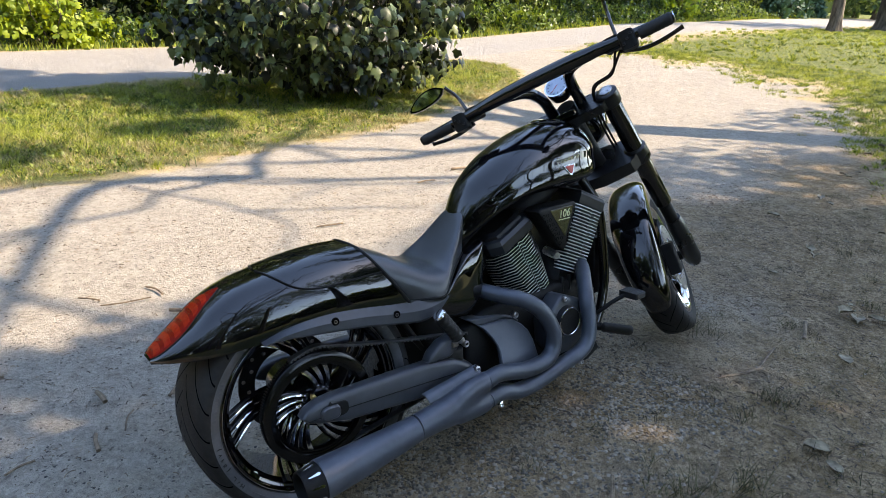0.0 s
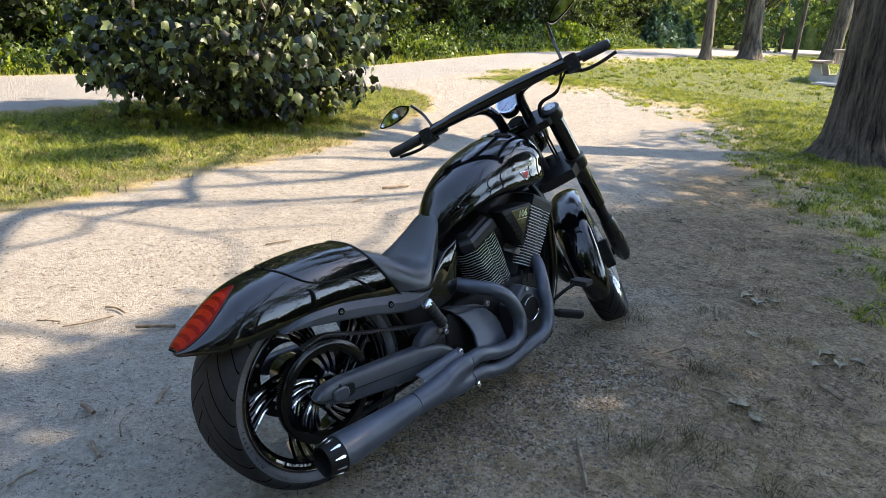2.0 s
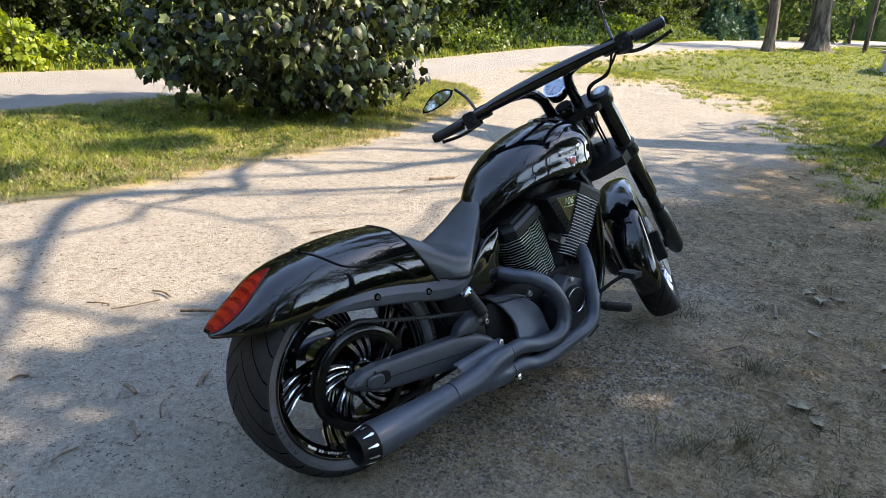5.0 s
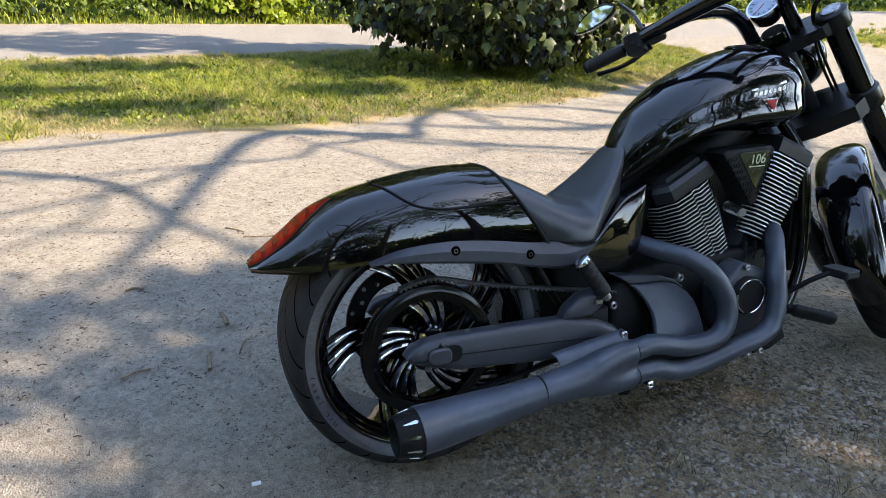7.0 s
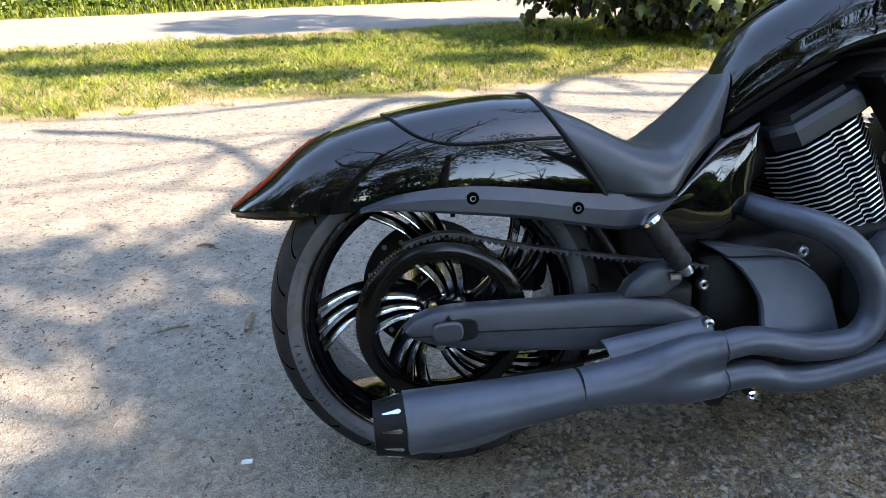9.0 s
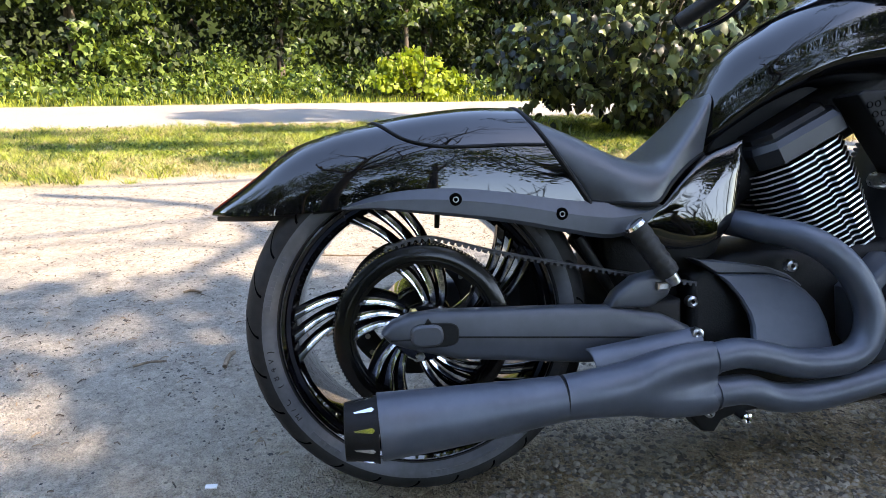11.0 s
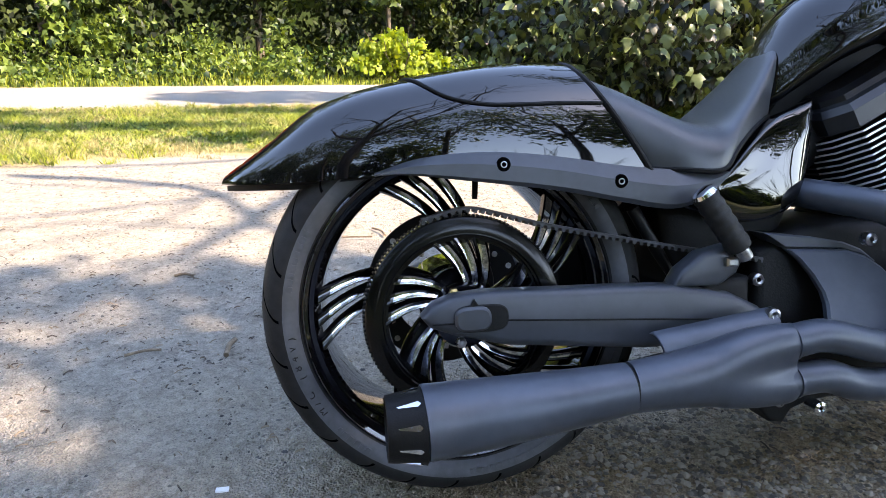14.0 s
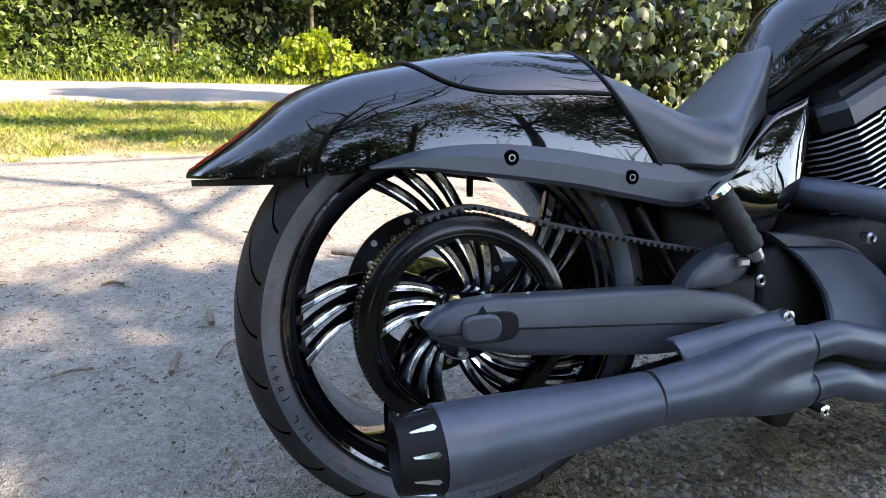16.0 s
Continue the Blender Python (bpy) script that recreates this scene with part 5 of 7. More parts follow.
# -- rear mudguard with its cover and lamp
F_X = [-0.386, -0.364, -0.303, -0.238, -0.165, -0.072, 0.024, 0.11, 0.183]
F_TOP = [0.535, 0.549, 0.591, 0.640, 0.671, 0.690, 0.704, 0.710, 0.708]
F_LOW = [0.528, 0.527, 0.527, 0.528, 0.532, 0.540, 0.545, 0.535, 0.520]
F_WIDE = [0.030, 0.058, 0.099, 0.124, 0.137, 0.146, 0.150, 0.150, 0.147]


def guard(u, a, lift=0.0):
    """A place on the mudguard: u along it, 0 to 1; a round it, 0 to pi from its right lower edge over the top to the left."""
    x = F_X[0] + (F_X[-1] - F_X[0]) * u
    top, low, w = blend(F_X, F_TOP, x), blend(F_X, F_LOW, x), blend(F_X, F_WIDE, x)
    c, s = math.cos(a), math.sin(a)
    y = -(w + lift) * math.copysign(abs(c) ** 0.62, c)
    z = low + (top + lift - low) * s ** 0.80
    shear = 0.64 * max(0.0, (u - 0.62) / 0.38) ** 1.3
    return Vector((x + shear * (top - z), y, z))


def mudguard():
    n, m = 44, 36
    s = Shape().loft([[guard(k / n, math.pi * j / m) for j in range(m + 1)] for k in range(n + 1)], False, False)
    inner = Shape().loft([[guard(k / n, math.pi * j / m, -0.006) for j in range(m + 1)] for k in range(n + 1)], False, False)
    s.v += inner.v
    o = len(s.v) // 2
    s.f += [tuple(reversed([i + o for i in f])) for f in inner.f]
    for k in range(n):
        for j in (0, m):
            a, b = k * (m + 1) + j, (k + 1) * (m + 1) + j
            s.f.append((a, b, b + o, a + o))
    s.i = [0] * len(s.f)
    g = part("rear_mudguard", s, M_GLOSS, bike, "long gloss black rear mudguard")
    # cowl over the tail, with the dark joint round it
    rows = 26
    u0, u1 = 0.525, 0.995
    spread = lambda t: radians(blend([0, 0.06, 0.16, 0.29, 0.50, 1.0], [1, 22, 42, 54, 60, 57], t))
    cs = Shape().loft([[guard(u0 + (u1 - u0) * t, math.pi / 2 + spread(t) * (2 * j / 24 - 1), 0.003) for j in range(25)] for t in (k / rows for k in range(rows + 1))], False, False)
    part("tail_cowl", cs, M_GLOSS, g, "gloss black tail cover")
    for sd in (-1, 1):
        part("joint", Shape().tube([guard(u0 + (u1 - u0) * t, math.pi / 2 + sd * spread(t) * 1.015, 0.0015) for t in (k / 40 for k in range(41))], 0.0027, 8), M_DARK, g)
    # rear lamp along the ridge
    rows = 22
    reach = lambda t: radians(45) * max(0.02, (1 - t)) ** 1.1
    ls = Shape()
    grid = [[guard(0.004 + 0.345 * t, math.pi / 2 + reach(t) * (2 * j / 14 - 1), 0.0012 + 0.003 * math.sin(math.pi * j / 14) * min(1, 6 * (1 - t))) for j in range(15)] for t in (k / rows for k in range(rows + 1))]
    ls.loft(grid, False, False)
    lamp = part("rear_lamp", ls, M_RED, g, "long red tail lamp on the mudguard's ridge")
    for k in range(6):
        t0, t1 = 0.07 + 0.135 * k, 0.15 + 0.135 * k
        seg = Shape().loft([[guard(0.004 + 0.345 * (t - 0.03 * abs(j / 4 - 1)), math.pi / 2 + reach(t) * 0.74 * (j / 4 - 1), 0.0020 + 0.003 * math.cos(math.pi / 2 * 0.74 * (j / 4 - 1)) * min(1, 6 * (1 - t))) for j in range(9)] for t in (t0 + (t1 - t0) * i / 3 for i in range(4))], False, False)
        part("reflector_segment", seg, M_RED_LIT, lamp, "bright red reflector facet")
    rim = [guard(0.004 + 0.345 * t, math.pi / 2 + reach(t), 0.0008) for t in (k / 30 for k in range(31))]
    for sd in (0, 1):
        pts = rim if not sd else [Vector((p.x, -p.y, p.z)) for p in rim]
        part("lamp_trim", Shape().tube(pts, 0.0016, 6), M_DARK, lamp)
    # flat dark plate under the tail
    rows = [(-0.381, 0.014), (-0.34, 0.050), (-0.29, 0.082), (-0.22, 0.096), (-0.14, 0.100)]
    outl = [(x, -w) for x, w in rows] + [(x, w) for x, w in reversed(rows)]
    part("tail_plate", Shape().loft([[(x, w, z) for x, w in outl] for z in (0.516, 0.519, 0.525)]), M_CASE, g, "flat black plate under the tail", 30)
    # inner liner
    part("inner_liner", Shape().loft([[guard(k / 20, math.pi * j / 12, -0.014) + Vector((0, 0, -0.004)) for j in range(13)] for k in range(4, 21)], False, False), M_DARK, g)


mudguard()

RAIL_X = [-0.142, -0.12, -0.083, -0.017, 0.069, 0.158, 0.25, 0.34, 0.40, 0.432]
RAIL_T = [0.538, 0.545, 0.556, 0.564, 0.563, 0.552, 0.536, 0.526, 0.523, 0.520]
RAIL_L = [0.533, 0.534, 0.532, 0.523, 0.511, 0.497, 0.477, 0.462, 0.481, 0.514]
for side in (-1, 1):
    rings = []
    for k in range(37):
        x = RAIL_X[0] + (RAIL_X[-1] - RAIL_X[0]) * k / 36
        t, l = blend(RAIL_X, RAIL_T, x), blend(RAIL_X, RAIL_L, x)
        h = t - l
        rings.append([(x, side * 0.140, t), (x, side * 0.150, t - 0.001), (x, side * 0.166, t - 0.42 * h), (x, side * 0.166, l + 0.12 * h), (x, side * 0.160, l), (x, side * 0.140, l)])
    rail = part("side_rail", Shape().loft(rings), M_SATIN, bike, "satin black side rail below the mudguard", 25)
    for x, z in ((0.055, 0.5435), (0.245, 0.510)):
        # black disc just proud of the rail, painted as the recess's shade
        part("rail_recess", Shape().turn([(0.0008 * side, 0.0), (0.0008 * side, 0.0105), (-0.003 * side, 0.0115)], (x, side * 0.1662, z), "y", 24), M_RECESS_SHADE, rail)
        part("rail_bolt", Shape().turn([(0.0008 * side, 0.0036), (0.0022 * side, 0.0041), (0.0022 * side, 0.0047), (0.0008 * side, 0.0052)], (x, side * 0.1662, z), "y", 20), M_STEEL, rail, "small socket bolt with a bright rim")

# -- seat
S_TX = [0.183, 0.224, 0.286, 0.361, 0.411, 0.455, 0.500, 0.545, 0.580, 0.594]
S_TZ = [0.708, 0.692, 0.668, 0.630, 0.614, 0.612, 0.643, 0.687, 0.727, 0.738]
S_BX = [0.297, 0.31, 0.335, 0.37, 0.405, 0.430, 0.463, 0.503, 0.538, 0.556]
S_BZ = [0.528, 0.527, 0.525, 0.523, 0.520, 0.526, 0.556, 0.584, 0.602, 0.609]
S_W = [0.125, 0.135, 0.146, 0.160, 0.166, 0.160, 0.138, 0.113, 0.090, 0.078]


def seat():
    rings, m = [], 24
    for k in range(46):
        t = k / 45 * (len(S_TX) - 1)
        ks = list(range(len(S_TX)))
        tx, tz, bx, bz, w = (blend(ks, q, t) for q in (S_TX, S_TZ, S_BX, S_BZ, S_W))
        ring = []
        for j in range(m + 1):
            a = math.pi * j / m
            c, s = math.cos(a), math.sin(a)
            f = s ** 0.85
            waist = blend([0, 0.25, 0.7, 0.92, 1], [1, 0.90, 0.76, 0.52, 0], f)
            front = min(1, max(0, (t - 4.2) / 4.0))
            front = front * front * (3 - 2 * front)
            across = abs(c) ** 0.68 * (1 - front) + waist * front
            dish = -0.012 * max(0, math.sin(math.pi * k / 45)) * (1 - c * c) ** 2
            ring.append((bx + (tx - bx) * f, -w * math.copysign(across, c), bz + (tz + dish - bz) * f))
        rings.append(ring)
    s = Shape().loft(rings, False, False)
    s.f.append(tuple(range(m + 1)))
    s.f.append(tuple(reversed(range(45 * (m + 1), 46 * (m + 1)))))
    s.i += [0, 0]
    st = part("seat", s, M_SEAT, bike, "low black vinyl seat with a deep dip")
    for sd in (0, m):
        part("seat_piping", Shape().tube([r[sd] for r in rings], 0.004, 6), M_DARK, st)
    part("seat_edge", Shape().tube([guard(1.0, math.pi * j / 40, 0.0005) + Vector((0.003, 0, 0)) for j in range(41)], 0.0050, 8), M_DARK, st)


seat()

# -- fuel tank
T_X = [0.555, 0.588, 0.630, 0.69, 0.78, 0.90, 1.00, 1.08, 1.13, 1.158, 1.168]
T_TOP = [0.665, 0.738, 0.800, 0.848, 0.902, 0.952, 0.974, 0.972, 0.950, 0.910, 0.87]
T_LOW = [0.620, 0.622, 0.650, 0.690, 0.726, 0.738, 0.738, 0.742, 0.756, 0.785, 0.82]
T_W = [0.030, 0.060, 0.088, 0.120, 0.148, 0.160, 0.160, 0.150, 0.130, 0.098, 0.05]


def tank_at(x, a, lift=0.0):
    """a: 0 bottom middle, over the right side to the top at pi, and down the left."""
    top, low, w = blend(T_X, T_TOP, x), blend(T_X, T_LOW, x), blend(T_X, T_W, x)
    h = top - low
    c, s = math.cos(a), math.sin(a)
    mid = low + h * 0.27
    z = mid - (mid - low + lift) * math.copysign(abs(c) ** 0.9, c) if c > 0 else mid + (top - mid + lift) * abs(c) ** 0.86
    y = -(w + lift) * math.copysign(abs(s) ** (1.15 if c > 0 else 0.90), s)
    # the crease along the flank
    return Vector((x, y * (1 - 0.05 * math.exp(-((z - mid - h * 0.18) / (0.10 * h)) ** 2)), z))


def fuel_tank():
    n, m = 60, 56
    xs = [T_X[0] + (T_X[-1] - T_X[0]) * (0.5 - 0.5 * math.cos(math.pi * k / n)) for k in range(n + 1)]
    s = Shape().loft([[tank_at(x, 2 * math.pi * j / m) for j in range(m)] for x in xs])
    tank = part("fuel_tank", s, M_GLOSS, bike, "teardrop gloss black fuel tank", 50)
    cap = Vector((1.02, 0, 0.976))
    part("filler_cap", Shape().turn([(-0.012, 0.050), (-0.001, 0.048), (0.003, 0.040), (0.0035, 0)], cap, "z", 32), M_GLOSS, tank, "round black filler cap")
    part("cap_ring", Shape().turn([(-0.004, 0.0490), (-0.001, 0.0500), (-0.004, 0.0510)], cap, "z", 32), M_CASE, tank, "thin dark cap ring")
    for sd in (-1, 1):
        def lay(x, z, out):
            y = max((abs(tank_at(x, math.pi * (0.3 + 0.6 * k / 120)).y) for k in range(121) if abs(tank_at(x, math.pi * (0.3 + 0.6 * k / 120)).z - z) < 0.006), default=0.15)
            return Vector((x, sd * (y + out), z))

        def flat(poly, out, name, mat_, label=""):
            q = Shape()
            q.loft([[lay(x, z, out - 0.006) for x, z in poly], [lay(x, z, out) for x, z in poly]])
            part(name, q, mat_, tank, label, 20)
        flat([(0.943, 0.836), (1.000, 0.838), (0.977, 0.801), (0.971, 0.801)], 0.004, "badge_wedge", M_BADGE, "silver wedge badge")
        flat([(0.952, 0.833), (0.991, 0.834), (0.976, 0.808), (0.972, 0.808)], 0.0055, "badge_centre", M_BADGE_RED, "red wedge in the badge")
        for k in range(7):
            x0, z0 = 0.912 + 0.0165 * k, 0.842 + 0.0022 * k
            flat([(x0, z0), (x0 + 0.011, z0 + 0.0015), (x0 + 0.013, z0 + 0.0125), (x0 + 0.002, z0 + 0.011)], 0.0065, "badge_letter_bar", M_BADGE)
        flat([(0.903, 0.857), (0.93, 0.860), (0.926, 0.864), (0.912, 0.863)], 0.004, "badge_wing", M_BADGE)
        flat([(1.000, 0.870), (1.03, 0.875), (1.026, 0.880), (1.012, 0.877)], 0.004, "badge_wing", M_BADGE)


fuel_tank()

# -- side covers below the seat: flat-faced teardrops that follow the seat's taper
COVER = [(0.628, 0.635, 0.095), (0.622, 0.598, 0.104), (0.617, 0.560, 0.106), (0.609, 0.516, 0.110), (0.590, 0.473, 0.120), (0.556, 0.443, 0.127), (0.510, 0.432, 0.131), (0.462, 0.433, 0.134), (0.41, 0.448, 0.138), (0.37, 0.458, 0.141),
         (0.36, 0.470, 0.142), (0.40, 0.492, 0.142), (0.44, 0.515, 0.140), (0.49, 0.562, 0.130), (0.545, 0.602, 0.112), (0.590, 0.620, 0.102)]
for side in (-1, 1):
    pts = curve_through([(a, d, c) for a, c, d in COVER + COVER[:1]], 4)[:-1]
    mid = Vector((0.530, 0.124, 0.520))
    fit = np.linalg.lstsq(np.array([(p.x, p.z, 1) for p in pts]), np.array([p.y for p in pts]), rcond=None)[0]
    rings = [[(mid.x + (p.x - mid.x) * 0.985, side * (p.y - 0.030), mid.z + (p.z - mid.z) * 0.985) for p in pts]]
    for f in (1.0, 0.985, 0.96, 0.92, 0.86, 0.78, 0.68, 0.56, 0.42, 0.28, 0.14, 0.02):
        ring = []
        for p in pts:
            x, z = mid.x + (p.x - mid.x) * f, mid.z + (p.z - mid.z) * f
            flat_y, own = fit[0] * x + fit[1] * z + fit[2], p.y - (fit[0] * p.x + fit[1] * p.z + fit[2])
            ring.append((x, side * (flat_y + own * f ** 3 + 0.012 * (1 - f ** 4) ** 0.5 * (1 - 0.15 * f)), z))
        rings.append(ring)
    part("side_cover", Shape().loft(rings), M_GLOSS, bike, "gloss black teardrop side cover", 50)


# -- engine
def engine():
    eng = part("crankcase", Shape().plate([(0.50, 0.20), (0.56, 0.13), (1.08, 0.13), (1.14, 0.20), (1.12, 0.36), (1.05, 0.43), (0.80, 0.42), (0.60, 0.42), (0.50, 0.38)], -0.135, 0.16, 0.02), M_DARK, bike, "black engine case")
    for foot, way in ((Vector((0.868, 0, 0.395)), Vector((-0.45, 0, 0.893))), (Vector((0.985, 0, 0.405)), Vector((0.42, 0, 0.907)))):
        way.normalize()
        ahead = Vector((way.z, 0, -way.x))
        fwd = 1 if way.x > 0 else -1
        hd = 0.041 if fwd > 0 else 0.0
        part("cylinder_core", Shape().loft([[foot + way * t + ahead * u * 0.078 + Vector((0, w * 0.105, 0)) for u, w in ((-1, -0.5), (-0.5, -1), (0.5, -1), (1, -0.5), (1, 0.5), (0.5, 1), (-0.5, 1), (-1, 0.5))] for t in (0.0, 0.26)]), M_CASE, bike)
        for k in range(21 if fwd > 0 else 19):
            t = (0.044 if fwd > 0 else 0.022) + k * 0.0117
            grow = 0.80 + 0.20 * min(1, k / 10)
            out = [(-0.095, -0.045), (-0.088, -0.085), (-0.050, -0.122), (-0.012, -0.128), (-0.004, -0.121), (0.004, -0.121), (0.012, -0.128), (0.062, -0.124), (0.100, -0.088), (0.114, -0.045), (0.114, 0.09), (0.06, 0.12), (-0.06, 0.12), (-0.095, 0.09)]
            if fwd > 0:
                out = [(-0.064, -0.070), (-0.072, -0.102), (-0.056, -0.124), (0.006, -0.128), (0.016, -0.121), (0.024, -0.121), (0.030, -0.128), (0.068, -0.124), (0.092, -0.100), (0.104, -0.045), (0.104, 0.09), (0.06, 0.12), (-0.02, 0.12), (-0.064, 0.09)]
            ring = lambda h, g: [foot + way * h + ahead * (u * g * grow * fwd) + Vector((0, w * g, 0)) for u, w in out]
            s = Shape().loft([ring(t, 0.985), ring(t + 0.0006, 1.0), ring(t + 0.0044, 1.0), ring(t + 0.0050, 0.985)])
            nn = len(out)
            s.i = [1 if nn <= q < 2 * nn and (q - nn) < 9 else 0 for q in range(len(s.f))]
            part("cooling_fin", s, [M_CASE, M_FIN], bike, "cooling fin with a bright machined edge", 30)
        ring = lambda h, g: [foot + way * h + ahead * (u * g * fwd) + Vector((0, w * g * (0.84 if fwd > 0 else 1.0), 0)) for u, w in ((-0.10, -0.09), (-0.07, -0.13), (0.07, -0.13), (0.10, -0.09), (0.10, 0.10), (0.07, 0.13), (-0.07, 0.13), (-0.10, 0.10))]
        if fwd > 0:
            ring = lambda h, g: [foot + way * h + ahead * (0.026 + (u - 0.026) * g) + Vector((0, w * g, 0)) for u, w in ((-0.070, -0.08), (-0.058, -0.122), (0.074, -0.124), (0.098, -0.10), (0.104, -0.06), (0.104, 0.10), (0.07, 0.12), (-0.046, 0.10))]
        part("cylinder_head", Shape().loft([ring(0.243 + hd, 0.96), ring(0.247 + hd, 1.0), ring(0.278 + hd, 1.0), ring(0.290 + hd, 0.93), ring(0.296 + hd, 0.80)]), M_HEAD, bike, "satin black cylinder head", 24)
        if fwd < 0:
            part("rocker_cover", Shape().loft([ring(0.288, 0.86), ring(0.304, 0.82), ring(0.312, 0.70)]), M_CASE, bike, "dark rocker cover", 24)
    # cover between the cylinders
    tri = part("air_cleaner", Shape().plate([(0.806, 0.704), (0.819, 0.712), (0.974, 0.714), (0.985, 0.702), (0.935, 0.571), (0.920, 0.554), (0.907, 0.562)], -0.10, -0.172, 0.006), M_DARK, bike, "black triangular cover with drilled holes")
    part("panel", Shape().plate([(0.857, 0.701), (0.968, 0.703), (0.923, 0.601)], -0.171, -0.175, 0.001), M_OLIVE, tri, "dark olive panel")
    for a, b, n in (((0.824, 0.694), (0.907, 0.574), 7), ((0.840, 0.696), (0.914, 0.591), 6), ((0.976, 0.692), (0.932, 0.581), 7)):
        for k in range(n):
            f = (k + 0.5) / n
            # near-black marks on the plate paint the shade in its drilled holes
            part("hole_mark", Shape().turn([(0.004, 0.0), (0.004, 0.0040), (-0.0010, 0.0050), (-0.0010, 0.0060), (0.001, 0.0064)], (a[0] + (b[0] - a[0]) * f, -0.172, a[1] + (b[1] - a[1]) * f), "y", 10), M_RECESS_SHADE, tri)
    txt = bpy.data.curves.new("number", "FONT")
    txt.body, txt.size, txt.extrude, txt.align_x, txt.shear = "106", 0.036, 0.0006, "CENTER", 0.2
    tob = new("number", txt)
    tob.matrix_basis = Matrix.Translation((0.921, -0.1762, 0.670)) @ Euler((radians(90), radians(-2), 0)).to_matrix().to_4x4()
    bpy.context.view_layer.update()
    me = bpy.data.meshes.new_from_object(tob)
    bpy.data.objects.remove(tob)
    me.materials.clear()
    me.materials.append(M_TEXT)
    num = new("number", me)
    num.matrix_basis = Matrix.Translation((0.921, -0.1762, 0.670)) @ Euler((radians(90), radians(-2), 0)).to_matrix().to_4x4()
    num.parent = tri
    tagged(num, "pale yellow figures 106")
    part("underline", Shape().box((0.921, -0.1755, 0.663), (0.055, 0.0012, 0.003), 0.0004), M_TEXT, tri)
    # cam cover with its round cap
    cc = part("cam_cover", Shape().plate([(0.795, 0.345), (0.868, 0.408), (0.885, 0.408), (0.985, 0.365), (1.00, 0.35), (0.995, 0.245), (0.93, 0.20), (0.84, 0.20), (0.80, 0.25)], -0.13, -0.205, 0.012), M_SATIN, bike, "satin black cam cover")
    part("round_cap", Shape().turn([(0.0, 0.054), (-0.012, 0.052), (-0.018, 0.046), (-0.018, 0.0)], (0.886, -0.205, 0.319), "y", 40), M_DARK, cc, "round black cap")
    for a0, a1 in ((0.7, 2.6), (2.9, 4.2), (4.6, 6.2)):
        part("cap_ring", Shape().tube([(0.886 + 0.047 * math.cos(a0 + (a1 - a0) * k / 14), -0.223, 0.319 + 0.047 * math.sin(a0 + (a1 - a0) * k / 14)) for k in range(15)], 0.0022, 6), M_CHROME, cc, "bright ring segment")
    for x, z in ((0.876, 0.399), (0.985, 0.356), (0.815, 0.25), (0.985, 0.255)):
        part("bolt", Shape().turn([(-0.009, 0.003), (-0.011, 0.005), (-0.009, 0.0085), (0.002, 0.0085)], (x, -0.206, z), "y", 12), M_STEEL, cc, "steel bolt")
    # front belt cover
    bc = part("belt_cover", Shape().plate([(0.545, 0.383), (0.60, 0.380), (0.660, 0.375), (0.690, 0.364), (0.716, 0.345), (0.735, 0.320), (0.743, 0.290), (0.745, 0.225), (0.585, 0.225), (0.592, 0.262), (0.596, 0.290), (0.594, 0.310), (0.582, 0.338), (0.565, 0.364)], -0.198, -0.215, 0.004).moved(Matrix(((1, 0, 0, 0), (0, 1, 0.40, -0.092), (0, 0, 1, 0), (0, 0, 0, 1)))), M_CERAMIC, bike, "satin black front belt cover", 15)
    part("cover_lip", Shape().plate([(0.505, 0.412), (0.60, 0.400), (0.655, 0.389), (0.690, 0.375), (0.720, 0.352), (0.716, 0.347), (0.688, 0.365), (0.65, 0.377), (0.545, 0.384)], -0.10, -0.150, 0.003), M_SATIN, bc)
    for x, y, z in ((0.665, -0.19, 0.398), (0.505, -0.13, 0.33), (0.69, -0.15, 0.435)):
        part("bolt", Shape().turn([(-0.010, 0.004), (-0.012, 0.007), (-0.009, 0.011), (0.006, 0.011)], (x, y, z), "y", 12), M_STEEL, bc, "steel bolt")
    part("sensor_plug", Shape().tube([(0.905, -0.10, 0.545), (0.893, -0.150, 0.541), (0.888, -0.170, 0.540)], [0.016, 0.015, 0.012], 8), M_STEEL, bike, "steel sensor plug")
    for k in range(3):
        part("lifter_tube", Shape().tube([(0.945 + 0.034 * k, -0.13, 0.39), (0.955 + 0.036 * k, -0.125, 0.44)], 0.008, 8), M_DARK, bike)
    part("oil_cooler", Shape().box((1.195, 0, 0.42), (0.04, 0.16, 0.22), 0.006), M_DARK, bike)


engine()

# -- frame
for side in (-1, 1):
    part("frame_tube", Shape().tube(curve_through([(1.13, side * 0.04, 0.78), (1.185, side * 0.085, 0.66), (1.20, side * 0.10, 0.50), (1.19, side * 0.11, 0.34), (1.12, side * 0.12, 0.20), (0.98, side * 0.12, 0.125), (0.6, side * 0.12, 0.125), (0.48, side * 0.12, 0.2)], 6), 0.018, 12), M_GLOSS, bike, "gloss black frame tube")
part("backbone", Shape().tube([(1.14, 0, 0.86), (0.9, 0, 0.70), (0.68, 0, 0.58), (0.56, 0, 0.51), (0.45, 0, 0.46)], [0.06, 0.065, 0.065, 0.06, 0.06], 14), M_DARK, bike)
# black plate added to darken the bright gap under the tank
part("dark_gap_filler", Shape().plate([(0.56, 0.54), (0.600, 0.625), (0.618, 0.648), (0.655, 0.678), (0.74, 0.724), (0.815, 0.743), (0.92, 0.755), (0.92, 0.68), (0.68, 0.55)], -0.02, 0.02, 0.004), M_DARK, bike)
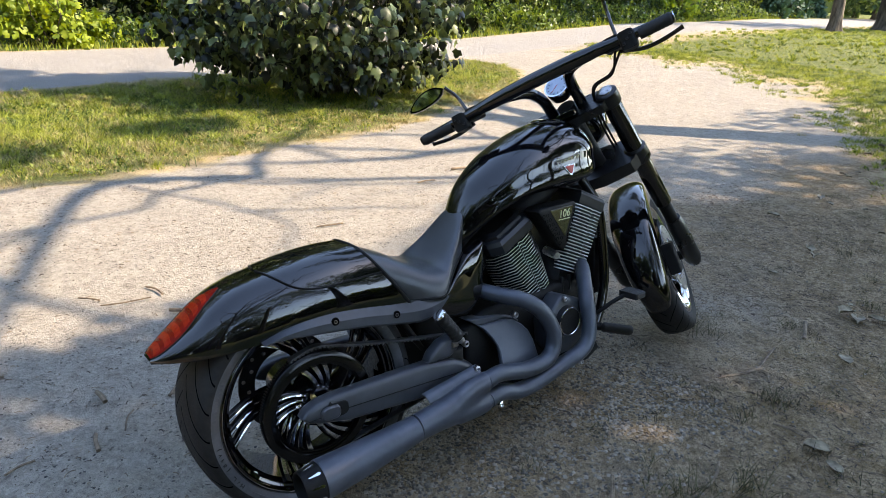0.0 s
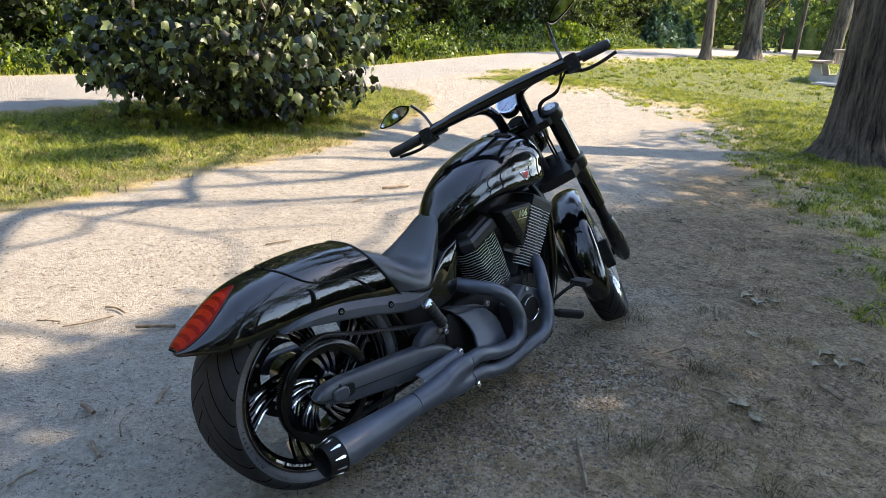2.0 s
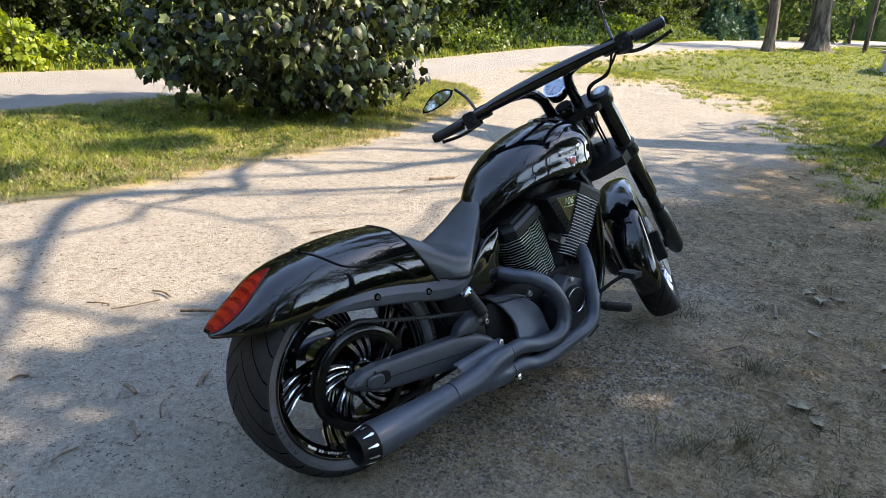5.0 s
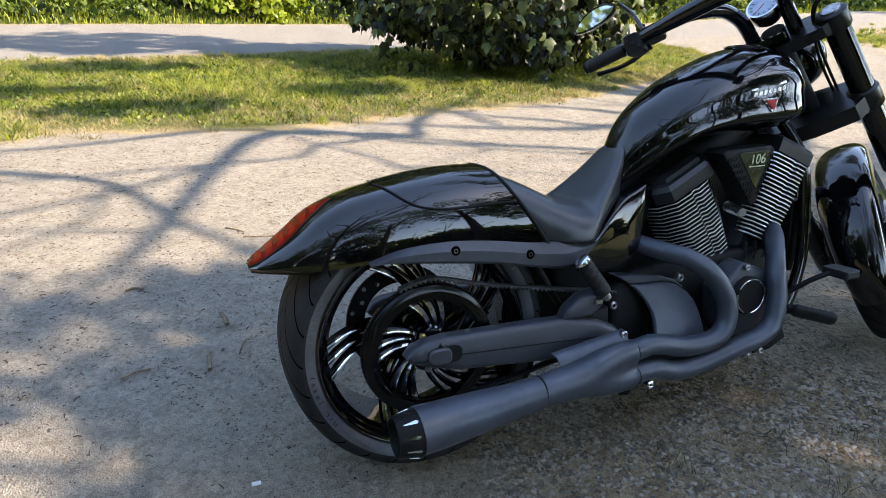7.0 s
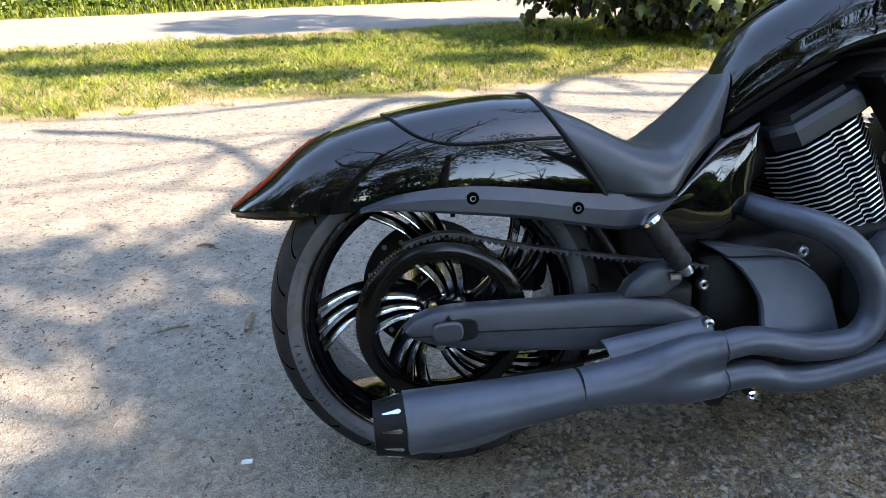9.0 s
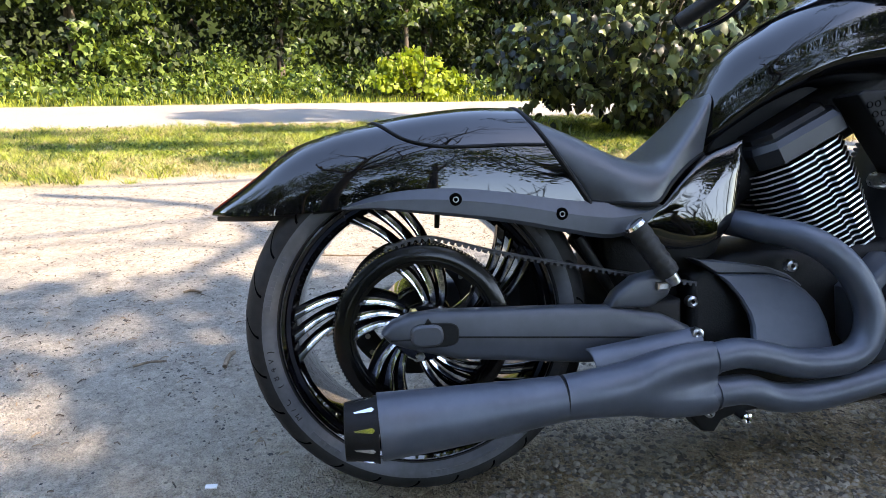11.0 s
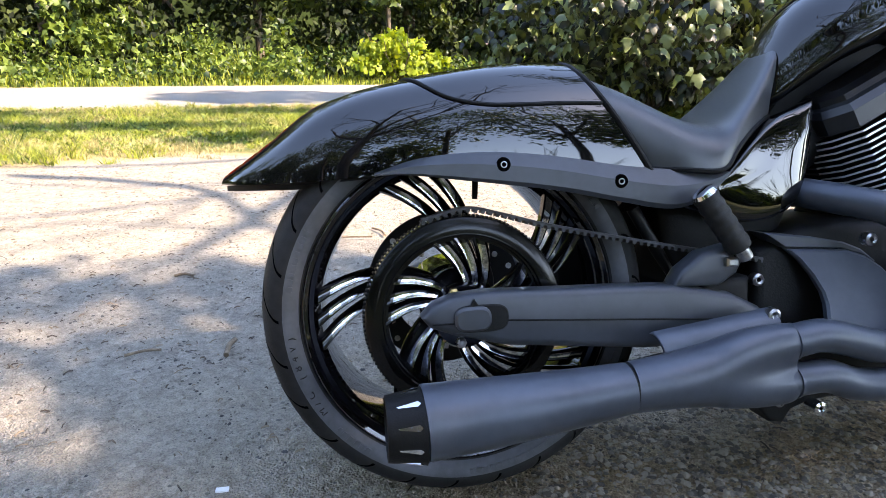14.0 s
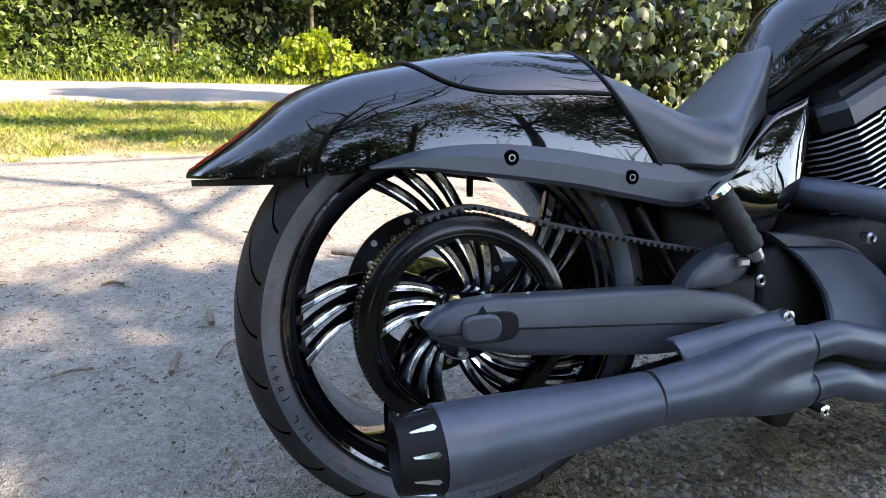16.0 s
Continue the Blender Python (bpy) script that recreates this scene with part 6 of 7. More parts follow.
part("inner_frame", Shape().plate([(0.34, 0.50), (0.58, 0.60), (0.60, 0.44), (0.52, 0.25), (0.40, 0.25), (0.36, 0.36)], -0.085, 0.11, 0.02), M_DARK, bike)
part("damper", Shape().tube([(0.300, -0.085, 0.460), (0.345, -0.085, 0.385), (0.372, -0.085, 0.340)], [0.011, 0.011, 0.008], 12), M_CASE, bike, "slim black damper rod")
part("shock", Shape().tube([(0.33, 0, 0.46), (0.46, 0, 0.30)], 0.03, 12), M_DARK, bike)
part("lower_mount", Shape().plate([(0.44, 0.150), (0.61, 0.150), (0.612, 0.130), (0.565, 0.124), (0.537, 0.114), (0.522, 0.092), (0.498, 0.096), (0.476, 0.124), (0.45, 0.132)], -0.13, -0.19, 0.006), M_DARK, bike)
part("mount_bolt", Shape().turn([(-0.018, 0.003), (-0.020, 0.006), (-0.018, 0.011), (0.01, 0.011)], (0.572, -0.197, 0.122), "y", 14), M_CHROME, bike, "bright bolt")
for x, z in ((0.508, 0.134), (0.921, 0.138), (0.965, 0.136)):
    part("mount_bolt", Shape().turn([(-0.010, 0.003), (-0.012, 0.006), (-0.010, 0.0095), (0.02, 0.0095)], (x, -0.190, z), "y", 14), M_STEEL, bike, "small steel bolt")
part("front_mount", Shape().plate([(0.88, 0.165), (1.06, 0.19), (1.08, 0.15), (1.02, 0.122), (0.90, 0.118)], -0.11, -0.182, 0.008), M_DARK, bike, "dark engine mount")
part("side_stand", Shape().tube([(0.72, 0.12, 0.16), (0.68, 0.24, 0.065)], [0.014, 0.012], 10), M_DARK, bike, "black side stand")


# -- exhaust
def exhaust():
    root = part("muffler", Shape().tube([(-0.097, -0.285, 0.193), (0.0, -0.283, 0.198), (0.12, -0.280, 0.206), (0.205, -0.277, 0.213)], [0.0535, 0.0495, 0.0425, 0.0375], 36), M_CERAMIC, bike, "matt black tapered muffler", 50)
    part("muffler_band", Shape().tube([(0.204, -0.277, 0.213), (0.209, -0.277, 0.2135)], 0.0365, 36), M_DARK, root)
    tip = part("muffler_tip", Shape().turn([(0.052, 0.054), (0.048, 0.0525), (0.0, 0.0455), (-0.001, 0.043), (0.004, 0.041), (0.05, 0.040)], (-0.150, -0.286, 0.190), "x", 40), M_DARK, root, "black tip with polished notches")
    for k in range(10):
        a = 2 * math.pi * k / 10 + 0.3
        out, tan = Vector((0, math.cos(a), math.sin(a))), Vector((0, -math.sin(a), math.cos(a)))
        c = Vector((-0.150, -0.286, 0.190))
        r = lambda x: 0.0455 + 0.007 * (x / 0.048)
        s = Shape().loft([[c + Vector((0.004, 0, 0)) + out * (r(0.004) - 0.0006), c + Vector((0.042, 0, 0)) + out * (r(0.042) + 0.0014) - tan * 0.0042, c + Vector((0.046, 0, 0)) + out * (r(0.046) + 0.0016), c + Vector((0.042, 0, 0)) + out * (r(0.042) + 0.0014) + tan * 0.0042],
                          [c + Vector((0.004, 0, 0)) + out * (r(0.004) - 0.003), c + Vector((0.042, 0, 0)) + out * (r(0.042) - 0.004) - tan * 0.0042, c + Vector((0.046, 0, 0)) + out * (r(0.046) - 0.004), c + Vector((0.042, 0, 0)) + out * (r(0.042) - 0.004) + tan * 0.0042]])
        part("notch", s, M_CHROME, tip, "polished notch", 20)
    rings = []
    stations = [0.208, 0.25, 0.29, 0.33, 0.37, 0.41, 0.445, 0.468, 0.476]
    for k in range(33):
        x = 0.208 + 0.268 * k / 32
        zc = blend(stations, [0.2135, 0.2155, 0.2175, 0.2195, 0.2215, 0.2235, 0.2245, 0.225, 0.225], x)
        h = blend(stations, [0.0375, 0.040, 0.043, 0.048, 0.056, 0.062, 0.0635, 0.0625, 0.060], x)
        d = blend(stations, [0.0375, 0.038, 0.038, 0.0375, 0.036, 0.034, 0.032, 0.031, 0.029], x)
        waist = blend(stations, [0, 0, 0, 0.02, 0.10, 0.26, 0.42, 0.50, 0.52], x)
        yc = -0.277 + 0.012 * k / 32
        rings.append([(x, yc + d * math.cos(a) * (1 - waist * math.exp(-(math.sin(a) / 0.33) ** 2)) * (abs(math.cos(a)) ** -0.25 if abs(math.cos(a)) > 0.2 and waist > 0.05 else 1.0), zc + h * math.sin(a)) for a in (2 * math.pi * j / 40 for j in range(40))])
    part("collector", Shape().loft(rings), M_CERAMIC, root, "matt black collector where two pipes join", 70)
    up = curve_through([(0.44, -0.264, 0.255), (0.478, -0.264, 0.258), (0.525, -0.262, 0.263), (0.575, -0.258, 0.252), (0.63, -0.256, 0.236), (0.69, -0.256, 0.232), (0.74, -0.256, 0.240), (0.772, -0.252, 0.268), (0.782, -0.246, 0.315), (0.768, -0.238, 0.362), (0.735, -0.228, 0.410), (0.688, -0.208, 0.446), (0.642, -0.168, 0.462), (0.612, -0.112, 0.472), (0.600, -0.05, 0.478)], 6)
    part("exhaust_pipe", Shape().tube(up, 0.0262, 22), M_CERAMIC, bike, "matt black rear exhaust pipe sweeping round the case", 60)
    lo = curve_through([(0.45, -0.266, 0.195), (0.49, -0.264, 0.197), (0.54, -0.262, 0.197), (0.595, -0.258, 0.178), (0.66, -0.258, 0.174), (0.74, -0.258, 0.186), (0.82, -0.258, 0.202), (0.89, -0.258, 0.216), (0.935, -0.255, 0.245), (0.957, -0.244, 0.305), (0.970, -0.222, 0.370), (1.002, -0.185, 0.420), (1.05, -0.13, 0.455), (1.09, -0.06, 0.475)], 6)
    part("exhaust_pipe", Shape().tube(lo, 0.0262, 22), M_CERAMIC, bike, "matt black front exhaust pipe along the engine's foot", 60)
    for p, q in (((0.474, -0.264, 0.2577), (0.479, -0.264, 0.2580)), ((0.476, -0.265, 0.1963), (0.481, -0.2645, 0.1967))):
        part("pipe_joint", Shape().tube([p, q], 0.0285, 24), M_CERAMIC, root)
    # heat shield strip above the collector
    sh = Shape()
    rows = []
    for k in range(15):
        t = k / 14
        x, zt, w = 0.262 + 0.200 * t, 0.281 + 0.026 * t, 0.019 + 0.004 * t
        rows.append([(x - 0.010 * math.sin(a) * 0 + (0.012 * (1 - t)) * (j / 8), -0.232 - 0.030 * math.sin(a), zt - 0.036 * (1 - math.cos(a))) for j, a in enumerate(radians(11 * q) for q in range(9))])
    sh.loft(rows, False, False)
    o = len(sh.v)
    sh.v += [v + Vector((0, 0.004, -0.003)) for v in sh.v]
    sh.f += [tuple(reversed([i + o for i in f])) for f in list(sh.f)]
    sh.i = [0] * len(sh.f)
    part("heat_shield", sh, M_CERAMIC, root, "matt black bracket strip above the pipes")
    part("shield_bolt", Shape().turn([(-0.006, 0.003), (-0.008, 0.006), (-0.006, 0.0105), (0.006, 0.0105)], (0.455, -0.247, 0.298), "y", 14), M_STEEL, root, "steel bolt")


exhaust()


# -- folded passenger foot rest and its bracket
for side in (-1, 1):
    br = Shape().plate([(0.318, 0.338), (0.335, 0.365), (0.372, 0.392), (0.42, 0.402), (0.445, 0.385), (0.43, 0.355), (0.40, 0.336)], side * 0.15, side * 0.195, 0.01)
    peg = part("foot_rest_bracket", br, M_SATIN, bike, "satin black bracket of the rear foot rest")
    ax = [Vector((0.362, side * 0.205, 0.487)), Vector((0.430, side * 0.205, 0.392))]
    d = (ax[1] - ax[0]).normalized()
    ps, rr = [], []
    for k in range(25):
        ps.append(ax[0] + d * (0.108 * k / 24))
        rr.append(0.0195 + (0.0014 if k % 4 in (1, 2) else 0))
    part("rubber", Shape().tube(ps, rr, 20), M_GRIP, peg, "ribbed rubber sleeve")
    part("end_cap", Shape().tube([ax[0] - d * 0.006, ax[0] - d * 0.004, ax[0] + d * 0.002], [0.012, 0.0185, 0.021], 20), M_CHROME, peg, "bright end cap")
    part("pivot", Shape().tube([ax[0] + d * 0.108, ax[0] + d * 0.130], [0.013, 0.011], 12), M_STEEL, peg, "steel pivot")
    part("pivot_clip", Shape().box((0.415, side * 0.20, 0.376), (0.02, 0.014, 0.014), 0.003), M_STEEL, peg)

# -- forward foot rest and brake pedal, right side
fp = part("foot_rest", Shape().tube([(0.985, -0.19, 0.265), (1.03, -0.235, 0.262)], [0.016, 0.014], 12), M_DARK, bike, "black forward foot rest")
pad = Shape()
d = (Vector((1.105, -0.310, 0.243)) - Vector((1.025, -0.235, 0.262)))
pts = [Vector((1.025, -0.235, 0.262)) + d * (k / 14) for k in range(15)]
pad.tube(pts, [0.014] + [0.0225 + (0.0016 if k % 2 else 0) for k in range(13)] + [0.015], 16, squash=0.6)
part("rubber", pad, M_GRIP, fp, "ribbed rubber pad")
bp_ = part("brake_pedal", Shape().tube(curve_through([(0.99, -0.20, 0.29), (1.03, -0.225, 0.315), (1.07, -0.25, 0.345), (1.115, -0.27, 0.365)], 5), 0.0075, 10), M_DARK, bike, "black brake pedal")
part("rubber", Shape().box((1.135, -0.285, 0.368), (0.05, 0.08, 0.022), 0.004), M_GRIP, bp_)
part("pedal_bolt", Shape().turn([(-0.02, 0.003), (-0.022, 0.008), (-0.018, 0.014), (0.02, 0.014)], (0.985, -0.215, 0.30), "y", 14), M_CHROME, bike, "bright pivot bolt")


# -- front end, turned to the left
RAKE, TURNED = radians(37), radians(38.5)
S0 = Vector((1.138, 0, 1.0))
AX = Vector((-math.sin(RAKE), 0, math.cos(RAKE)))
FW = Vector((math.cos(RAKE), 0, math.sin(RAKE)))
STEER = Matrix.Translation(S0) @ Matrix.Rotation(TURNED, 4, AX) @ Matrix.Translation(-S0)


def st(along, y, ahead=0.0):
    return S0 + AX * along + FW * ahead + Vector((0, y, 0))


def turned(name, shape, material, parent, label="", smooth=40):
    return part(name, shape.moved(STEER), material, parent, label, smooth)


F_AXLE = st(-0.885, 0, 0.012)


def front_end():
    c = F_AXLE
    ts, prof = tyre_shape(c, 0.312, 0.135, 0.236, 84)
    tyre = turned("tyre", ts, M_RUBBER, bike, "black front tyre")
    turned("tread_groove", groove_shape(c, prof, 24, 0.35, 0.005), M_RECESS_SHADE, tyre)
    turned("rim", Shape().turn([(-0.055, 0.236), (-0.060, 0.240), (-0.060, 0.230), (-0.05, 0.218), (-0.03, 0.208), (0.03, 0.208), (0.05, 0.218), (0.060, 0.230), (0.060, 0.240), (0.055, 0.236)], c, "y", 64), M_CHROME, bike, "polished front rim")
    for g in range(5):
        for k in range(3):
            b = blade(0.04, 0.218, 2 * math.pi * g / 5 + k * 0.12, 0.6, 0.02, 0.02, -0.02, -0.025)
            turned("spoke", b.moved(Matrix.Translation(c)), [M_GLOSS, M_CHROME], bike)
    turned("hub", Shape().turn([(-0.08, 0), (-0.08, 0.035), (0.08, 0.035), (0.08, 0)], c, "y", 24), M_GLOSS, bike)
    for sd in (-1, 1):
        turned("brake_disc", Shape().turn([(sd * 0.072, 0.09), (sd * 0.072, 0.148), (sd * 0.078, 0.148), (sd * 0.078, 0.09)], c, "y", 48, closed=True), M_STEEL, bike, "drilled steel brake disc")
        cal = Shape().box((c.x - 0.135, sd * 0.085, c.z + 0.02), (0.07, 0.05, 0.13), 0.01)
        turned("brake_caliper", cal, M_DARK, bike, "black brake caliper")
    # mudguard
    rings = []
    for k in range(41):
        a = radians(52) + radians(150) * k / 40
        w = 0.082 * min(1.0, 0.55 + 0.45 * math.sin(math.pi * min(1, max(0.04, k / 40))) ** 0.5)
        ring = []
        for j in range(17):
            b = math.pi * j / 16
            r = 0.320 + 0.052 * math.sin(b) ** 0.9 - (0.045 if j in (0, 16) else 0)
            ring.append(c + Vector((r * math.cos(a), -w * math.copysign(abs(math.cos(b)) ** 0.8, math.cos(b)), r * math.sin(a))))
        rings.append(ring)
    s = Shape().loft(rings, False, False)
    o = len(s.v)
    mid = [c + (v - c) * 0.985 for v in s.v]
    s.v += mid
    s.f += [tuple(reversed([i + o for i in f])) for f in list(s.f)]
    for j in range(16):
        for e in (0, 40 * 17):
            s.f.append((e + j, e + j + 1, e + j + 1 + o, e + j + o))
    s.i = [0] * len(s.f)
    turned("front_mudguard", s, M_GLOSS, bike, "gloss black front mudguard", 50)
    for sd in (-1, 1):
        y = sd * 0.145
        turned("fork_tube", Shape().tube([st(0.005, y), st(-0.02, y), st(-0.56, y)], [0.031, 0.033, 0.033], 24), M_GLOSS, bike, "gloss black fork tube")
        turned("fork_cap", Shape().tube([st(-0.005, y), st(0.012, y), st(0.016, y)], [0.027, 0.026, 0.018], 24), M_STEEL, bike, "round grey fork cap")
        turned("fork_slider", Shape().tube([st(-0.54, y), st(-0.78, y)], 0.025, 18), M_DARK, bike)
        turned("fork_leg", Shape().tube([st(-0.66, y * 1.02), st(-0.70, y * 1.02), st(-0.90, y * 1.02), st(-0.935, y * 1.02)], [0.030, 0.036, 0.037, 0.026], 20), M_FORK, bike, "black lower fork leg")
        turned("axle_clamp", Shape().tube([F_AXLE + Vector((0, sd * 0.07, 0)), F_AXLE + Vector((0, sd * 0.15, 0))], 0.020, 16), M_DARK, bike)
        turned("fork_collar", Shape().tube([st(-0.255, y), st(-0.262, y), st(-0.318, y), st(-0.325, y)], [0.036, 0.042, 0.042, 0.037], 24), M_FORK, bike, "black clamp collar")
        turned("upper_collar", Shape().tube([st(0.006, y), st(0.002, y), st(-0.045, y), st(-0.05, y)], [0.035, 0.040, 0.040, 0.036], 24), M_FORK, bike)
    for a0, h, w in ((-0.024, 0.034, 0.05), (-0.29, 0.05, 0.075)):
        q = Shape()
        prof2 = [(-w, -0.12), (-w * 0.5, -0.15), (w * 0.5, -0.15), (w, -0.12), (w * 1.2, 0), (w, 0.12), (w * 0.5, 0.15), (-w * 0.5, 0.15), (-w, 0.12), (-w * 1.2, 0)]
        q.loft([[st(a0 + t, y, f) for f, y in prof2] for t in (-h / 2, h / 2)])
        turned("fork_clamp", q, M_FORK, bike, "black fork clamp", 30)
    turned("steering_stem", Shape().tube([st(0.02, 0), st(-0.33, 0)], 0.032, 16), M_DARK, bike)
    # headlamp
    hl = st(-0.16, 0, 0.13)
    turned("headlamp", Shape().ball(hl, (0.10, 0.088, 0.09)), M_GLOSS, bike, "black headlamp shell")
    turned("headlamp_stay", Shape().tube([st(-0.17, 0, 0.0), hl], 0.02, 10), M_DARK, bike)
    # handlebar with its curved risers
    ends = [S0 + Vector((-0.256, y, 0.088)) for y in (0.456, -0.436)]
    bar = turned("handlebar", Shape().tube([ends[0].lerp(ends[1], k / 24) + Vector((0, 0, 0.016 * math.sin(math.pi * k / 24))) for k in range(25)], [blend([0, 5, 8, 16, 19, 24], [0.0165, 0.0165, 0.0235, 0.0235, 0.0165, 0.0165], k) for k in range(25)], 20), M_GLOSS, bike, "straight gloss black handlebar")
    for sd in (-1, 1):
        jn = S0 + Vector((-0.256, sd * 0.13, 0.088))
        rs = curve_through([st(-0.02, sd * 0.055, 0.0), st(0.04, sd * 0.056, 0.0), S0 + Vector((-0.075, sd * 0.060, 0.070)), S0 + Vector((-0.15, sd * 0.078, 0.094)), S0 + Vector((-0.215, sd * 0.115, 0.100)), S0 + Vector((-0.252, sd * 0.175, 0.102)), S0 + Vector((-0.257, sd * 0.225, 0.098))], 6)
        turned("riser", Shape().tube(rs, 0.020, 18), M_GLOSS, bike, "curved gloss black riser")
        grip_a, grip_b = S0 + Vector((-0.256, sd * (0.458 if sd > 0 else 0.438), 0.088)), S0 + Vector((-0.256, sd * 0.335, 0.088))
        n = 26
        turned("grip", Shape().tube([grip_a.lerp(grip_b, k / n) for k in range(n + 1)], [0.0155] + [0.0185 + (0.0008 if k % 3 else 0) for k in range(n - 1)] + [0.019], 20), M_GRIP, bike, "black rubber grip")
        turned("grip_end", Shape().turn([(0, 0.010), (sd * 0.003, 0.017), (sd * 0.006, 0.016), (sd * 0.006, 0.0)], grip_a, "y", 20), M_CHROME if sd < 0 else M_DARK, bike, "grip end ring")
        sw = S0 + Vector((-0.256, sd * 0.300, 0.085))
        box = Shape().box(sw, (0.050, 0.052, 0.058), 0.012)
        swo = turned("switch_housing", box, M_DARK, bike, "black switch housing")
        turned("switch_housing", Shape().box(sw + Vector((0.020, -sd * 0.050, 0.012)), (0.048, 0.060, 0.044), 0.012), M_DARK, bike, "black lever mount beside the switches")
        for q in range(3):
            turned("button", Shape().box(sw + Vector((-0.027, sd * (-0.014 + 0.014 * q), -0.010 + 0.012 * q)), (0.006, 0.010, 0.008), 0.002), M_CASE, swo)
        low = -0.035 if sd < 0 else -0.022
        lv = curve_through([sw + Vector((0.020, -sd * 0.03, -0.016)), sw + Vector((0.050, sd * 0.030, low)), sw + Vector((0.062, sd * 0.09, low)), sw + Vector((0.056, sd * 0.155, low + 0.008))], 6)
        turned("lever", Shape().tube(lv, [0.011, 0.010, 0.009] + [0.0075] * 15 + [0.009], 10, squash=0.6), M_GLOSS, bike, "black hand lever")
        # mirror
        m0 = sw + Vector((0.01, -sd * 0.03, 0.03))
        if sd < 0:
            stem = curve_through([m0, m0 + Vector((0.015, sd * 0.0, 0.07)), m0 + Vector((0.015, sd * 0.004, 0.145))], 5)
        else:
            stem = curve_through([m0, m0 + Vector((0.01, 0.018, 0.06)), m0 + Vector((0.0, 0.045, 0.108))], 5)
        mir = turned("mirror", Shape().tube(stem, 0.006, 10), M_GLOSS, bike, "small black pointed mirror")
        tip = stem[-1]
        sgn = sd
        outl = [(0.0, 0.0), (0.03, 0.024), (0.07, 0.030), (0.11, 0.016), (0.135, -0.012), (0.10, -0.028), (0.05, -0.030), (0.015, -0.020)]
        outl = [(p.x, p.y) for p in curve_through([(u, w, 0) for u, w in outl + outl[:1]], 4)[:-1]]
        q = Shape()
        rise = 0.35 if sd < 0 else -0.16
        f_ = lambda u, w, e: tip + Vector((e - 0.25 * u - 0.01 * w, sgn * (u + 0.005), w * 0.88 + rise * u))
        q.loft([[f_(u * 0.9 + 0.006, w * 0.85, 0.018) for u, w in outl], [f_(u, w, 0.006) for u, w in outl], [f_(u, w, -0.004) for u, w in outl]])
        turned("mirror_shell", q, M_GLOSS, mir, "pointed black mirror shell", 60)
        q = Shape().loft([[f_(u * 0.88 + 0.009, w * 0.80, -0.0045) for u, w in outl], [f_(u * 0.88 + 0.009, w * 0.80, -0.005) for u, w in outl]])
        turned("mirror_glass", q, M_MIRROR, mir, "mirror glass", 20)
    # cables
    for pts in ([S0 + Vector((-0.235, -0.265, 0.07)), S0 + Vector((-0.13, -0.20, 0.035)), S0 + Vector((-0.03, -0.115, 0.03)), st(-0.10, -0.085, 0.05), st(-0.3, -0.08, 0.07)], [S0 + Vector((-0.235, -0.25, 0.075)), S0 + Vector((-0.14, -0.205, 0.03)), S0 + Vector((-0.05, -0.12, 0.02)), st(-0.12, -0.075, 0.04), st(-0.3, -0.07, 0.06)]):
        turned("cable", Shape().tube(curve_through(pts, 8), 0.0042, 8), M_DARK, bike, "black control cable")
    # speedometer
    g0, g1 = S0 + Vector((-0.025, 0, 0.088)), Vector((-0.80, 0, 0.60)).normalized()
    u1 = Vector((0, 1, 0))
    u2 = g1.cross(u1)
    disc = lambda h, r: [g0 + g1 * h + (u1 * math.cos(a) + u2 * math.sin(a)) * r for a in (2 * math.pi * k / 36 for k in range(36))]
    sp = turned("speedometer", Shape().loft([disc(-0.05, 0.03), disc(-0.035, 0.044), disc(0.0, 0.047), disc(0.006, 0.045)]), M_GLOSS, bike, "round speedometer with a pale face")
    turned("bezel", Shape().loft([disc(0.002, 0.0475), disc(0.009, 0.0465), disc(0.009, 0.041), disc(0.004, 0.040)], True, False), M_CHROME, sp, "chrome bezel")
    turned("dial", Shape().loft([disc(0.0035, 0.0405), disc(0.0065, 0.0405)]), M_WHITE, sp, "pale blue-white dial")
    for k in range(11):
        a = radians(-40 + 26 * k)
        q = lambda r, w: g0 + g1 * 0.0072 + (u1 * math.cos(a) + u2 * math.sin(a)) * r + (u2 * math.cos(a) - u1 * math.sin(a)) * w
        turned("tick", Shape().loft([[q(0.028, -0.001), q(0.037, -0.001), q(0.037, 0.001), q(0.028, 0.001)], [q(0.028, -0.001) + g1 * 0.0006, q(0.037, -0.001) + g1 * 0.0006, q(0.037, 0.001) + g1 * 0.0006, q(0.028, 0.001) + g1 * 0.0006]]), M_DARK, sp)
    q = lambda r, w, h: g0 + g1 * h + (u1 * 0.7 + u2 * 0.7) * r + (u2 * 0.7 - u1 * 0.7) * w
    turned("needle", Shape().loft([[q(-0.006, -0.0012, 0.008), q(0.032, -0.0006, 0.008), q(0.032, 0.0006, 0.008), q(-0.006, 0.0012, 0.008)], [q(-0.006, -0.0012, 0.009), q(0.032, -0.0006, 0.009), q(0.032, 0.0006, 0.009), q(-0.006, 0.0012, 0.009)]]), M_BADGE_RED, sp)
    turned("warning_lamps", Shape().box(st(0.012, 0, -0.055), (0.05, 0.075, 0.02), 0.004), M_GLOSS, bike, "row of warning lamps")
    for k in range(3):
        turned("lamp_bar", Shape().box(st(0.024, 0.022 * (k - 1), -0.055), (0.03, 0.010, 0.006), 0.001), M_BADGE, bike)


front_end()


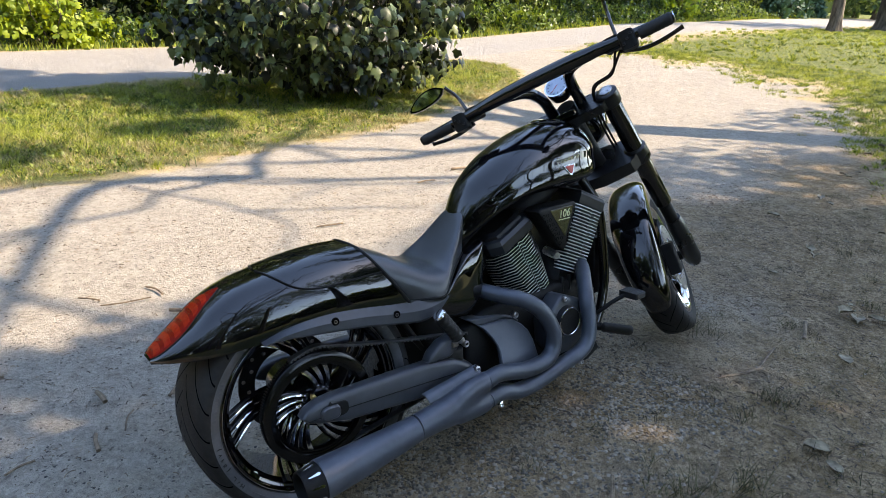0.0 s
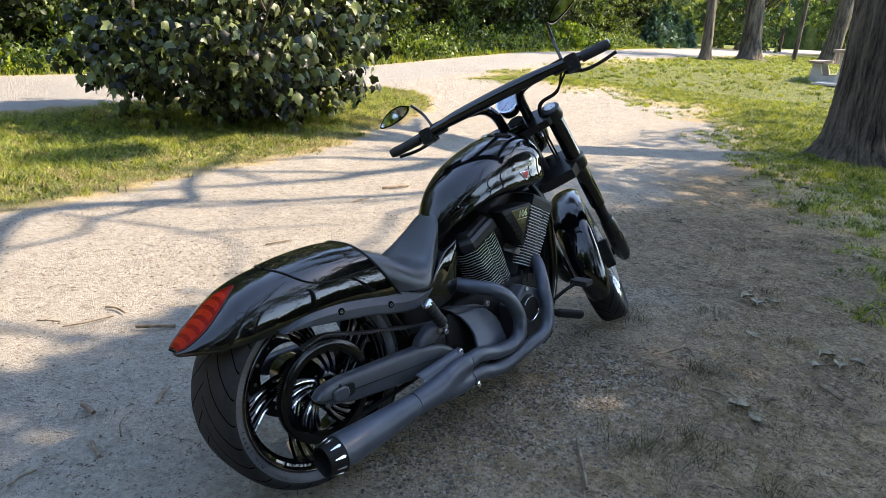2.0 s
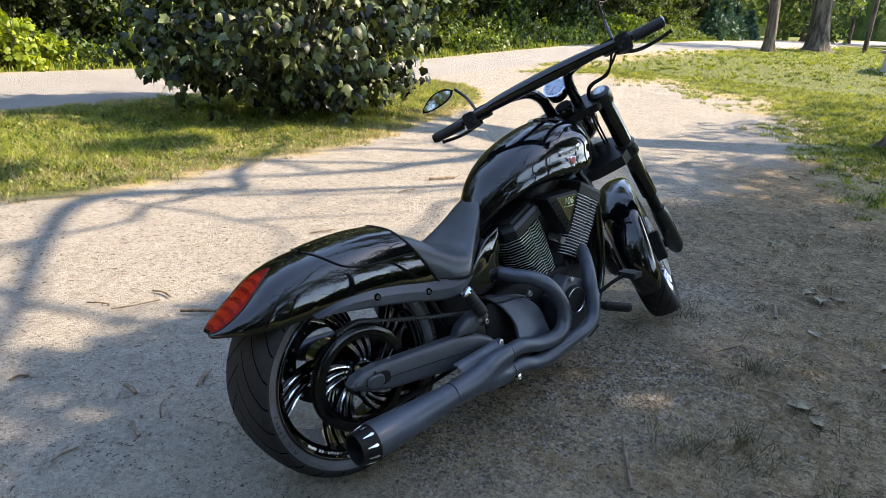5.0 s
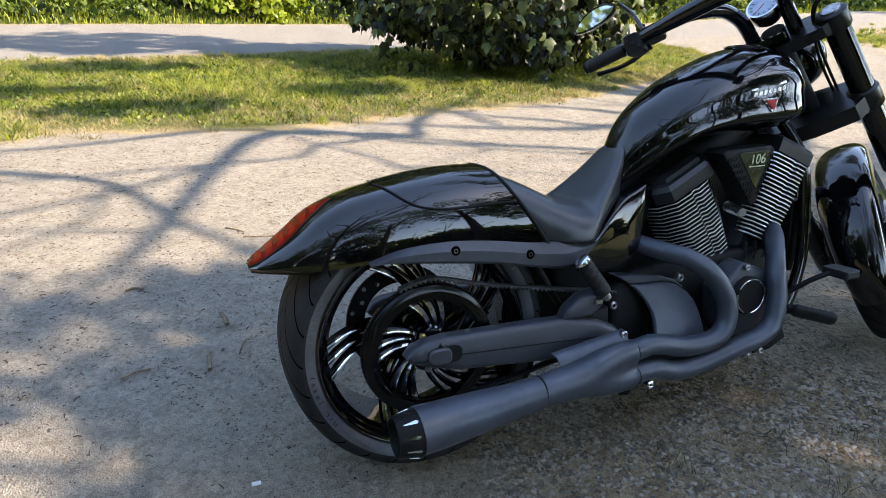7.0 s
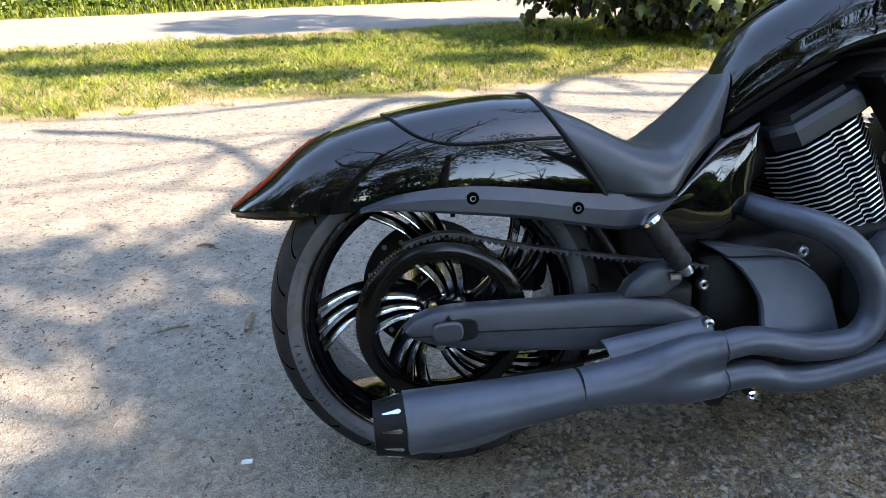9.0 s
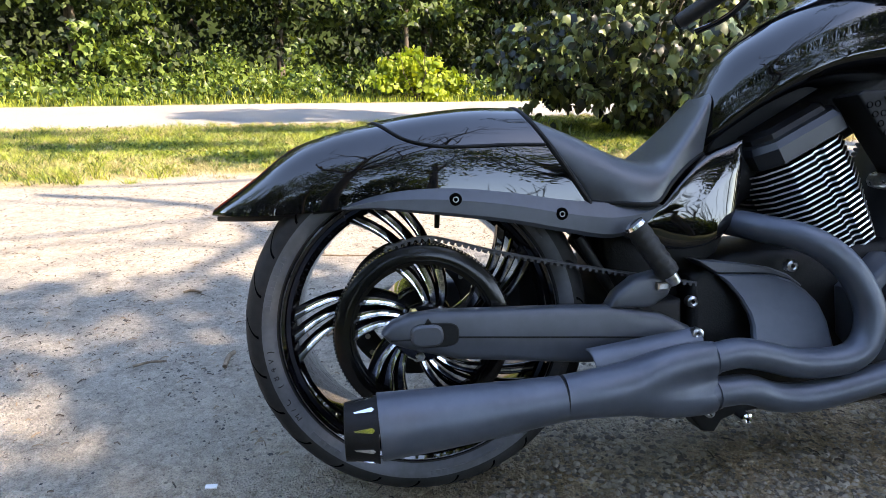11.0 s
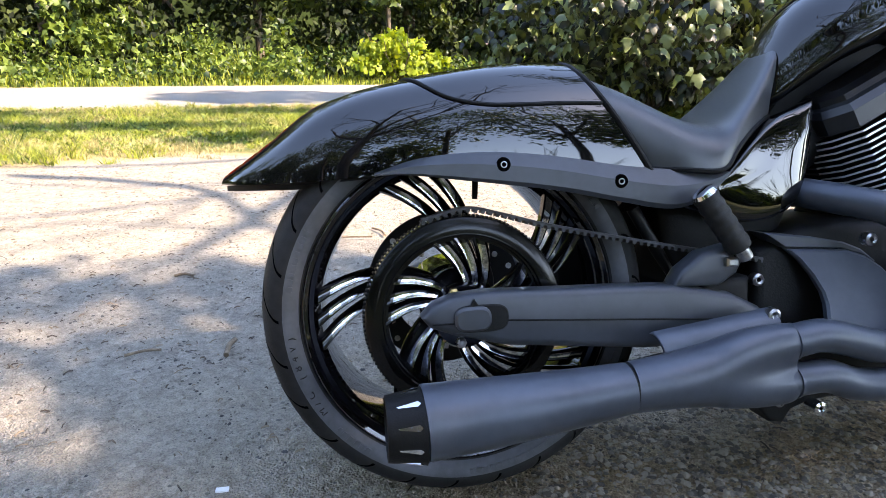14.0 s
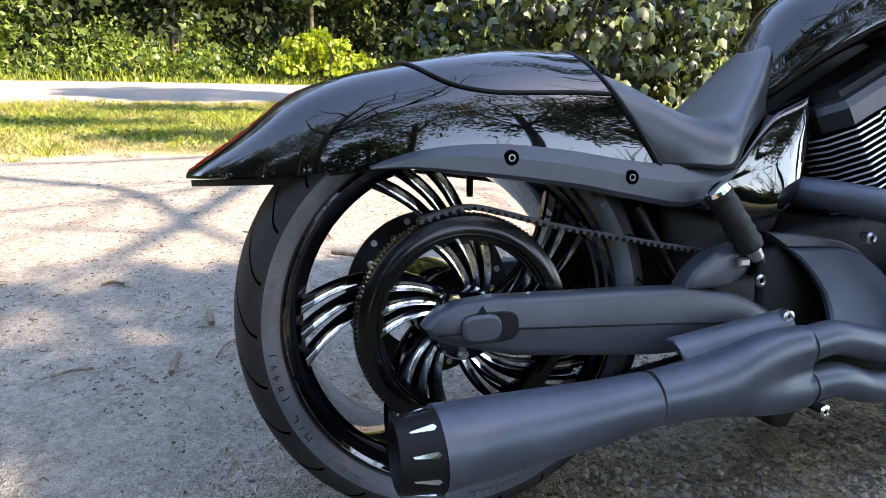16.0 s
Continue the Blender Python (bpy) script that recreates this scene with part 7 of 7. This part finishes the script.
# ---- stones, litter and weeds on the ground ----
ROCK = np.array([(1, 0, 0.1), (0.3, 0.9, 0), (-0.8, 0.6, 0.15), (-0.9, -0.5, 0), (0.25, -0.95, 0.1), (0.35, 0.1, 0.75), (-0.35, 0.05, 0.7)])
ROCK_T = np.array([(0, 1, 5), (1, 2, 6), (1, 6, 5), (2, 3, 6), (3, 4, 6), (4, 5, 6), (4, 0, 5)])


def stones(name, label, x, y, size, material=None):
    n = len(x)
    a = rng.uniform(0, 2 * np.pi, n)
    t = ROCK[None] * rng.uniform(0.6, 1.3, (n, 7, 3)) * size[:, None, None]
    t[:, :, 2] *= rng.uniform(0.5, 1.0, n)[:, None]
    c, s = np.cos(a)[:, None], np.sin(a)[:, None]
    v = np.stack([t[..., 0] * c - t[..., 1] * s + x[:, None], t[..., 0] * s + t[..., 1] * c + y[:, None], t[..., 2] - size[:, None] * 0.15 + ground_relief(x, y)[:, None]], -1)
    f = (np.arange(n)[:, None, None] * 7 + ROCK_T[None]).reshape(-1, 3)
    tagged(new(name, fast_mesh(name, v.reshape(-1, 3), f, material or M_STONE)), label, "stones", kind="stuff")


n = 6000
along = rng.uniform(0, 1, n)
off = rng.normal(0, 0.19, n)
stones("gravel", "coarse loose grey gravel under the engine", 0.15 + 1.35 * along + off * 0.2, 0.05 - 0.30 * along + off - 0.04, rng.uniform(0.0035, 0.0105, n))
n = 95000
x, y = rng.uniform(-2.2, 4.0, n), rng.uniform(-1.6, 3.4, n)
k = rng.uniform(0, 1, n) < np.clip(0.45 + 0.6 * wobble(x, y, 1.7), 0.08, 1)
stones("gravel", "fine gravel and grit on the lane", x[k], y[k], rng.uniform(0.0012, 0.0062, int(k.sum())) * rng.uniform(0.4, 1, int(k.sum())))
n = 16000
x, y = rng.uniform(-1.6, 3.2, n), rng.uniform(-1.4, 2.2, n)
k = rng.uniform(0, 1, n) < np.clip(0.35 + 0.7 * wobble(y, x, 1.1), 0.05, 1)
stones("gravel", "scattered small stones on the packed ground", x[k], y[k], rng.uniform(0.002, 0.0065, int(k.sum())))
n = 26000
x, y = rng.uniform(-2.4, 3.6, n), rng.uniform(-1.4, 3.4, n)
k = rng.uniform(0, 1, n) < np.clip(0.40 + 0.8 * wobble(x * 1.2, y, 1.9), 0.04, 1)
stones("gravel", "dark pebbles pressed into the packed ground", x[k], y[k], rng.uniform(0.0022, 0.0085, int(k.sum())) * rng.uniform(0.5, 1, int(k.sum())), M_PEBBLE)
n = 5000
x, y = rng.uniform(-5, 9, n), rng.uniform(1.5, 4.2, n)
stones("gravel", "small stones further along the lane", x, y, rng.uniform(0.003, 0.008, n))


def litter(name, label, count, box, size, material):
    """Bits of bark, stalk and leaf lying flat."""
    x, y = rng.uniform(box[0], box[1], count), rng.uniform(box[2], box[3], count)
    k = rng.uniform(0, 1, count) < np.clip(0.5 + 0.6 * wobble(y, x, 1.6), 0.1, 1)
    x, y = x[k], y[k]
    n = len(x)
    a, ln, w = rng.uniform(0, 2 * np.pi, n), rng.uniform(*size, n), rng.uniform(0.0008, 0.0022, n)
    d, s = np.stack([np.cos(a), np.sin(a), 0 * a], -1) * ln[:, None], np.stack([-np.sin(a), np.cos(a), 0 * a], -1) * w[:, None]
    p = np.stack([x, y, ground_relief(x, y) + 0.001], -1)
    h = np.array([0, 0, 1.0]) * w[:, None] * 1.6
    m = p + d * 0.5 + s * 0.6 + h * 1.1
    v = np.stack([p - s, p + s, p + h, m - s, m + s, m + h, p + d - s, p + d + s, p + d + h], 1)
    f = np.array([(0, 2, 5), (0, 5, 3), (2, 1, 4), (2, 4, 5), (3, 5, 8), (3, 8, 6), (5, 4, 7), (5, 7, 8)])
    tagged(new(name, fast_mesh(name, v.reshape(-1, 3), (np.arange(n)[:, None, None] * 9 + f[None]).reshape(-1, 3), material)), label, "litter", kind="stuff")


litter("litter", "scattered bark and stalk bits on the lane", 15000, (-2.2, 4.2, -1.6, 3.4), (0.004, 0.026), M_DRYTWIG)
litter("litter", "dry stalks under the large tree", 5500, (0.9, 4.5, -2.0, 0.6), (0.012, 0.06), M_TWIG)


def twig(points, radius, label="dry twig lying on the gravel"):
    z = radius * 0.6
    s = Shape().tube(curve_through([(a, b, z + c) for a, b, c in points], 5), radius, 7)
    return thing("twig", s, M_TWIG, label, "twig", "twigs on the ground")


twig([(2.421, -0.332, 0), (2.338, -0.37, 0.004), (2.245, -0.408, 0)], 0.009, "short thick dry stick on bare soil")
twig([(1.936, -0.988, 0), (1.906, -1.039, 0.004), (1.875, -1.09, 0)], 0.010, "short pale stick among dry leaves")
twig([(1.504, -0.642, 0), (1.514, -0.691, 0.005), (1.524, -0.741, 0)], 0.004)
fork = Shape().tube(curve_through([(1.60, -0.36, 0.005), (1.72, -0.41, 0.012), (1.83, -0.43, 0.010)], 5), 0.006, 7)
fork.tube(curve_through([(1.80, -0.425, 0.009), (1.92, -0.40, 0.012), (2.04, -0.375, 0.006)], 5), 0.0055, 7)
fork.tube(curve_through([(1.80, -0.428, 0.008), (1.79, -0.47, 0.010), (1.75, -0.50, 0.005)], 5), 0.004, 7)
thing("twig", fork, M_TWIG, "forked pale twig on bare soil", "twig", "twigs on the ground")
twig([(0.793, -0.485, 0), (0.7, -0.558, 0.004), (0.587, -0.651, 0)], 0.007, "long dry stalk on the grey soil")
twig([(0.999, -0.688, 0), (1.071, -0.676, 0.006), (1.143, -0.643, 0)], 0.005)
twig([(1.05, 1.99, 0), (1.134, 1.968, 0.004), (1.218, 1.968, 0)], 0.005)
twig([(2.152, 2.468, 0), (2.226, 2.473, 0.004), (2.31, 2.468, 0)], 0.006)
twig([(2.625, 2.657, 0), (2.73, 2.619, 0.006), (2.856, 2.583, 0)], 0.010)
twig([(-0.721, 0.562, 0), (-0.68, 0.578, 0.003), (-0.639, 0.585, 0)], 0.004)
twig([(-0.724, 1.153, 0), (-0.693, 1.161, 0.003), (-0.662, 1.146, 0)], 0.005)
twig([(-0.381, 0.588, 0), (-0.36, 0.648, 0.004), (-0.33, 0.689, 0)], 0.003)

twig([(-0.252, 1.565, 0), (-0.158, 1.533, 0.004), (-0.042, 1.535, 0)], 0.0035, "long thin twig on the pale gravel")
twig([(-0.011, 1.358, 0), (0.053, 1.301, 0.006), (0.126, 1.256, 0)], 0.009, "dark strip of bark on the gravel")
twig([(-0.41, 0.861, 0), (-0.404, 0.823, 0.006), (-0.399, 0.784, 0)], 0.009, "short piece of brown bark on the gravel")
twig([(-0.464, 0.615, 0), (-0.472, 0.57, 0.006), (-0.474, 0.525, 0)], 0.007, "short piece of brown bark on the gravel")
twig([(-0.206, 0.703, 0), (-0.17, 0.74, 0.005), (-0.134, 0.776, 0)], 0.006)
twig([(-0.032, 1.659, 0), (0, 1.605, 0.004), (0.011, 1.539, 0)], 0.005)
twig([(-0.315, 1.695, 0), (-0.278, 1.659, 0.003), (-0.242, 1.622, 0)], 0.004)

litter("litter", "dark bark crumbs and stalks on the bare soil", 14000, (0.5, 4.6, -2.2, 1.3), (0.006, 0.030), M_DRYTWIG)
litter("litter", "pale dry straw bits on the bare soil", 5000, (0.5, 5.5, -2.2, 1.2), (0.010, 0.034), M_TWIG)


def fallen_leaf(x, y, size, turn, curl, label):
    rows, cols, rings = 9, 7, []
    for k in range(rows):
        t = k / (rows - 1)
        w = math.sin(math.pi * min(0.97, 0.06 + t * 0.94)) ** 0.8 * 0.36 * (1 + 0.15 * math.sin(9 * t))
        ring = []
        for j in range(cols):
            u = 2 * j / (cols - 1) - 1
            z = curl * (u * u * 0.35 + 0.25 * math.sin(2.6 * t) - 0.05 * math.cos(7 * t + 3 * u)) + 0.06
            ring.append((size * u * w, size * (t - 0.5), size * z))
        rings.append(ring)
    s = Shape().loft(rings, False, False)
    o = len(s.v)
    s.v += [v - Vector((0, 0, 0.0012)) for v in s.v]
    s.f += [tuple(reversed([i + o for i in f])) for f in list(s.f)]
    s.i = [0] * len(s.f)
    thing("fallen_leaf", s, M_DRYLEAF, label, "leaf", "fallen leaves", at=pose(x, y, 0, 0, 0, turn))


for x, y, size, turn, curl in ((1.49, -0.80, 0.085, 40, 0.35), (1.44, -0.88, 0.06, -15, 0.3)):
    fallen_leaf(x, y, size, turn, curl, "pale grey-green fallen leaf on bare soil")
for x, y, size, turn, curl in ((2.70, -0.40, 0.16, 75, 0.7), (2.66, -0.47, 0.15, 110, 0.6), (2.76, -0.52, 0.12, 20, 0.5), (2.26, -0.93, 0.15, 60, 0.8), (2.20, -1.0, 0.13, 100, 0.7), (2.32, -1.05, 0.12, 150, 0.5), (3.93, 0.59, 0.13, 30, 0.5), (2.12, -0.92, 0.10, 80, 0.6), (2.22, -0.60, 0.12, 130, 0.3)):
    fallen_leaf(x, y, size * 0.62, turn, curl * 0.7, "curled brown fallen leaf on bare soil")
for k in range(46):
    x = random.uniform(2.2, 7.5)
    fallen_leaf(x, random.uniform(-1.6, 0.4) + (x - 3) * 0.25, random.uniform(0.04, 0.09), random.uniform(0, 360), random.uniform(0.2, 0.7), "small dry fallen leaf under the large tree")


def weed(x, y, count, height):
    n = count
    r = rng.normal(0, 0.035, (n, 2))
    pos = np.stack([x + r[:, 0], y + r[:, 1], np.full(n, -0.004)], -1)
    v, f = blades(pos, rng.uniform(0.5, 1.1, n) * height, rng.uniform(0.0015, 0.003, n), rng.uniform(0.5, 1.5, n))
    tagged(new("grass_tuft", fast_mesh("grass_tuft", v, f, M_WEED)), "small dark tuft of wiry grass on bare soil", "grass tuft", "tufts on the bare soil", "stuff")


for x, y, n, h in ((1.64, -0.58, 90, 0.075), (1.12, -0.75, 80, 0.09), (0.93, -0.68, 80, 0.085), (1.0, -0.84, 60, 0.07), (0.86, -0.62, 40, 0.06), (1.04, -1.1, 70, 0.08), (1.86, -0.10, 60, 0.10), (1.92, -0.14, 50, 0.09), (2.3, -0.3, 40, 0.05), (0.62, -0.28, 50, 0.035), (0.95, -0.30, 40, 0.03)):
    weed(x, y, n, h)
for k in range(46):
    x = random.uniform(0.7, 4.6)
    weed(x, random.uniform(-1.7, -0.35) + (x - 1) * 0.22, random.randint(14, 40), random.uniform(0.02, 0.06))
thing("paper_scrap", Shape().box((-0.41, 0.0, 0.001), (0.022, 0.012, 0.004), 0.001), M_SIGN_BAR, "small white paper scrap on the gravel", "paper scrap")
